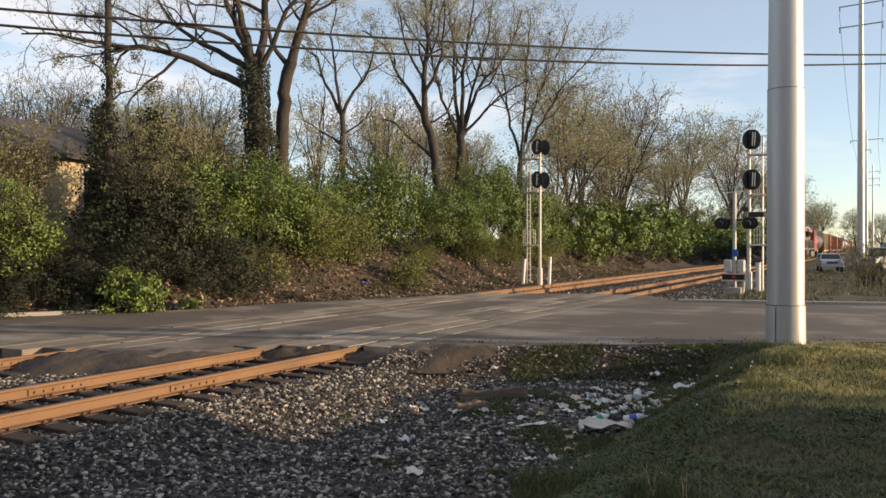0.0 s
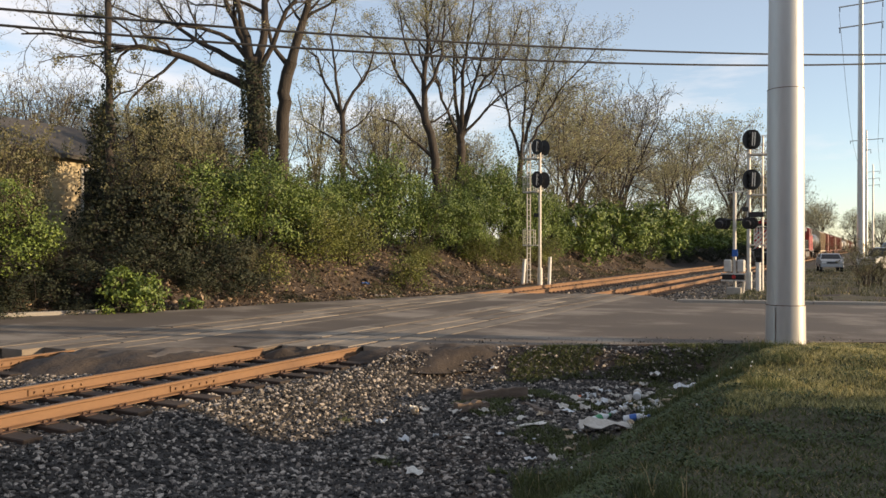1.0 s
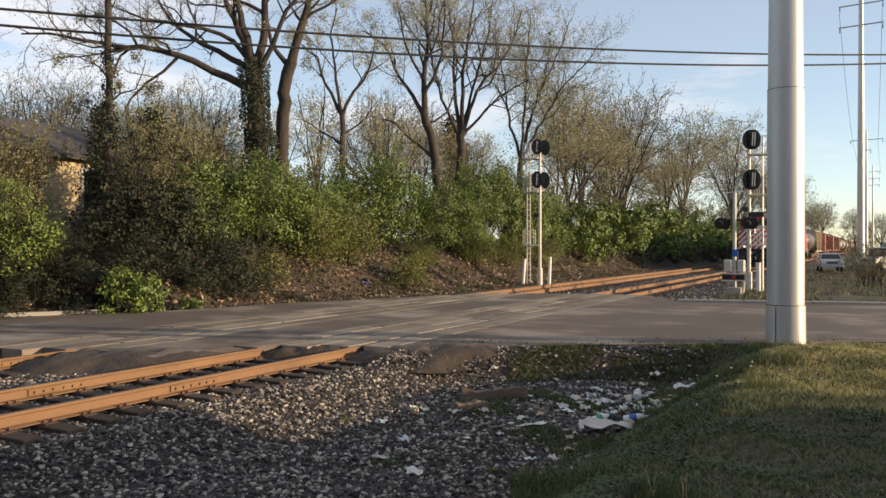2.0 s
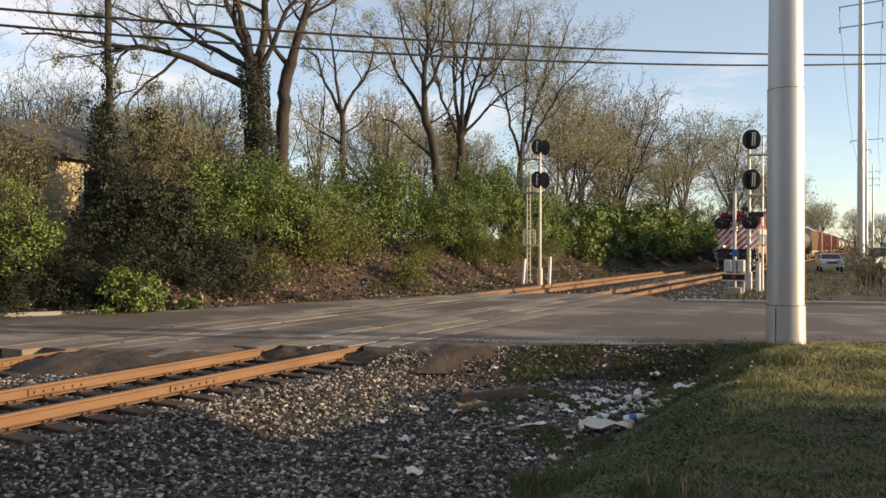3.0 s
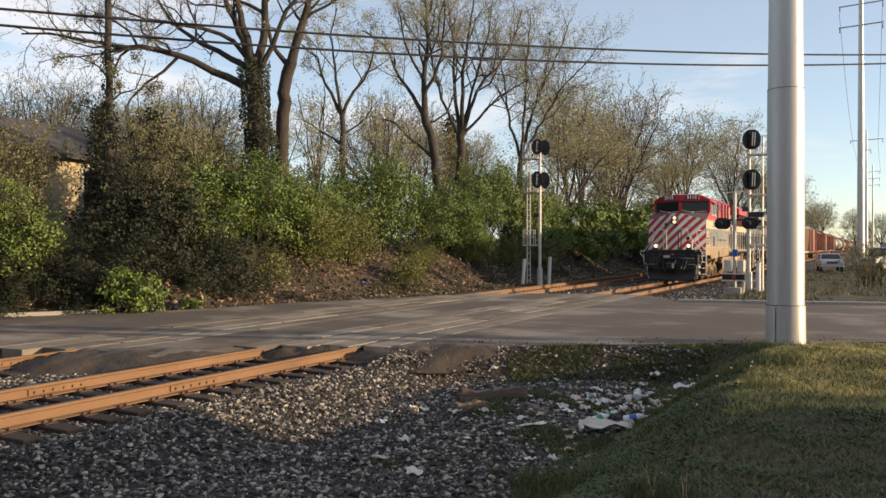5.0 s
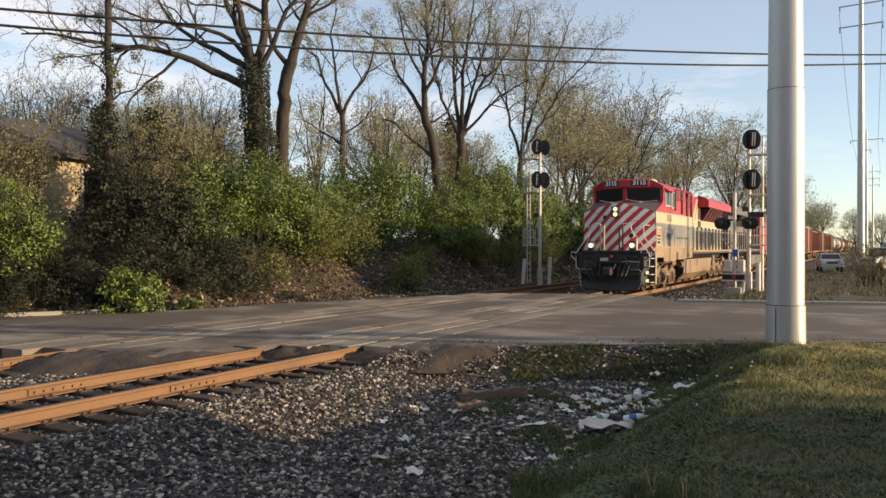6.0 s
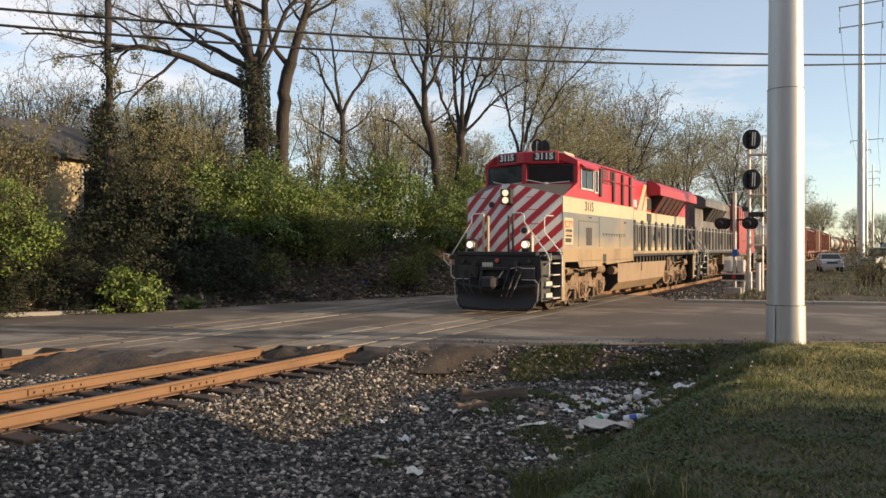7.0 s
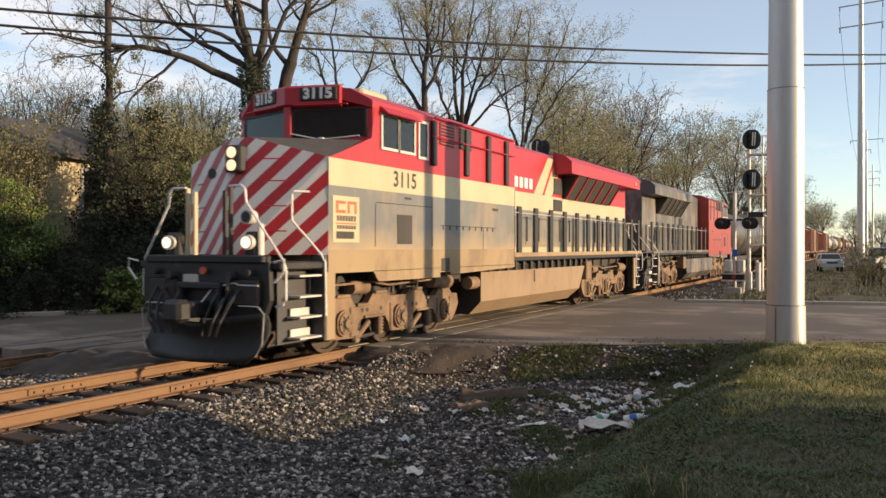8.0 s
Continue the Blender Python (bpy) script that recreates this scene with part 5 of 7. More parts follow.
            for a, b, p, q in [(1.36 + k * 0.08, 1.41 + k * 0.08, z0, z1) for k in range(7) for z0, z1 in ((2.27, 2.36), (2.14, 2.20))] + [(1.34, 1.84, 1.98, 2.1)]:
                bm = B()
                box(bm, x, x + s * 0.014, a, b, p, q)
                part("emblem_bar", bm, UNDER, pl)
            # unreadable lettering on the hood as plain bars
            for k in range(4):
                bm = B()
                h0 = 9.95 + k * 0.34
                box(bm, s * 0.953, s * 0.965, h0, h0 + 0.22, 3.42, 3.70)
                part("lettering_bar", bm, WHITE, t, "white lettering as plain bars")
    # long hood
    bands("long_hood", [(-0.95, 8.7), (0.95, 8.7), (0.95, 20.5), (-0.95, 20.5)], [1.62, 1.84, 2.84, 3.31, 4.42], [cream if numbered else sill, grey, cream, red, red], t)
    bm = B()
    prism(bm, [(-0.95, 4.42), (0.95, 4.42), (0.7, 4.58), (-0.7, 4.58)], "y", 8.7, 20.5)
    part("hood_roof", bm, red if numbered else HOODGREY, t)
    if numbered:
        for s in (-1, 1):
            bm = B()
            prism(bm, [(11.3, 3.31), (12.7, 3.31), (13.6, 4.40), (12.4, 4.40)], "x", s * 0.951, s * 0.957)
            part("slant_band", bm, CREAM, t, "slanting cream paint band")
            bm = B()
            prism(bm, [(11.95, 3.31), (12.1, 3.31), (13.0, 4.40), (12.85, 4.40)], "x", s * 0.957, s * 0.961)
            part("pinstripe", bm, RED, t)
    # engine-room doors with black posts and handrail
    for s in (-1, 1):
        for k in range(13):
            y = 9.0 + k * 0.86
            bm = B()
            box(bm, s * 0.95 - 0.006, s * 0.95 + 0.012, y, y + 0.78, 1.9, 2.76, 0.006)
            d = part("hood_door", bm, grey, t)
            bm = B()
            box(bm, s * 0.965 - 0.015, s * 0.965 + 0.02, y + 0.04, y + 0.09, 2.0, 2.66)
            part("latch_bar", bm, UNDER, d)
        for k in range(12):
            y = 9.1 + k * 1.12 - 0.035 * max(0, k - 3) ** 1.5
            bm = B()
            box(bm, s * 1.40 - 0.03, s * 1.40 + 0.03, y, y + 0.24, 1.60, 2.86, 0.012)
            part("handrail_post", bm, BLACK, t)
        bm = B()
        tube(bm, [(s * 1.42, 8.75, 2.70), (s * 1.42, 20.6, 2.70)], 0.011, 6)
        part("handrail", bm, SILVER, t)
        # sill edge and cable runs below the walkway
        bm = B()
        box(bm, s * 1.48 - 0.02, s * 1.48 + 0.02, 8.7, 20.9, 1.60, 1.71, 0.01)
        part("walkway_edge", bm, sill, t)
        bm = B()
        for k in range(3):
            tube(bm, [(s * 1.3, 6.6, 1.44 - 0.05 * k), (s * 1.32, 10, 1.40 - 0.05 * k), (s * 1.3, 14.5, 1.43 - 0.05 * k)], 0.02, 6)
        for k in range(16):
            box(bm, s * 1.28, s * 1.40, 7.0 + k * 0.5, 7.12 + k * 0.5, 1.28, 1.5)
        part("cable_run", bm, UNDER, t)
        # radiator overhang
        bm = B()
        prism(bm, [(s * 0.93, 3.98), (s * 1.5, 3.98), (s * 1.5, 4.32), (s * 1.3, 4.50), (s * 0.93, 4.62)], "y", 12.9, 20.6)
        part("radiator_wing", bm, red if numbered else HOODGREY, t, "overhanging radiator wing")
        bm = B()
        prism(bm, [(s * 0.9, 3.30), (s * 1.02, 3.30), (s * 1.44, 3.97), (s * 0.9, 3.97)], "y", 13.6, 18.2)
        rc = part("radiator_core", bm, UNDER, t, "dark radiator mesh")
        for k in range(6):
            y = 13.62 + k * 0.9
            bm = B()
            prism(bm, [(s * 1.0, 3.30), (s * 1.06, 3.28), (s * 1.48, 3.96), (s * 1.42, 3.98)], "y", y, y + 0.07)
            part("core_rib", bm, red if numbered else HOODGREY, rc)
        bm = B()
        box(bm, s * 1.47 - 0.01, s * 1.47 + 0.05, 19.9, 20.02, 4.1, 4.2)
        part("marker_plate", bm, CREAM, t)
        for y, z0, z1 in ((12.85, 3.40, 3.86), (12.85, 2.90, 3.24)):
            bm = B()
            box(bm, s * 0.955 - 0.015, s * 0.955 + 0.018, y, y + 0.72, z0, z1, 0.006)
            vent = part("hood_vent", bm, UNDER, t, "dark hood vent")
            for k in range(5):
                bm = B()
                zz = z0 + (k + 0.5) * (z1 - z0) / 5
                box(bm, s * 0.972 - 0.012, s * 0.972 + 0.012, y + 0.03, y + 0.69, zz - 0.012, zz + 0.012)
                part("vent_slat", bm, BLACK, vent)
    bm = B()
    box(bm, -0.95, 0.95, 20.5, 20.56, 1.62, 4.42)
    part("rear_wall", bm, red if numbered else HOODGREY, t)
    # roof fittings
    bm = B()
    box(bm, 0.15, 0.95, 2.9, 3.8, 4.60, 4.76, 0.05)
    part("air_conditioner", bm, CREAM, t)
    bm = B()
    tube(bm, [(-0.3, 4.6, 4.6), (-0.3, 4.6, 4.86)], 0.07, 10)
    part("antenna", bm, WHITE, t)
    bm = B()
    box(bm, -0.35, 0.35, 10.6, 11.6, 4.56, 4.74, 0.05)
    part("exhaust_stack", bm, UNDER, t)
    # fuel tank
    bm = B()
    sec = [(-1.4, 1.28), (-1.4, 0.62), (-1.1, 0.32), (1.1, 0.32), (1.4, 0.62), (1.4, 1.28)]
    rings = []
    for y, top in ((7.0, 1.28), (7.12, 1.28), (13.7, 1.28), (14.35, 1.28)):
        ring = []
        for x, z in sec:
            dy = -0.0
            if y == 14.35:
                dy = -0.75 * (1.28 - z)
            ring.append(bm.verts.new((x, y + dy, z)))
        rings.append(ring)
    for i, (a, b) in enumerate(zip(rings, rings[1:])):
        for k in range(6):
            f = bm.faces.new((a[k], a[(k + 1) % 6], b[(k + 1) % 6], b[k]))
    f = bm.faces.new(rings[0])
    f.material_index = 1
    bm.faces.new(rings[-1][::-1])
    bmesh.ops.recalc_face_normals(bm, faces=bm.faces[:])
    part("fuel_tank", bm, [TANKGREY if numbered else HOODGREY, UNDER], t, "long dusty fuel tank with a dark front end")
    for s in (-1, 1):
        bm = B()
        tube(bm, [(s * 1.3, 6.5, 1.05), (s * 1.3, 6.9, 1.05)], 0.14, 12)
        part("air_filter", bm, TRUCK, t)
        bm = B()
        box(bm, s * 1.4 - 0.01, s * 1.4 + 0.015, 10.2, 10.24, 0.95, 1.25)
        part("fuel_gauge", bm, UNDER, t)
    loco_truck(t, [2.02, 3.87, 5.72], sgn)
    loco_truck(t, [15.5, 17.35, 19.2], sgn)
    for s in (-1, 1):
        bm = B()
        box(bm, s * 1.1, s * 1.46, 14.4, 14.9, 0.85, 1.4, 0.03)
        part("equipment_box", bm, TRUCK, t)
        bm = B()
        tube(bm, [(s * 1.1, 7.6, 1.38), (s * 1.1, 12.5, 1.38)], 0.1, 10)
        part("air_reservoir", bm, UNDER, t)
    # ends: front and rear pilots, steps, rails
    for end, y0, d in (("front", 0.0, 1), ("rear", 21.1, -1)):
        def q(y):
            return y0 + d * y
        bm = B()
        prism(bm, [(-1.3, 1.62), (1.3, 1.62), (1.32, 1.05), (1.22, 0.84), (0.9, 0.74), (-0.9, 0.74), (-1.22, 0.84), (-1.32, 1.05)], "y", min(q(-0.06), q(0.04)), max(q(-0.06), q(0.04)))
        pil = part("pilot_plate", bm, PILOT, t, "dark steel pilot plate")
        bm = B()
        for x0, x1, z0, z1 in ((-0.46, -0.36, 0.66, 1.22), (0.36, 0.46, 0.66, 1.22), (-0.46, 0.46, 1.20, 1.30), (-0.46, 0.46, 0.60, 0.68)):
            box(bm, x0, x1, min(q(-0.20), q(-0.05)), max(q(-0.20), q(-0.05)), z0, z1, 0.02)
        part("coupler_pocket", bm, PILOT, pil)
        # curved plough blade: hollow in profile, swept back to rounded corners
        bm = B()
        nu, nv = 20, 6
        skins = []
        for off in (0.0, 0.04):
            skin = []
            for j in range(nv + 1):
                for i in range(nu + 1):
                    u, v = i / nu * 2 - 1, j / nv
                    low = 0.11 + 0.22 * max(0.0, abs(u) - 0.80) ** 1.5 / 0.09
                    top = 0.86 - 0.18 * (1 - abs(u)) ** 1.5
                    skin.append(bm.verts.new((u * (1.20 + 0.06 * v), q(-0.40 + 0.26 * abs(u) ** 1.6 + 0.14 * math.sin(v * 3.14) + 0.06 * v + off), low + (top - low) * v)))
            skins.append(skin)
        w = nu + 1
        for skin in skins:
            for j in range(nv):
                for i in range(nu):
                    k = j * w + i
                    bm.faces.new((skin[k], skin[k + 1], skin[k + w + 1], skin[k + w]))
        rim = [j * w for j in range(nv)] + [nv * w + i for i in range(nu)] + [j * w + nu for j in range(nv, 0, -1)] + [i for i in range(nu, 0, -1)]
        for a, b in zip(rim, rim[1:] + rim[:1]):
            bm.faces.new((skins[0][a], skins[0][b], skins[1][b], skins[1][a]))
        bmesh.ops.recalc_face_normals(bm, faces=bm.faces[:])
        blade = part("plough", bm, PILOT, t, "black snow plough blade", smooth=True)
        for s in (-1, 1):
            bm = B()
            tube(bm, [(s * 1.14, q(-0.17), 0.22), (s * 1.235, q(-0.14), 0.40), (s * 1.27, q(-0.13), 0.85), (s * 1.16, q(-0.14), 0.96), (s * 0.8, q(-0.15), 0.96)], 0.012, 6)
            part("edge_bar", bm, GALV, blade)
            bm = B()
            tube(bm, [(s * 0.62, q(-0.04), 1.40), (s * 0.62, q(-0.20), 1.40)], 0.07, 12)
            part("cable_receptacle", bm, UNDER, pil)
            bm = B()
            tube(bm, [(s * 0.98, q(-0.04), 1.46), (s * 0.98, q(-0.18), 1.46)], 0.05, 10)
            part("hose_cap", bm, UNDER, pil)
            bm = B()
            tube(bm, [(s * 0.62, q(-0.17), 1.40), (s * 0.68, q(-0.26), 1.2), (s * 0.56, q(-0.24), 1.02)], 0.03, 8)
            part("jumper_cable", bm, UNDER, pil)
            bm = B()
            box(bm, s * 0.85 - 0.32, s * 0.85 + 0.32, min(q(-0.12), q(-0.06)), max(q(-0.12), q(-0.06)), 0.95, 1.36, 0.04)
            part("mu_box", bm, UNDER, pil)
            bm = B()
            tube(bm, [(s * 1.42, q(-0.08), 1.62), (s * 1.62, q(-0.1), 1.66), (s * 1.62, q(-0.1), 1.5), (s * 1.44, q(-0.1), 1.32)], 0.017, 6)
            part("corner_rail", bm, WHITE, t)
        bm = B()
        box(bm, -0.2, 0.2, min(q(-0.5), q(0)), max(q(-0.5), q(0)), 0.78, 1.02, 0.03)
        box(bm, -0.16, 0.22, min(q(-0.78), q(-0.5)), max(q(-0.78), q(-0.5)), 0.72, 1.06, 0.06)
        part("coupler", bm, BLACK, t, "knuckle coupler")
        for x in (-0.95, -0.75, -0.4, 0.42, 0.62, 0.8):
            bm = B()
            tube(bm, [(x, q(-0.08), 1.25), (x * 0.95, q(-0.3), 1.0), (x * 0.85, q(-0.42), 0.72), (x * 0.7, q(-0.40), 0.52)], 0.025, 6)
            part("air_hose", bm, BLACK, t)
        bm = B()
        tube(bm, [(0.25, q(-0.12), 1.22), (0.7, q(-0.13), 1.30), (0.78, q(-0.13), 1.27), (1.15, q(-0.12), 1.27)], 0.014, 6)
        tube(bm, [(0.25, q(-0.12), 1.22), (0.12, q(-0.4), 0.85)], 0.014, 6)
        part("uncoupling_lever", bm, SILVER, t)
        if end == "front":
            bm = B()
            box(bm, -0.42, -0.1, -0.075, -0.055, 1.27, 1.42)
            part("data_plate", bm, SILVER, pil)
            bm = B()
            tube(bm, [(0.05, -0.1, 1.48), (0.05, -0.14, 1.48)], 0.06, 10)
            part("marker_lamp", bm, SIGNRED, pil)
        for s in (-1, 1):
            # stepwell: side plate, four treads, grab rails
            bm = B()
            box(bm, s * 1.18 - 0.02, s * 1.18 + 0.02, min(q(0.25), q(1.05)), max(q(0.25), q(1.05)), 0.35, 1.55)
            st = part("stepwell", bm, PLATE, t)
            bm = B()
            box(bm, s * 1.34 - 0.14, s * 1.34 + 0.15, min(q(1.05), q(1.12)), max(q(1.05), q(1.12)), 0.35, 1.72, 0.01)
            part("step_plate", bm, PLATE, t)
            bm = B()
            box(bm, s * 1.46 - 0.03, s * 1.46 + 0.035, min(q(1.10), q(1.34)), max(q(1.10), q(1.34)), 0.35, 1.45, 0.01)
            part("step_skirt", bm, sill, t)
            for k in range(4):
                bm = B()
                z = 0.42 + 0.32 * k
                box(bm, s * 1.34 - 0.12, s * 1.34 + 0.14, min(q(0.45), q(1.0)), max(q(0.45), q(1.0)), z, z + 0.035, 0.008)
                part("tread", bm, SILVER, st, "worn pale step tread")
                if k < 2:
                    bm = B()
                    box(bm, s * 1.24 - 0.015, s * 1.24 + 0.015, min(q(0.5), q(0.98)), max(q(0.5), q(0.98)), z + 0.03, z + 0.15, 0.006)
                    part("riser", bm, SILVER, st)
            bm = B()
            tube(bm, [(s * 0.45, q(0.02), 2.78), (s * 0.72, q(0.0), 2.78), (s * 0.79, q(0.0), 2.72), (s * 0.81, q(0.0), 2.52), (s * 1.44, q(0.08), 1.66), (s * 1.49, q(0.10), 1.52), (s * 1.49, q(0.10), 1.06), (s * 1.44, q(0.10), 0.98), (s * 1.30, q(0.10), 0.95)], 0.019, 8)
            tube(bm, [(s * 1.30, q(0.92), 2.72), (s * 1.14, q(0.72), 2.72), (s * 1.12, q(0.70), 2.66), (s * 1.12, q(0.70), 2.26), (s * 1.47, q(1.0), 1.72), (s * 1.51, q(1.04), 1.6), (s * 1.51, q(1.06), 0.75)], 0.019, 8)
            part("grab_rail", bm, WHITE, t, "white bent-tube handrail")
            bm = B()
            box(bm, s * 0.45 - 0.022, s * 0.45 + 0.022, min(q(0.02), q(0.1)), max(q(0.02), q(0.1)), 1.6, 2.78, 0.01)
            box(bm, s * 0.31 - 0.022, s * 0.31 + 0.022, min(q(0.04), q(0.12)), max(q(0.04), q(0.12)), 1.6, 2.72, 0.01)
            part("end_post", bm, CREAM if s < 0 else BLACK, t, "upright end-platform post")
            if end == "front":
                bm = B()
                box(bm, s * 0.83 - 0.14, s * 0.83 + 0.14, 0.05, 0.25, 1.62, 2.08, 0.05)
                lamp = part("ditch_light", bm, PILOT, t)
                bm = B()
                tube(bm, [(s * 0.83, -0.03, 1.915), (s * 0.83, 0.06, 1.915)], 0.115, 18)
                part("lamp_rim", bm, SILVER, lamp)
                bm = B()
                tube(bm, [(s * 0.83, -0.045, 1.915), (s * 0.83, 0.0, 1.915)], 0.085, 18)
                part("lamp_lens", bm, LAMPDIM, lamp, "lit warm white lamp")
        bm = B()
        box(bm, -1.2, 1.2, min(q(-0.1), q(0.12)), max(q(-0.1), q(0.12)), 1.60, 1.72, 0.02)
        part("end_step", bm, PILOT, t)
    bm = B()
    box(bm, 0.95, 1.01, 0.08, 0.20, 1.70, 2.20, 0.02)
    part("lamp_bracket", bm, SILVER if numbered else PILOT, t)
    bm = B()
    tube(bm, [(0.80, 0.0, 2.30), (0.80, 0.16, 2.30)], 0.11, 16)
    part("horn_bell", bm, SILVER, t)
    bm = B()
    tube(bm, [(0.80, -0.01, 2.30), (0.80, 0.02, 2.30)], 0.085, 16)
    part("bell_mouth", bm, BLACK, t)
    # nose headlights, bell-mouth, hand brackets
    bm = B()
    box(bm, -0.17, 0.17, 0.56, 0.9, 3.06, 3.50, 0.03)
    hl = part("headlight_box", bm, BLACK, nose_ob)
    for z in (3.17, 3.38):
        bm = B()
        tube(bm, [(0, 0.535, z), (0, 0.57, z)], 0.09, 18)
        part("lamp_lens", bm, LAMP, nose_ob, "lit warm white headlamp")
    bm = B()
    for s in (-1, 1):
        for z in (2.1, 2.5, 2.9, 3.25):
            tube(bm, [(s * 0.62, 0.60, z), (s * 0.95, 0.78, z)], 0.012, 6)
    part("nose_grab", bm, red, nose_ob)
    bm = B()
    tube(bm, [(-0.42, 0.545, 3.05), (-0.42, 0.56, 3.05)], 0.09, 16)
    part("round_badge", bm, UNDER, nose_ob)
    return t


def wagon_truck(parent, y):
    for s in (-1, 1):
        bm = B()
        prism(bm, [(y - 1.05, 0.55), (y - 0.95, 0.78), (y - 0.45, 0.82), (y + 0.45, 0.82), (y + 0.95, 0.78), (y + 1.05, 0.55), (y + 0.7, 0.52), (y + 0.4, 0.25), (y - 0.4, 0.25), (y - 0.7, 0.52)], "x", s * 0.98, s * 1.1)
        part("side_frame", bm, TRUCK, parent)
    for k in (-0.88, 0.88):
        wheelset(parent, y + k, 0.46)


def wagon_base(label, name, length):
    t = thing(name, label, "freight wagon", "wagons of the train")
    wagon_truck(t, 1.9)
    wagon_truck(t, length - 1.9)
    bm = B()
    box(bm, -0.35, 0.35, 0.15, length - 0.15, 0.85, 1.2)
    box(bm, -1.4, 1.4, 0.3, 1.0, 1.05, 1.25)
    box(bm, -1.4, 1.4, length - 1.0, length - 0.3, 1.05, 1.25)
    part("frame", bm, UNDER, t)
    for a in (-0.3, length - 0.15):
        bm = B()
        box(bm, -0.15, 0.15, a, a + 0.45, 0.75, 1.0, 0.03)
        part("coupler", bm, UNDER, t)
    for s in (-1, 1):
        for y in (0.4, length - 0.7):
            bm = B()
            for k in range(6):
                tube(bm, [(s * 1.48, y, 0.6 + k * 0.4), (s * 1.48, y + 0.4, 0.6 + k * 0.4)], 0.015, 5)
            for q in (0, 0.4):
                tube(bm, [(s * 1.48, y + q, 0.5), (s * 1.48, y + q, 2.8)], 0.015, 5)
            part("ladder", bm, UNDER, t)
    return t


def tank_wagon(label, length, mat):
    t = wagon_base(label, "tank_wagon", length)
    bm = B()
    rows = [(0.75, 0.05), (0.8, 0.9), (1.0, 1.3), (1.3, 1.46), (length - 1.3, 1.46), (length - 1.0, 1.3), (length - 0.8, 0.9), (length - 0.75, 0.05)]
    rings = [[bm.verts.new((math.cos(k * math.tau / 28) * r, y, 2.72 + math.sin(k * math.tau / 28) * r)) for k in range(28)] for y, r in rows]
    for a, b in zip(rings, rings[1:]):
        for k in range(28):
            bm.faces.new((a[k], a[(k + 1) % 28], b[(k + 1) % 28], b[k])).smooth = True
    bmesh.ops.recalc_face_normals(bm, faces=bm.faces[:])
    part("tank", bm, mat, t)
    bm = B()
    tube(bm, [(0, length / 2, 4.1), (0, length / 2, 4.45)], 0.45, 16)
    part("dome", bm, mat, t)
    for y in (length * 0.3, length * 0.7):
        bm = B()
        for k in range(28):
            a, b = k * math.tau / 28, (k + 1) * math.tau / 28
            tube(bm, [(math.cos(a) * 1.47, y, 2.72 + math.sin(a) * 1.47), (math.cos(b) * 1.47, y, 2.72 + math.sin(b) * 1.47)], 0.02, 4, cap=False)
        part("tank_band", bm, mat, t)
    for s in (-1, 1):
        bm = B()
        tube(bm, [(s * 0.9, length / 2 - 1.5, 4.75), (s * 0.9, length / 2 + 1.5, 4.75)], 0.02, 5)
        for k in (-1.5, 0, 1.5):
            tube(bm, [(s * 0.9, length / 2 + k, 3.9), (s * 0.9, length / 2 + k, 4.75)], 0.02, 5)
        part("dome_rail", bm, UNDER, t)
    return t


def hopper_wagon(label, length, mat, h=4.6):
    """A covered hopper: ribbed bowed sides, sloping ends, hoppers below, roof walk."""
    t = wagon_base(label, "hopper_wagon", length)
    bm = B()
    prism(bm, [(0.5, 2.9), (1.0, 3.0), (3.4, 1.3), (length - 3.4, 1.3), (length - 1.0, 3.0), (length - 0.5, 2.9), (length - 0.5, h - 0.25), (0.5, h - 0.25)], "x", -1.48, 1.48)
    prism(bm, [(-1.48, h - 0.26), (1.48, h - 0.26), (1.1, h), (-1.1, h)], "y", 0.5, length - 0.5)
    part("body", bm, mat, t)
    for s in (-1, 1):
        for k in range(int(length / 1.0)):
            y = 0.8 + k * (length - 1.6) / max(1, int(length / 1.0) - 1)
            z0 = 3.0 if y < 1.6 or y > length - 1.6 else 1.35 + max(0.0, 1.4 - (min(y, length - y) - 1.2) * 0.75)
            bm = B()
            box(bm, s * 1.5 - 0.05, s * 1.5 + 0.05, y - 0.05, y + 0.05, min(z0, 3.0), h - 0.28)
            part("side_rib", bm, mat, t)
        bm = B()
        box(bm, s * 1.46 - 0.06, s * 1.46 + 0.06, 0.3, length - 0.3, 1.1, 1.32)
        part("side_sill", bm, mat, t)
    for k in range(3):
        y = length * (0.28 + 0.22 * k)
        bm = B()
        prism(bm, [(y - 1.3, 1.32), (y + 1.3, 1.32), (y + 0.35, 0.42), (y - 0.35, 0.42)], "x", -1.1, 1.1)
        part("hopper_chute", bm, mat, t)
    bm = B()
    box(bm, -0.35, 0.35, 0.4, length - 0.4, h + 0.03, h + 0.09)
    part("roof_walk", bm, UNDER, t)
    return t


def box_wagon(label, length, mat, h=4.7):
    t = wagon_base(label, "box_wagon", length)
    bm = B()
    prism(bm, [(-1.5, 1.1), (1.5, 1.1), (1.5, h - 0.25), (0.9, h), (-0.9, h), (-1.5, h - 0.25)], "y", 0.4, length - 0.4)
    part("body", bm, mat, t)
    for s in (-1, 1):
        n = int(length / 1.1)
        for k in range(n):
            y = 0.6 + k * (length - 1.2) / (n - 1)
            bm = B()
            box(bm, s * 1.5 - 0.045, s * 1.5 + 0.045, y - 0.05, y + 0.05, 1.2, h - 0.3)
            part("side_rib", bm, mat, t)
        bm = B()
        box(bm, s * 1.53 - 0.03, s * 1.53 + 0.04, length / 2 - 1.5, length / 2 + 1.5, 1.2, h - 0.35, 0.02)
        part("sliding_door", bm, mat, t)
    return t


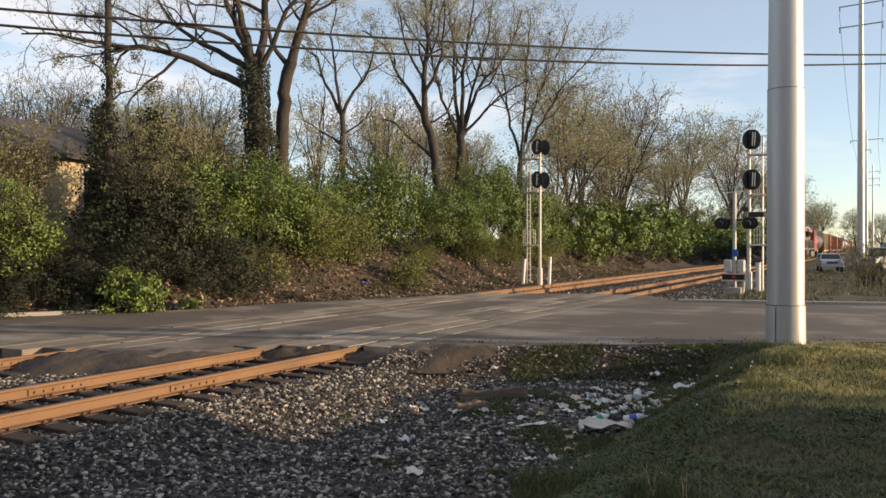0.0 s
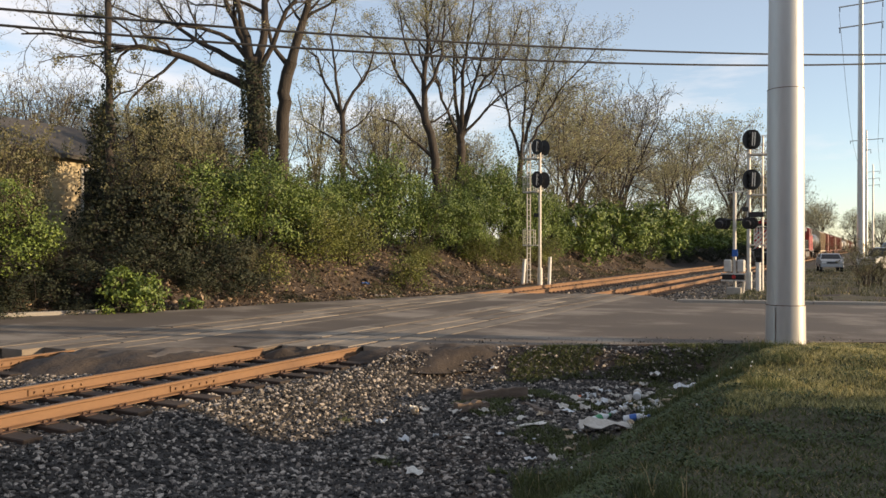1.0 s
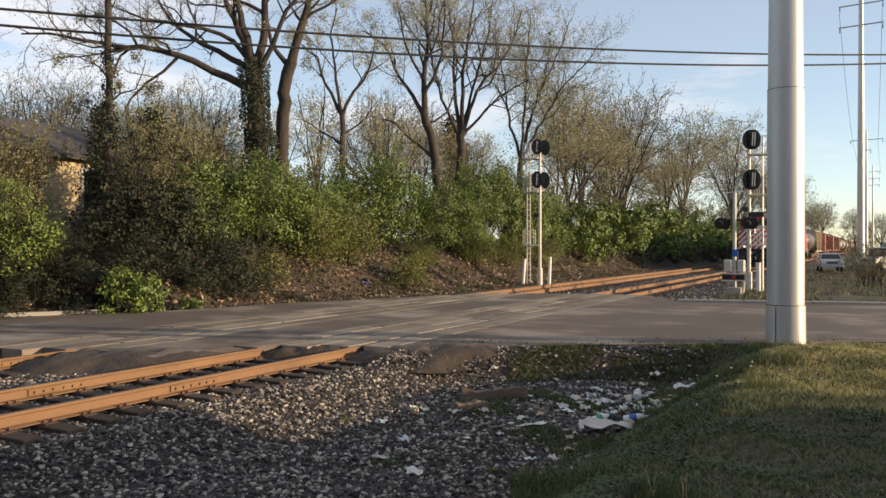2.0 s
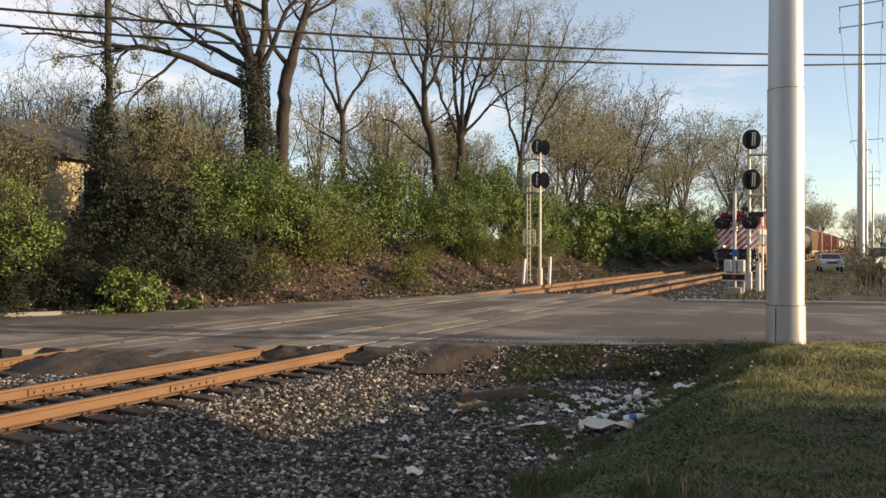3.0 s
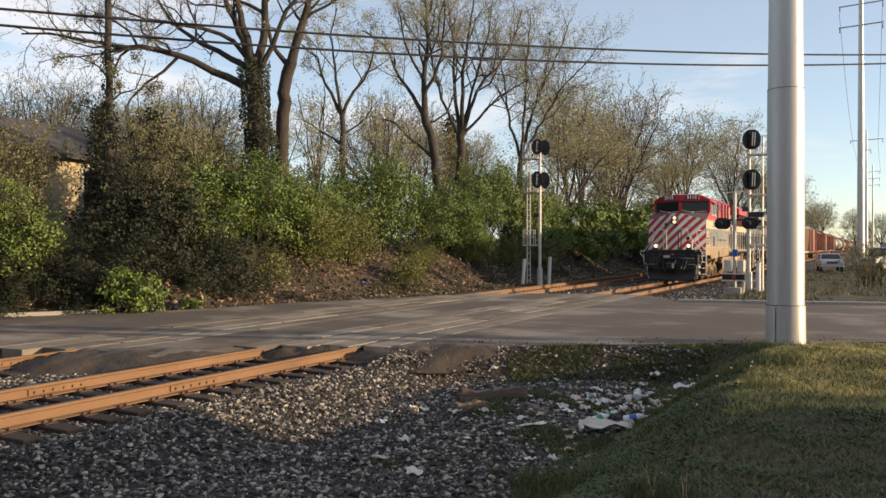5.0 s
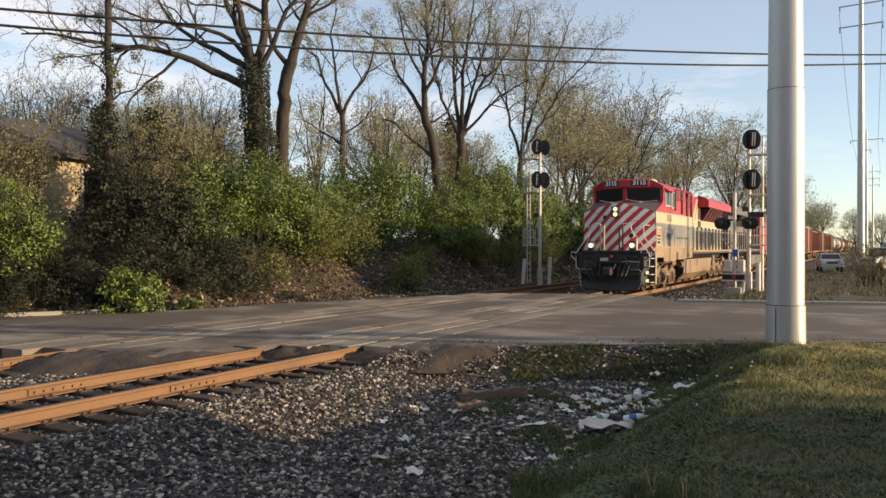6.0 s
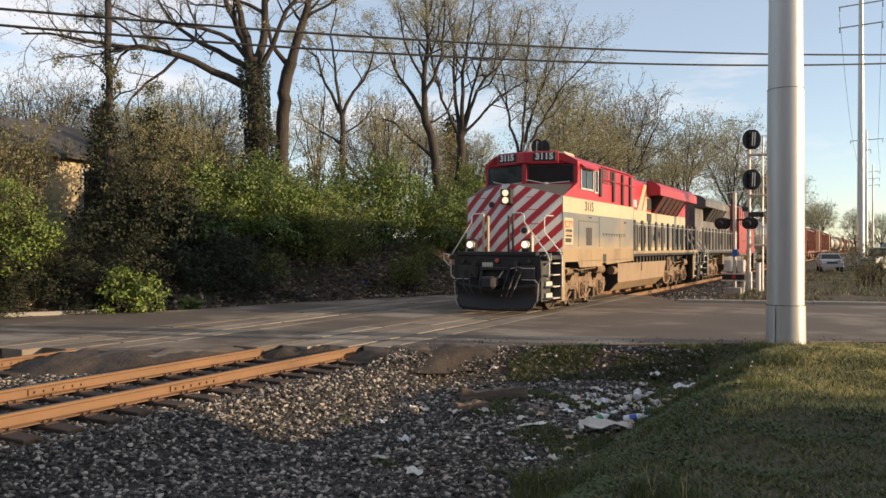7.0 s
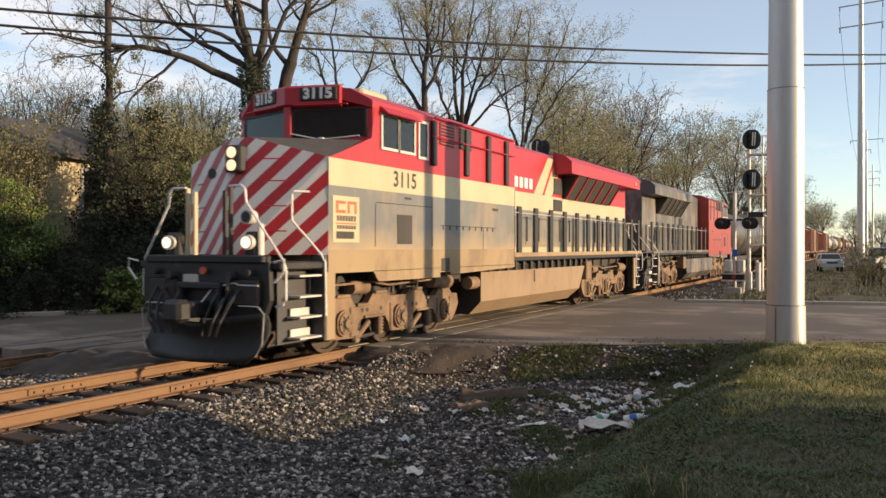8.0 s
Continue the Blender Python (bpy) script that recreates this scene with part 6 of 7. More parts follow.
def make_train():
    a = make_loco("red, cream and grey diesel locomotive with a striped nose", dict(top=RED, band=CREAM, low=GREY, sill=DUSTY, nose=STRIPES), True, 1)
    TRAIN.append((a, 0.0, 0))
    CABRED = paint("faded_red_paint", (0.36, 0.04, 0.03), (0.2, 0.05, 0.04), 0.62)
    b = make_loco("weathered black and red diesel locomotive running backwards", dict(top=HOODGREY, band=HOODGREY, low=HOODGREY, sill=HOODGREY, nose=CABRED), False, -1)
    for ch in b.children:
        if ch.name.split(".")[0] in ("cab_upper", "cab_body", "cab_band", "cab_cheek", "roof_brow"):
            ch.data.materials.clear()
            ch.data.materials.append(CABRED)
            ch.data.polygons.foreach_set("material_index", [0] * len(ch.data.polygons))
    TRAIN.append((b, 43.6, 180))
    grey_tank = paint("pale_tank_paint", (0.50, 0.47, 0.42), (0.34, 0.28, 0.22), 0.58)
    dark_tank = paint("dark_tank_paint", (0.07, 0.065, 0.06), (0.16, 0.12, 0.09), 0.60)
    tan = paint("tan_wagon_paint", (0.50, 0.38, 0.24), (0.32, 0.22, 0.13), 0.60)
    brown = paint("oxide_wagon_paint", (0.26, 0.085, 0.05), (0.15, 0.07, 0.045), 0.60)
    rusty = paint("orange_brown_wagon_paint", (0.27, 0.125, 0.065), (0.15, 0.075, 0.045), 0.58)
    protos = {
        "k": tank_wagon("dark tank wagon with a dome platform", 16.5, dark_tank), "g": tank_wagon("pale grey tank wagon with a dome platform", 16.5, grey_tank),
        "t": hopper_wagon("tan covered hopper wagon with ribbed sides", 17.0, tan), "b": hopper_wagon("oxide-brown hopper wagon with ribbed sides", 17.0, brown, 4.4),
        "o": box_wagon("orange-brown boxcar with ribbed sides", 17.5, rusty), "m": box_wagon("maroon-brown boxcar with ribbed sides", 17.5, brown)}
    off, seen = 44.3, set()
    for ch in "ktmbobogkgtgobgtkgob":
        src = protos[ch]
        if ch in seen:
            o = copy_thing(src, pose(0, 0, 0))
        else:
            seen.add(ch)
            o = src
        TRAIN.append((o, off, 0))
        off += {"k": 17.1, "g": 17.1, "t": 17.6, "b": 17.6, "o": 18.1, "m": 18.1}[ch]



# ---- things beside the line ----
BRICKC = material("brick_chimney", (0.20, 0.095, 0.06), (0.10, 0.05, 0.035), 0.9, scale=4, fine=30)
SIDING = material("cream_siding", (0.58, 0.49, 0.32), (0.4, 0.33, 0.22), 0.8, scale=1.5, fine=20, bump=0.1)
SHINGLE = material("dark_shingle", (0.085, 0.078, 0.072), (0.045, 0.041, 0.038), 0.9, scale=3, fine=18, bump=0.4)
PLAINWALL = material("plain_brick_wall", (0.30, 0.20, 0.15), (0.18, 0.12, 0.09), 0.9, scale=1, fine=12)
CARWHITE = material("white_car_paint", (0.52, 0.52, 0.50), (0.42, 0.42, 0.40), 0.3, bump=0)
CARGREY = material("silver_car_paint", (0.36, 0.37, 0.38), (0.3, 0.31, 0.32), 0.3, bump=0)
TYRE = material("tyre_rubber", (0.025, 0.025, 0.025), (0.015, 0.015, 0.015), 0.8)
PAPER = material("soiled_paper", (0.66, 0.64, 0.58), (0.42, 0.38, 0.32), 0.85, scale=9, fine=40, bump=0.2, rand=0.5)
BOARD = material("wet_cardboard", (0.58, 0.48, 0.34), (0.36, 0.28, 0.19), 0.9, scale=5, fine=30)
PLASTIC = material("pale_plastic", (0.72, 0.74, 0.74), (0.55, 0.57, 0.58), 0.3, bump=0.05, rand=0.3)
BLUEP = material("blue_plastic", (0.03, 0.14, 0.48), (0.02, 0.08, 0.3), 0.35, bump=0)
GREENP = material("green_plastic", (0.05, 0.30, 0.12), (0.03, 0.18, 0.07), 0.3, bump=0)
ORANGEP = material("orange_plastic", (0.65, 0.16, 0.05), (0.45, 0.1, 0.03), 0.5, bump=0)
OLDWOOD = material("weathered_wood", (0.24, 0.18, 0.135), (0.07, 0.05, 0.038), 0.9, scale=4, fine=24, bump=0.7, stretch=(4, 0.5, 4))
LITTER = material("dead_leaf_litter", (0.40, 0.29, 0.19), (0.03, 0.02, 0.014), 0.9, scale=2, fine=10, bump=0, island=1.2, skew=1.6)
DANDELION = material("seed_head", (0.75, 0.74, 0.70), (0.6, 0.58, 0.55), 0.9, bump=0)
SIGBLACK = material("signal_black", (0.012, 0.012, 0.014), (0.008, 0.008, 0.009), 0.45, bump=0)


def signal_mast(label, at, height, heads, ladder_side, rear):
    """Colour-light signal: mast, black target heads with hoods, caged ladder with platforms."""
    t = thing("railway_signal", label, "railway signal", "signals beside the track", at=at)
    bm = B()
    tube(bm, [(0, 0, -0.3), (0, 0, height - 0.9)], 0.095, 14, 0.085)
    part("mast", bm, SILVER, t)
    bm = B()
    tube(bm, [(0, 0, -0.3), (0, 0, 0.9)], 0.15, 14)
    part("mast_base", bm, SILVER, t)
    for z, w, h in heads:
        for back, dx in ((0, -0.10), (1, 0.20)) if rear else ((0, 0.0), (0, 0.10)):
            bm = B()
            n = 24
            y = -0.34 if not back else 0.30
            ring0 = [bm.verts.new((dx + math.copysign(abs(math.cos(k * math.tau / n)) ** 0.95, math.cos(k * math.tau / n)) * w / 2, y, z + math.copysign(abs(math.sin(k * math.tau / n)) ** 0.95, math.sin(k * math.tau / n)) * h / 2)) for k in range(n)]
            ring1 = [bm.verts.new((v.co.x, v.co.y + 0.03, v.co.z)) for v in ring0]
            for k in range(n):
                bm.faces.new((ring0[k], ring0[(k + 1) % n], ring1[(k + 1) % n], ring1[k]))
            bm.faces.new(ring0[::-1])
            bm.faces.new(ring1)
            box(bm, dx - 0.17, dx + 0.17, y + 0.03, y + 0.26, z - h * 0.38, z + h * 0.38, 0.03)
            hd = part("signal_head", bm, SIGBLACK, t, "black oval signal target")
            sgn = 1 if back else -1
            for k in (-0.26, 0.0, 0.26):
                bm = B()
                tube(bm, [(dx, y, z + k * h), (dx, y + sgn * 0.24, z + k * h - 0.02)], 0.10, 12)
                part("hood", bm, SIGBLACK, hd)
            if not back:
                bm = B()
                prism(bm, [(dx - 0.01, z - h * 0.34), (dx + 0.03, z - h * 0.34), (dx + 0.07, z + h * 0.30), (dx + 0.02, z + h * 0.34)], "y", y - 0.27, y - 0.25)
                part("hood_edge", bm, SILVER, hd)
        bm = B()
        tube(bm, [(-0.12, -0.2, z - h * 0.5), (-0.12, -0.2, z - h * 0.62), (0, 0, z - h * 0.7)], 0.035, 8)
        tube(bm, [(0.15, 0.1, z - h * 0.45), (0.15, 0.1, z - h * 0.62), (0, 0, z - h * 0.7)], 0.035, 8)
        part("bracket", bm, SILVER, t)
    sx = ladder_side
    x0 = sx * 0.62
    for q in (-0.18, 0.18):
        bm = B()
        tube(bm, [(x0 + q * 0.3, q, -0.2), (x0 + q * 0.3, q, height - 0.4)], 0.036, 6)
        part("ladder_rail", bm, SILVER, t)
    k = 0.2
    while k < height - 0.6:
        bm = B()
        tube(bm, [(x0 - 0.05, -0.18, k), (x0 + 0.05, 0.18, k)], 0.018, 5)
        part("rung", bm, SILVER, t)
        k += 0.3
    for z in [zz - hh * 0.72 for zz, _, hh in heads] + [2.15]:
        bm = B()
        box(bm, min(sx * 0.08, sx * 0.9), max(sx * 0.08, sx * 0.9), -0.3, 0.3, z - 0.03, z + 0.03)
        pf = part("platform", bm, SILVER, t)
        for px_ in (0.3, 0.55, 0.88):
            for yy in (-0.28, 0.28):
                bm = B()
                tube(bm, [(sx * px_, yy, z), (sx * px_, yy, z + 0.85)], 0.02, 5)
                part("rail_post", bm, SILVER, pf)
        for zz in (0.45, 0.85):
            bm = B()
            tube(bm, [(sx * 0.3, -0.28, z + zz), (sx * 0.88, -0.28, z + zz), (sx * 0.88, 0.28, z + zz), (sx * 0.3, 0.28, z + zz)], 0.018, 5)
            part("rail_hoop", bm, SILVER, pf)
    bm = B()
    box(bm, -0.32, -0.05, -0.14, -0.10, 3.70, 3.92)
    part("number_plate", bm, SIGBLACK, t, "small black plate with plain bars")
    return t


def stump_post(label, at, h, r, lean=0):
    t = thing("marker_post", label, "post", "white posts by the signals", at=at)
    bm = B()
    tube(bm, [(0, 0, -0.2), (lean, 0, h)], r, 12)
    part("shaft", bm, WHITE, t)
    bm = B()
    tube(bm, [(lean, 0, h), (lean, 0, h + 0.05)], r * 1.15, 12)
    part("cap", bm, WHITE, t)


def crossing_signal():
    t = thing("crossing_signal", "silver crossing-signal mast with black flashers and a gate mechanism", "crossing signal", at=pose(4.02, 35.7, -0.1))
    bm = B()
    tube(bm, [(0, 0, -0.1), (0, 0, 4.3)], 0.075, 12)
    part("mast", bm, SILVER, t)
    bm = B()
    box(bm, -0.3, 0.3, -0.3, 0.3, -0.2, 0.25, 0.03)
    part("base", bm, CONCRETE, t)
    bm = B()
    tube(bm, [(-0.35, 0, 4.25), (0.35, 0, 4.3)], 0.03, 6)
    part("top_arm", bm, SILVER, t)
    bm = B()
    tube(bm, [(-0.6, 0, 3.1), (0.7, 0, 3.1)], 0.04, 8)
    arm = part("cross_arm", bm, SIGBLACK, t)
    for x, yy in ((-0.55, -0.2), (-0.42, 0.2), (0.55, -0.2), (0.68, 0.2)):
        bm = B()
        tube(bm, [(x, yy * 0.6, 2.95), (x, yy * 0.6 + 0.03 * (1 if yy > 0 else -1), 2.95)], 0.25, 20)
        part("flasher_target", bm, SIGBLACK, arm)
        bm = B()
        tube(bm, [(x, yy * 0.6, 2.95), (x, yy * 2.4, 2.9)], 0.13, 14)
        part("flasher_hood", bm, SIGBLACK, arm)
    bm = B()
    box(bm, 0.55, 1.15, -0.05, 0.05, 3.2, 3.42)
    part("plate", bm, SIGBLACK, t)
    bm = B()
    box(bm, -0.08, 0.14, -0.13, -0.08, 1.55, 1.85)
    part("emblem", bm, BLUEP, t)
    for x in (-0.42, 0.12):
        bm = B()
        box(bm, x, x + 0.3, -0.15, 0.15, 0.88, 1.42, 0.05)
        part("mechanism_box", bm, SILVER, t, "grey gate mechanism case")
    bm = B()
    box(bm, -0.5, 0.5, -0.34, -0.28, 0.52, 0.58)
    box(bm, -0.5, 0.5, -0.34, -0.28, 0.80, 0.86)
    part("counterweight_arm", bm, SILVER, t)
    bm = B()
    box(bm, -0.46, 0.46, -0.33, -0.2, 0.58, 0.80, 0.02)
    part("counterweight", bm, SIGBLACK, t)
    bm = B()
    tube(bm, [(0.02, -0.33, 0.70), (0.02, -0.38, 0.70)], 0.08, 12)
    part("red_lamp", bm, material("red_lens", (0.5, 0.03, 0.03), (0.35, 0.02, 0.02), 0.3, bump=0), t)
    bm = B()
    tube(bm, [(0.3, 0, -0.2), (0.38, -0.05, 0.5)], 0.06, 8)
    part("conduit", bm, SILVER, t)


def make_car(label, at, mat, tall=1.75, pickup=False):
    t = thing("car", label, "car", "parked vehicles", at=at)
    L = 4.9
    side = [(0, 0.42), (0.02, 0.95), (0.2, 1.02), (1.15, 1.12), (1.75, tall - 0.05), (2.0, tall)] + ([(2.9, tall), (3.1, 1.2), (L, 1.15), (L, 0.45)] if pickup else [(4.3, tall - 0.03), (L - 0.1, 1.15), (L, 0.95), (L, 0.45)])
    bm = B()
    prism(bm, side, "x", -0.9, 0.9)
    for v in bm.verts:
        if v.co.z > 1.3:
            v.co.x *= 0.82
    part("body", bm, mat, t)
    bm = B()
    vs = [bm.verts.new(p) for p in ((-0.78, 1.17, 1.14), (0.78, 1.17, 1.14), (0.66, 1.68, tall - 0.1), (-0.66, 1.68, tall - 0.1))]
    bm.faces.new(vs)
    r = bmesh.ops.extrude_face_region(bm, geom=bm.faces[:])
    bmesh.ops.translate(bm, vec=(0, -0.02, 0.03), verts=[g for g in r["geom"] if isinstance(g, bmesh.types.BMVert)])
    bmesh.ops.recalc_face_normals(bm, faces=bm.faces[:])
    part("windscreen", bm, WGLASS, t)
    for s in (-1, 1):
        bm = B()
        prism(bm, [(1.35, 1.16), (1.85, tall - 0.12), (2.8, tall - 0.12), (2.95, 1.16)], "x", s * 0.80, s * 0.89)
        part("side_window", bm, WGLASS, t)
        bm = B()
        box(bm, s * 0.66 - 0.18, s * 0.66 + 0.18, -0.02, 0.06, 0.74, 0.90, 0.02)
        part("headlight", bm, PLASTIC, t)
        for y in (0.95, 3.9):
            bm = B()
            tube(bm, [(s * 0.72, y, 0.34), (s * 0.92, y, 0.34)], 0.34, 18)
            w = part("wheel", bm, TYRE, t)
            bm = B()
            tube(bm, [(s * 0.90, y, 0.34), (s * 0.93, y, 0.34)], 0.2, 14)
            part("rim", bm, SILVER, w)
        bm = B()
        box(bm, s * 0.98 - 0.1, s * 0.98 + 0.1, 1.4, 1.5, 1.1, 1.25, 0.02)
        part("mirror", bm, mat, t)
    bm = B()
    box(bm, -0.42, 0.42, -0.03, 0.03, 0.74, 0.88, 0.02)
    part("grille", bm, SIGBLACK, t)
    bm = B()
    box(bm, -0.88, 0.88, -0.06, 0.05, 0.42, 0.62, 0.03)
    part("bumper", bm, mat, t)


def make_house(label, at, w, d, eave, ridge, wall_mat, chimneys):
    t = thing("house", label, "house", "houses behind the bank", at=at)
    bm = B()
    prism(bm, [(-w / 2, 0), (w / 2, 0), (w / 2, eave), (0, ridge - 0.25), (-w / 2, eave)], "y", -d / 2, d / 2)
    part("wall", bm, wall_mat, t)
    for s in (-1, 1):
        bm = B()
        prism(bm, [(s * (w / 2 + 0.5), eave - 0.25), (s * (w / 2 + 0.5), eave - 0.1), (0, ridge), (0, ridge - 0.2)], "y", -d / 2 - 0.4, d / 2 + 0.4)
        part("roof", bm, SHINGLE, t)
    k = 0
    z = 0.4
    while z < eave - 0.1:
        for s in (-1, 1):
            bm = B()
            box(bm, s * w / 2 - 0.015, s * w / 2 + 0.03, -d / 2, d / 2, z, z + 0.02)
            part("siding_board", bm, wall_mat, t)
        z += 0.22
    for s in (-1, 1):
        for yy in (-d * 0.3, 0.0, d * 0.3):
            bm = B()
            box(bm, s * w / 2 - 0.05, s * w / 2 + 0.035, yy - 0.45, yy + 0.45, eave - 2.0, eave - 0.6)
            wd = part("window", bm, WGLASS, t)
            bm = B()
            for a, b, p, q in ((-0.55, 0.55, eave - 0.6, eave - 0.48), (-0.55, 0.55, eave - 2.12, eave - 2.0), (-0.55, -0.45, eave - 2.0, eave - 0.6), (0.45, 0.55, eave - 2.0, eave - 0.6)):
                box(bm, s * w / 2 - 0.02, s * w / 2 + 0.07, yy + a, yy + b, p, q)
            part("frame", bm, WHITE, wd)
    for cx, cy, top in chimneys:
        bm = B()
        box(bm, cx - 0.4, cx + 0.4, cy - 0.3, cy + 0.3, eave, top, 0.02)
        box(bm, cx - 0.48, cx + 0.48, cy - 0.38, cy + 0.38, top - 0.3, top - 0.1, 0.02)
        ch = part("chimney", bm, BRICKC, t)
        for q in (-0.2, 0.2):
            bm = B()
            tube(bm, [(cx + q, cy, top - 0.1), (cx + q, cy, top + 0.4)], 0.13, 10)
            part("chimney_pot", bm, SHINGLE, ch)


def line_pole(label, at, h, r, arms):
    t = thing("transmission_pole", label, "utility pole", "poles along the line", at=at)
    bm = B()
    tube(bm, [(0, 0, -0.3), (0, 0, h)], r, 16, r * 0.5)
    part("shaft", bm, GALV, t)
    for z, ln in arms:
        bm = B()
        tube(bm, [(-ln, 0, z), (ln, 0, z + 0.15)], 0.07, 6)
        a = part("arm", bm, GALV, t)
        for s in (-1, 1):
            bm = B()
            tube(bm, [(s * ln * 0.95, 0, z), (s * ln * 0.95, 0, z - 0.5)], 0.05, 6)
            part("insulator", bm, SIGBLACK, a)


def cable(label, pts, r, group):
    t = thing("overhead_cable", label, "cable", group, kind="structure")
    bm = B()
    p, q = Vector(pts[0]), Vector(pts[1])
    n = 40
    tube(bm, [p.lerp(q, k / n) - Vector((0, 0, pts[2] * 4 * (k / n) * (1 - k / n))) for k in range(n + 1)], r, 6)
    part("strand", bm, WIRE, t)


def make_kerbs():
    for name, pts in (("kerb", [(-30, 3.6), (-11.0, 13.1), (-9.8, 15.2)]), ("kerb", [(3.4, 27.35), (9.5, 29.0), (30, 40.1)])):
        for (a, b), (c, d) in zip(pts, pts[1:]):
            ln = math.hypot(c - a, d - b)
            n = max(1, round(ln / 2.4))
            ang = math.degrees(math.atan2(d - b, c - a))
            for k in range(n):
                f = (k + 0.5) / n
                bm = B()
                box(bm, -ln / n / 2 + 0.01, ln / n / 2 - 0.01, -0.02, 0.22, -0.25, 0.10, 0.02)
                o = part(name, bm, CONCRETE)
                o.matrix_basis = pose(a + (c - a) * f, b + (d - b) * f, 0, 0, 0, ang)
                tagged(o, "weathered concrete kerb stone along the road", "kerb", "kerb stones", "structure")


def make_aprons():
    """Humped asphalt spilling over the road's edge beside and between the rails."""
    rng = random.Random(8)
    for x0, x1, y_in, reach, top in ((-3.42, -0.86, 0.3, 2.7, 0.03), (0.86, 3.3, 0.3, 1.25, 0.02), (-0.62, 0.62, 0.25, 0.35, -0.03), (-9.0, -5.1, 0.3, 1.2, 0.02)):
        nx, ny = 22, 22
        vs, fs = [], []
        for j in range(ny + 1):
            for i in range(nx + 1):
                u, v = i / nx, j / ny
                x = x0 + (x1 - x0) * u
                edge = near_edge(x) + y_in
                r = reach * (0.75 + 0.25 * math.sin(u * 3.1)) * (1 + 0.18 * noise.noise((x * 1.6, 3, reach)))
                y = edge - (r + y_in) * v
                nz = 0.07 * noise.noise((x * 1.4, y * 1.4, 7)) + 0.06 * noise.noise((x * 4, y * 4, 2)) + 0.03 * noise.noise((x * 11, y * 11, 3))
                lip = min(1.0, 5 * min(u, 1 - u) + 0.15)
                z = 0.004 + top * math.sin(min(1, v * 2) * 3.14) * lip - 0.34 * smoothstep(0.45, 1.0, v) - 0.10 * (1 - lip) + nz * smoothstep(0, 0.3, v)
                vs.append((x, y, z))
        for j in range(ny):
            for i in range(nx):
                k = j * (nx + 1) + i
                fs.append((k, k + nx + 1, k + nx + 2, k + 1))
        o = mesh_of("asphalt_apron", vs, fs, TAR if reach < 1 else [ASPHALT, TAR], smooth=True)
        if reach >= 1:
            o.data.polygons.foreach_set("material_index", [1 if k // nx > ny * (0.36 + 0.12 * math.sin(k % nx * 0.9)) else 0 for k in range(nx * ny)])
        tagged(o, "crumbling asphalt apron at the rails", "asphalt apron", "asphalt aprons", "structure")


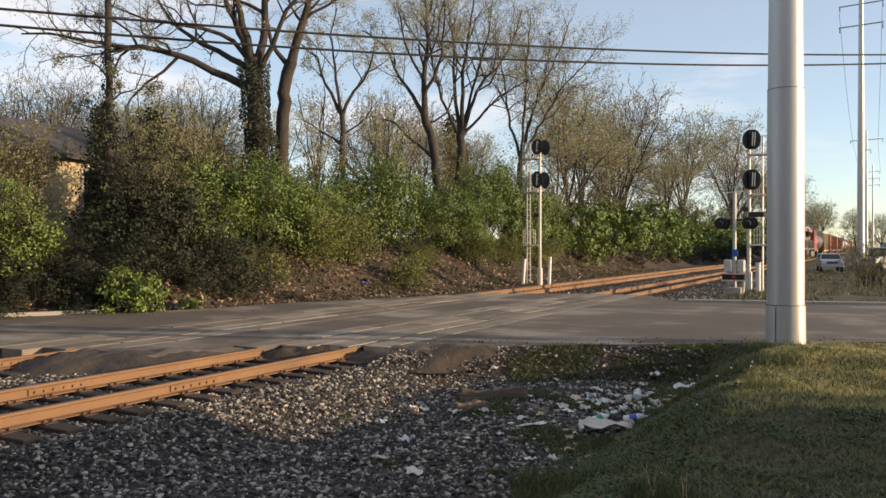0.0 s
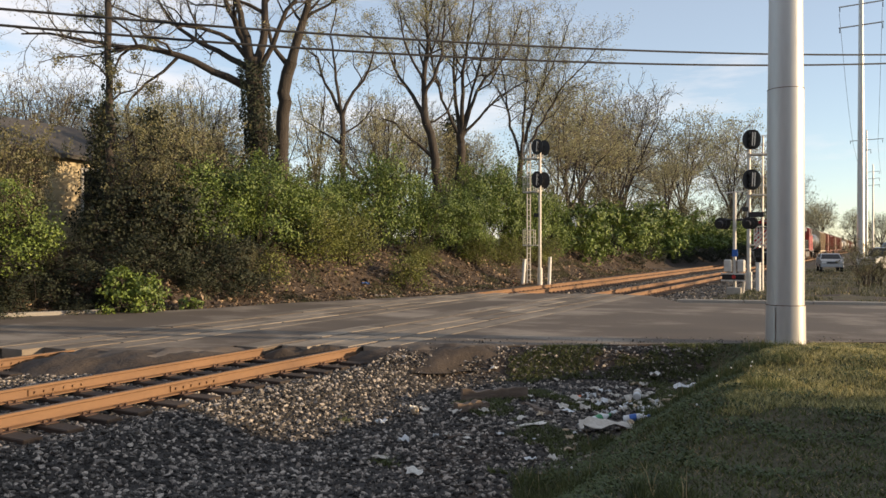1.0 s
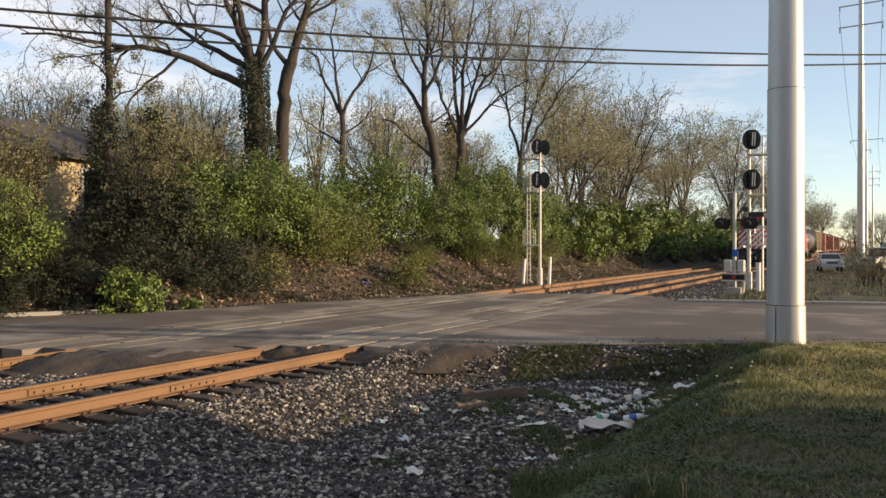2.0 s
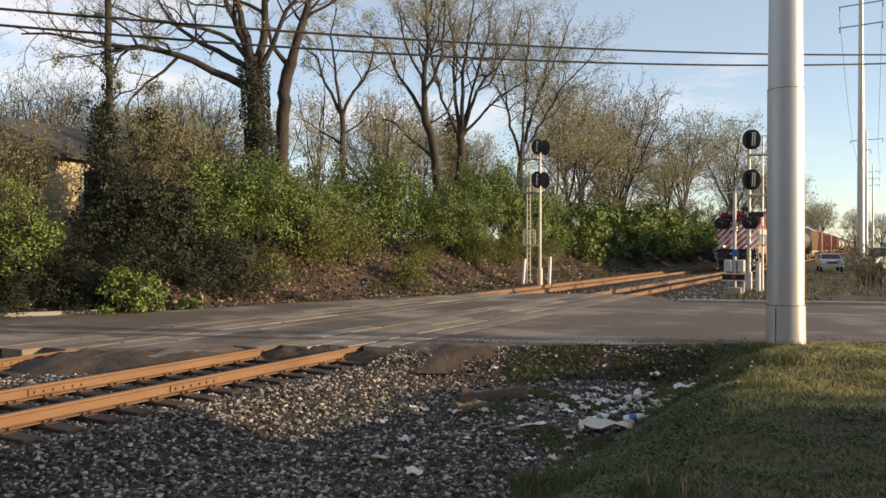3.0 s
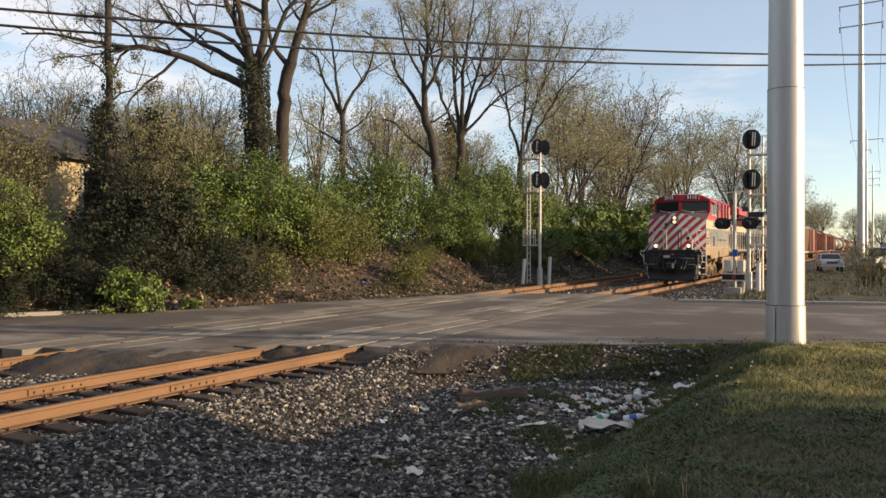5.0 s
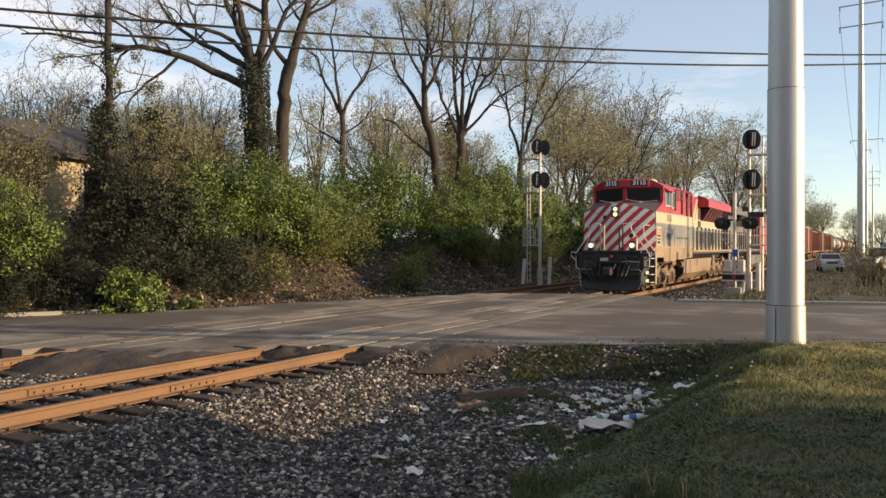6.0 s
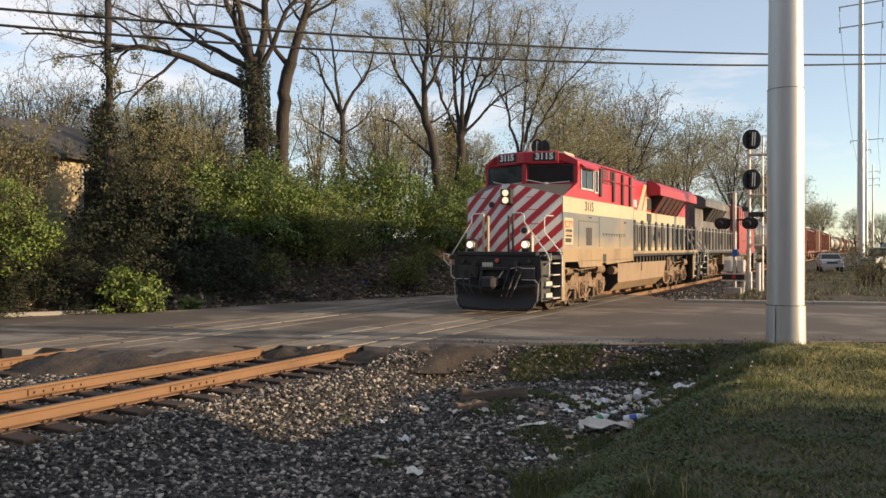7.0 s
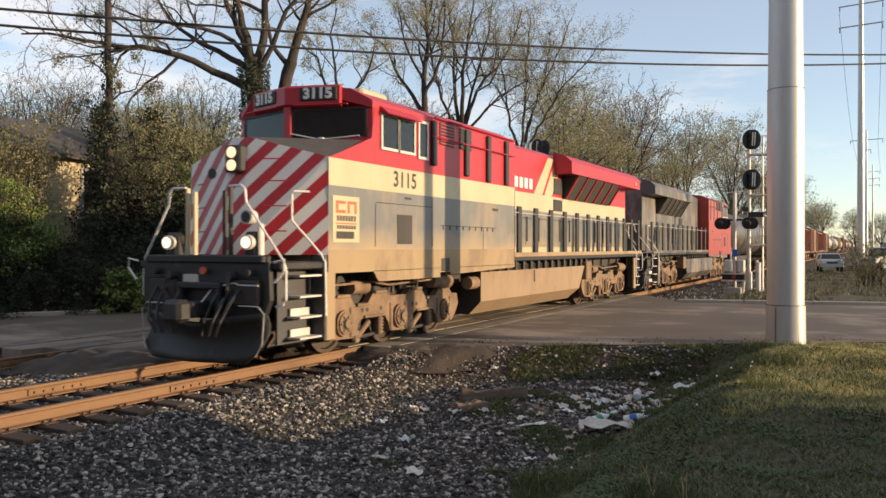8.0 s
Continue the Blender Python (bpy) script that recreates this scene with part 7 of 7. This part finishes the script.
def scatter_stones():
    ico = bmesh.new()
    bmesh.ops.create_icosphere(ico, subdivisions=1, radius=1.0)
    base = np.array([v.co[:] for v in ico.verts])
    tri = np.array([[v.index for v in f.verts] for f in ico.faces])
    ico.free()
    octa = np.array([(1, 0, 0), (-1, 0, 0), (0, 1, 0), (0, -1, 0), (0, 0, 1), (0, 0, -1)], float) * 1.15
    otri = np.array([(0, 2, 4), (2, 1, 4), (1, 3, 4), (3, 0, 4), (2, 0, 5), (1, 2, 5), (3, 1, 5), (0, 3, 5)])
    rs = np.random.RandomState(4)
    rng = random.Random(14)

    def lay(name, count, spot, r0, r1, label, level=None, mat=STONE):
        V, F = [], []
        k = 0
        made = 0
        while made < count:
            x, y = spot(rng)
            if x is None:
                continue
            made += 1
            r = r0 + (r1 - r0) * rng.random() ** 1.8
            bs, tr_ = (base, tri) if r > r0 + 0.55 * (r1 - r0) else (octa, otri)
            sh = bs * (1 + 0.36 * rs.randn(len(bs), 1)) * np.array([1.0, rng.uniform(0.6, 1.0), rng.uniform(0.5, 0.85)]) * r
            a = rng.uniform(0, 6.28)
            c, s = math.cos(a), math.sin(a)
            R = np.array([[c, -s, 0], [s, c, 0], [0, 0, 1]])
            tilt = rng.uniform(-0.6, 0.6)
            T = np.array([[1, 0, 0], [0, math.cos(tilt), -math.sin(tilt)], [0, math.sin(tilt), math.cos(tilt)]])
            V.append(sh @ T.T @ R.T + np.array([x, y, (ground_z(x, y) if level is None else level) + r * rng.uniform(0.0, 0.6)]))
            F.append(tr_ + k)
            k += len(bs)
        V, F = np.vstack(V), np.vstack(F)
        o = mesh_of(name, V.tolist(), F.tolist(), mat)
        tagged(o, label, "gravel", kind="stuff")

    def near(g):
        x, y = g.uniform(-6.5, 6.6), g.uniform(2.2, 16.0)
        if y > near_edge(x) - 0.1 or x < 8.6 - 1.62 * y or x > grass_from(y) + 0.5 * noise.noise((x, y, 3)):
            return None, None
        if (abs(x) < 1.34 or abs(x + 4.25) < 1.34) and abs((y + 6.26) % 0.52 - 0.26) < 0.15 and g.random() > 0.12:
            return None, None
        keep = 1.0 if x < 3.2 else 0.7 - 0.25 * smoothstep(9, 13, y)
        return (x, y) if g.random() < keep else (None, None)

    def far(g):
        x, y = g.uniform(-6.6, 4.2), 28 + 40 * g.random() ** 1.5
        return (x, y) if y > far_edge(x) + 0.1 else (None, None)
    lay("ballast_gravel", 46000, near, 0.014, 0.037, "grey and white crushed-stone ballast beside the rails")

    def strewn(g):
        x = g.uniform(1.5, 9.0)
        return x, near_edge(x) + 0.15 + 1.2 * g.random() ** 2
    lay("road_grit", 500, strewn, 0.006, 0.022, "dark grit strewn along the road edge", 0.0)

    def slope(g):
        x, y = g.uniform(-11.8, -7.4), 14 + 60 * g.random() ** 1.3
        return (x, y) if y > far_edge(x) + 0.3 else (None, None)
    lay("bank_rubble", 4200, slope, 0.025, 0.12, "clods, bark and broken stone on the bare bank", None, LITTER)
    lay("far_ballast", 4200, far, 0.03, 0.065, "grey crushed-stone ballast beyond the road")


def blades(name, label, count, spot, h0, h1, w, mat, lean=0.35):
    rng = random.Random(len(name) * 7 + count)
    V, F = [], []
    made = 0
    while made < count:
        x, y = spot(rng)
        if x is None:
            continue
        made += 1
        z = ground_z(x, y) - 0.01
        h = rng.uniform(h0, h1)
        a = rng.uniform(0, 6.28)
        dx, dy = math.cos(a) * w, math.sin(a) * w
        lx, ly = rng.gauss(0, lean) * h, rng.gauss(0, lean) * h
        k = len(V)
        V += [(x - dx, y - dy, z), (x + dx, y + dy, z), (x + dx * 0.7 + lx * 0.4, y + dy * 0.7 + ly * 0.4, z + h * 0.6), (x - dx * 0.7 + lx * 0.4, y - dy * 0.7 + ly * 0.4, z + h * 0.6), (x + lx, y + ly, z + h)]
        F += [(k, k + 1, k + 2, k + 3), (k + 3, k + 2, k + 4)]
    tagged(mesh_of(name, V, F, mat), label, "grass", kind="stuff")


def grow_grass():
    def bank(g):
        x, y = g.uniform(5.4, 10.0), 2.2 + 15.0 * g.random() ** 1.15
        if y > near_edge(x) - 0.05 or x < grass_from(y) + 0.5 * noise.noise((x * 0.9, y * 0.9, 0)) + 0.2 * noise.noise((x * 4, y * 4, 1)) or (x - 7.69) ** 2 + (y - 16.62) ** 2 < 0.16:
            return None, None
        return x, y

    def tall(g):
        x, y = bank(g)
        if x is None or noise.noise((x * 0.8, y * 0.8, 9)) + 0.25 * (7.0 - x) < 0.15:
            return None, None
        return x, y

    # pale blades only where the sun should reach; shaded stretch keeps the dark ones
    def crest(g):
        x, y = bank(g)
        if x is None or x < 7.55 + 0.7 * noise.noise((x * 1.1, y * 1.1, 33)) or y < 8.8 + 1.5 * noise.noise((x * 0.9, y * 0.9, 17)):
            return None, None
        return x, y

    def pit(g):
        x, y = g.uniform(2.4, 6.6), g.uniform(7.5, 16.0)
        d = near_edge(x) - y
        if d < 0.05 or noise.noise((x * 0.9, y * 0.9, 21)) + 0.25 * noise.noise((x * 4, y * 4, 2)) + (0.5 if d < 1.3 else 0) < 0.16 + 0.5 * (1 - smoothstep(3.4, 4.4, x)):
            return None, None
        return x, y

    def beyond(g):
        x, y = g.uniform(4.2, 16), 29 + 50 * g.random() ** 1.4
        if y < far_edge(x) + 0.35 or noise.noise((x * 0.4, y * 0.3, 5)) < -0.15:
            return None, None
        return x, y

    def verge(g):
        x, y = g.uniform(-10.5, -7.4), g.uniform(10, 70)
        if y < far_edge(x) + 0.3 or noise.noise((x * 0.8, y * 0.5, 15)) < 0.1:
            return None, None
        return x, y
    blades("lawn_grass", "rough green grass on the sloping bank", 60000, bank, 0.015, 0.065, 0.007, BLADE, 0.8)
    blades("dry_thatch", "short dry thatch in the grass", 15000, bank, 0.01, 0.04, 0.006, DRY, 1.2)
    blades("tall_grass", "taller green grass tufts on the bank", 9000, tall, 0.06, 0.19, 0.004, BLADE)
    blades("crest_grass", "upright grass on the crest of the bank in a sunlit yellow-green", 30000, crest, 0.03, 0.085, 0.0055, SUNLIT_BLADE, 0.5)
    blades("dry_stalks", "dry straw-coloured stalks in the grass", 110, tall, 0.12, 0.34, 0.004, DRY, 0.35)
    blades("pit_weeds", "weeds growing through the gravel by the road", 25000, pit, 0.02, 0.09, 0.008, BLADE, 0.7)
    blades("far_grass", "rough grass beyond the road", 16000, beyond, 0.05, 0.20, 0.014, FARGRASS)
    blades("far_dry_grass", "dry straw grass beyond the road", 700, beyond, 0.06, 0.22, 0.012, DRY)
    blades("bank_weeds", "sparse weeds along the foot of the bank", 12000, verge, 0.05, 0.22, 0.014, FARGRASS, 0.6)
    # dead leaves and chips over the bare bank
    rng = random.Random(31)
    V, F = [], []
    for _ in range(26000):
        x, y = rng.uniform(-12.5, -7.3), 13 + 60 * rng.random() ** 1.3
        if y < far_edge(x) + 0.2:
            continue
        z = ground_z(x, y) + rng.uniform(0.015, 0.09)
        s = rng.uniform(0.025, 0.10)
        a = rng.uniform(0, 6.28)
        c, d = math.cos(a) * s, math.sin(a) * s
        e = rng.uniform(-0.6, 0.6) * s
        k = len(V)
        V += [(x - c, y - d, z + e), (x + d * 0.6, y - c * 0.6, z + s * 0.2), (x + c, y + d, z - e + s * 0.1), (x - d * 0.6, y + c * 0.6, z + s * 0.3)]
        F.append((k, k + 1, k + 2, k + 3))
    tagged(mesh_of("leaf_litter", V, F, LITTER), "dead leaves and chips on the bare bank", "leaf litter", kind="stuff")
    V, F = [], []
    while len(F) < 34000:
        x, y = bank(rng)
        if x is None or noise.noise((x * 1.5, y * 1.5, 40)) < -0.25 + 0.45 * smoothstep(7.2, 8.4, x):
            continue
        z = ground_z(x, y) + rng.uniform(0.005, 0.055)
        s = rng.uniform(0.008, 0.02)
        a = rng.uniform(0, 6.28)
        c, d = math.cos(a) * s, math.sin(a) * s
        e = rng.uniform(-0.8, 0.8) * s
        k = len(V)
        V += [(x - c, y - d, z + e), (x + d * 0.8, y - c * 0.8, z), (x + c, y + d, z - e), (x - d * 0.8, y + c * 0.8, z + s * 0.3)]
        F.append((k, k + 1, k + 2, k + 3))
    tagged(mesh_of("clover_cover", V, F, CLOVER), "low clover and weed leaves among the grass", "ground cover", kind="stuff")
    for k in range(9):
        x, y = rng.uniform(6.4, 8.3), rng.uniform(5.5, 13.5)
        t = thing("dandelion", "white dandelion seed head in the grass", "flower", "dandelions", at=pose(x, y, ground_z(x, y)))
        bm = B()
        tube(bm, [(0, 0, -0.02), (0.01, 0, 0.17)], 0.003, 5)
        part("stalk", bm, BLADE, t)
        bm = B()
        bmesh.ops.create_icosphere(bm, subdivisions=1, radius=0.012, matrix=Matrix.Translation((0.01, 0, 0.18)))
        part("seed_head", bm, DANDELION, t)


def sheet(name, label, category, x, y, w, d, mat, seed, crumple=0.05, group="litter in the gravel", rz=0):
    """A crumpled sheet with thickness lying on the ground."""
    rng = random.Random(seed)
    n = 9
    bm = B()
    grid = []
    for j in range(n + 1):
        for i in range(n + 1):
            u, v = i / n - 0.5, j / n - 0.5
            p = Vector((u * w * (1 + 0.18 * noise.noise((v * 3, seed, 1))), v * d * (1 + 0.25 * noise.noise((u * 3, seed, 5))), 0.02 + crumple * (0.5 + 1.1 * noise.noise((u * 2.6, v * 2.6, seed * 1.7))) + 0.4 * crumple * abs(noise.noise((u * 5, v * 2, seed)))))
            grid.append(bm.verts.new(p))
    for j in range(n):
        for i in range(n):
            k = j * (n + 1) + i
            bm.faces.new((grid[k], grid[k + 1], grid[k + n + 2], grid[k + n + 1]))
    r = bmesh.ops.extrude_face_region(bm, geom=bm.faces[:])
    bmesh.ops.translate(bm, vec=(0, 0, 0.006), verts=[q for q in r["geom"] if isinstance(q, bmesh.types.BMVert)])
    bmesh.ops.recalc_face_normals(bm, faces=bm.faces[:])
    o = part(name, bm, mat)
    o.matrix_basis = pose(x, y, ground_z(x, y) + 0.015, rng.uniform(-6, 6), rng.uniform(-6, 6), rz or rng.uniform(0, 360))
    tagged(o, label, category, group)


def bottle(label, x, y, mat, cap, rz):
    t = thing("plastic_bottle", label, "bottle", "bottles in the gravel", at=pose(x, y, ground_z(x, y) + 0.085, 0, 80, rz) @ Matrix.Scale(1.35, 4))
    bm = B()
    prof = [(0.0, 0.038), (0.01, 0.045), (0.16, 0.045), (0.22, 0.016), (0.24, 0.016)]
    rings = [[bm.verts.new((math.cos(k * math.tau / 14) * r, math.sin(k * math.tau / 14) * r, z)) for k in range(14)] for z, r in prof]
    for a, b in zip(rings, rings[1:]):
        for k in range(14):
            bm.faces.new((a[k], a[(k + 1) % 14], b[(k + 1) % 14], b[k]))
    bm.faces.new(rings[0][::-1])
    bm.faces.new(rings[-1])
    part("bottle_body", bm, mat, t)
    bm = B()
    tube(bm, [(0, 0, 0.235), (0, 0, 0.262)], 0.019, 12)
    part("cap", bm, cap, t)
    bm = B()
    tube(bm, [(0, 0, 0.06), (0, 0, 0.13)], 0.0465, 14, cap=False)
    part("wrapper", bm, cap, t)


def plank(label, x, y, ln, w, h, rz, seed, name="plank"):
    bm = B()
    rng = random.Random(seed)
    vs = []
    n = 10
    for k in range(n + 1):
        f = k / n - 0.5
        ww, hh = w * (1 - 0.25 * abs(f) + 0.12 * rng.uniform(-1, 1)), h * (1 + 0.2 * rng.uniform(-1, 1))
        vs.append([bm.verts.new((a * ww / 2, f * ln, z * hh + 0.01 * rng.uniform(-1, 1))) for a, z in ((-1, 0), (1, 0), (0.9, 1), (-0.8, 0.95))])
    for a, b in zip(vs, vs[1:]):
        for k in range(4):
            bm.faces.new((a[k], a[(k + 1) % 4], b[(k + 1) % 4], b[k]))
    bm.faces.new(vs[0][::-1])
    bm.faces.new(vs[-1])
    bmesh.ops.recalc_face_normals(bm, faces=bm.faces[:])
    o = part(name, bm, OLDWOOD)
    o.matrix_basis = pose(x, y, ground_z(x, y) - 0.005, 0, rng.uniform(-8, 8), rz)
    tagged(o, label, "wood", "broken timber in the gravel")


def make_clutter():
    # pale rubbish strewn in the hollow between the gravel and the grass
    sheet("plastic_sheet", "crumpled dirty-white plastic sheet on the gravel", "plastic sheet", 6.19, 9.93, 0.66, 0.40, PAPER, 3, 0.13, rz=35)
    sheet("paper_bag", "flattened white paper bag on the gravel", "paper", 5.25, 9.7, 0.40, 0.16, PAPER, 4, 0.02, rz=40)
    sheet("paper_cup", "crushed white paper cup in the gravel", "cup", 4.87, 7.35, 0.17, 0.20, PAPER, 5, 0.04, rz=30)
    sheet("wrapper", "pale wrapper lying on dark gravel", "wrapper", 4.25, 7.65, 0.19, 0.07, PAPER, 6, 0.02, rz=10)
    bottle("crushed green plastic bottle on the gravel", 5.86, 10.3, PLASTIC, GREENP, 60)
    bottle("clear plastic bottle with a blue wrapper", 6.23, 10.55, PLASTIC, BLUEP, 20)
    bottle("clear plastic bottle in the debris", 5.95, 12.3, PLASTIC, PAPER, 100)
    plank("broken weathered timber tie lying in gravel", 4.0, 11.3, 1.05, 0.17, 0.17, -48, 1, "broken_tie")
    plank("split grey plank in the gravel", 4.85, 10.9, 0.8, 0.10, 0.05, 50, 2)
    plank("pale bent stick on the gravel", 4.55, 9.05, 0.42, 0.03, 0.03, -20, 3, "stick")
    plank("grey stick among the rubbish", 5.9, 12.0, 0.5, 0.05, 0.04, -5, 4, "stick")
    plank("weathered timber offcut in the gravel", 4.05, 10.4, 0.55, 0.14, 0.13, -30, 6, "offcut")
    rng = random.Random(77)
    for k in range(110):
        if k < 62:
            x, y = rng.gauss(5.85, 0.34), rng.gauss(11.9, 0.62)
        else:
            x, y = rng.uniform(3.2, 6.4), rng.uniform(8.2, 13.6)
        w = rng.uniform(0.04, 0.17)
        m = rng.choice((PAPER, PAPER, PLASTIC, PLASTIC, BOARD))
        sheet("litter_scrap", "scrap of pale litter on dark gravel", "litter", x, y, w, w * rng.uniform(0.4, 0.9), m, 100 + k, w * rng.uniform(0.2, 0.45))
    sheet("orange_scrap", "orange plastic scrap in the weeds", "litter", 5.15, 11.9, 0.16, 0.08, ORANGEP, 60, 0.03)
    sheet("yellow_bag", "pale yellow plastic bag by the road edge", "litter", 5.75, 14.3, 0.2, 0.16, DANDELION, 61, 0.06)
    sheet("pale_bag", "white plastic bag in the weeds", "litter", 6.5, 13.2, 0.32, 0.2, PLASTIC, 62, 0.06)
    sheet("blue_bag", "blue plastic bag on the bare bank", "litter", -9.75, 28.3, 0.34, 0.26, BLUEP, 63, 0.08)
    sheet("pale_rock", "flat pale stone on the bare bank", "stone", -8.7, 27.8, 0.7, 0.4, CONCRETE, 64, 0.07)
    sheet("orange_sack", "orange scrap at the post's foot", "litter", -8.3, 41.0, 0.3, 0.2, ORANGEP, 65, 0.07)
    bm = B()
    box(bm, -0.16, 0.16, -0.06, 0.06, -0.02, 0.09, 0.01)
    o = part("paving_brick", bm, BOARD)
    o.matrix_basis = pose(-3.05, 7.55, -0.2, 0, 0, 40)
    tagged(o, "tan brick lying on the ballast", "brick")
    for k in range(9):
        x, y = rng.uniform(-11, -8.4), rng.uniform(19, 52)
        plank("fallen grey branch on the bare bank", x, y, rng.uniform(0.7, 1.8), 0.05, 0.05, rng.uniform(0, 180), 200 + k, "fallen_branch")


def make_things():
    signal_mast("silver signal mast with black signal heads and a caged ladder", pose(-7.02, 41.5, -0.2, 0, 0, 12), 8.2, ((7.55, 0.62, 0.86), (5.75, 0.62, 0.92)), -1, True)
    signal_mast("silver signal mast with black heads and a ladder by the road", pose(4.1, 39.5, -0.2, 0, 0, 20), 7.6, ((7.0, 0.72, 0.92), (5.15, 0.72, 0.95)), 1, False)
    stump_post("leaning white post with an orange-stained foot", pose(-7.84, 41.0, -0.2), 1.35, 0.10, 0.12)
    stump_post("short white post beside the signal", pose(-6.75, 42.2, -0.2), 1.45, 0.10, 0.06)
    stump_post("short white post beside the road signal", pose(4.62, 38.6, -0.2), 1.3, 0.11)
    stump_post("slim white post beside the road signal", pose(5.0, 40.9, -0.1), 4.2, 0.07)
    crossing_signal()
    make_car("silver estate car parked beyond the grass", pose(6.55, 66.0, 0.0, 0, 0, 8) @ Matrix.Scale(0.86, 4), CARGREY, 1.6)
    make_car("white pickup truck parked beyond the grass", pose(8.7, 72.0, 0.0, 0, 0, -40), CARWHITE, 1.85, True)
    make_car("white car parked farther off", pose(10.4, 84.0, 0.0, 0, 0, -70), CARWHITE, 1.6)
    make_car("silver car parked in the far row", pose(11.0, 92.0, 0.0, 0, 0, -60), CARGREY, 1.6)
    make_car("tall white van beyond the parked cars", pose(8.9, 107.0, 0.0, 0, 0, -75), CARWHITE, 2.5)
    make_house("cream-sided house with dark roof behind the bushes", pose(-20.5, 20.2, 1.8, 0, 0, 6), 7.0, 11.0, 3.5, 5.1, SIDING, ())
    make_house("brown-roofed house half hidden by trees", pose(-30.0, 38.0, 2.4, 0, 0, 25), 8.0, 9.0, 3.9, 6.0, SIDING, ((1.6, 1.0, 6.4),))
    line_pole("tall grey steel transmission pole", pose(8.15, 90.0, 0.1), 30.0, 0.38, ((25.9, 2.0), (23.8, 2.0)))
    line_pole("distant grey transmission pole", pose(8.25, 158.0, 0.1), 22.2, 0.26, ((20.4, 2.6), (18.6, 0.7)))
    line_pole("far grey transmission pole with short arms", pose(9.3, 215.6, 0.1), 21.4, 0.26, ((19.6, 1.4), (18.0, 1.4), (16.4, 1.4)))
    for x, z0, z1, z2 in ((6.2, 25.4, 19.9, 19.1), (10.0, 25.4, 19.9, 19.1)):
        cable("thin transmission wire along the line", ((x, 90, z0), (x, 158, z1), 1.2), 0.02, "transmission wires")
        cable("thin transmission wire along the line", ((x, 158, z1), (x + 1, 215.6, z2), 0.8), 0.02, "transmission wires")


def overhead_cables():
    """Two thick cables strung over the road."""
    def spot(px, py, Z):
        X = (px - 784) * Z / 1417.9
        return (9.152 + X * 0.8815 - Z * 0.4722, X * 0.4722 + Z * 0.8815, 1.839 - (py - 438) * Z / 1417.9)
    for a, b, r, sag in (((-500, -30, 14.5), (2000, 80, 34.0), 0.029, 0.8), ((-500, -2, 14.5), (2000, 82, 34.0), 0.029, 1.0)):
        cable("thick black cable strung over the road", (spot(*a), spot(*b), sag), r, "overhead cables")


def close_the_place():
    """Plain unseen blocks added to shade the foreground, cut sky light and close the place."""
    for name, x0, x1, y0, y1, h in (("building_side", 25.0, 36.0, -45.0, 14.6, 3.7), ("building_back", -30.0, 24.0, -34.0, -24.0, 14.0)):
        bm = B()
        box(bm, x0, x1, y0, y1, -0.6, h)
        tagged(part(name, bm, PLAINWALL), "plain unseen block behind the viewpoint, added to hold back light", "building", kind="structure")
    # added pole, out of view, that throws a narrow shadow on the train's side
    p = thing("wooden_pole", "unseen round wooden pole added to cast a thin shadow stripe", "utility pole", at=pose(14.0, 17.55, 0.0))
    bm = B()
    tube(bm, [(0, 0, -0.5), (0, 0, 10.5)], 0.2, 14, 0.14)
    part("shaft", bm, OLDWOOD, p)



make_ground()
make_road()
make_kerbs()
make_aprons()
make_pole()
make_things()
overhead_cables()
close_the_place()
plant_all()
make_train()
make_clutter()
grow_grass()
scatter_stones()
make_track(0.0, "rusty running rails on dark timber ties in ballast")
make_track(-4.25, "second rusty track beside the first")


def motions():
    for ob, off, turn in TRAIN:
        walk(ob, [(0.5 * k, pose(0, FRONT_AT_8 + off + SPEED * (8 - 0.5 * k), 0, 0, 0, turn)) for k in range(17)])
    rate = math.degrees(SPEED)
    for ob, y, r, way in WHEELS:
        walk(ob, [(k / 15, pose(0, y, r, way * rate / r * k / 15)) for k in range(121)])


motions()
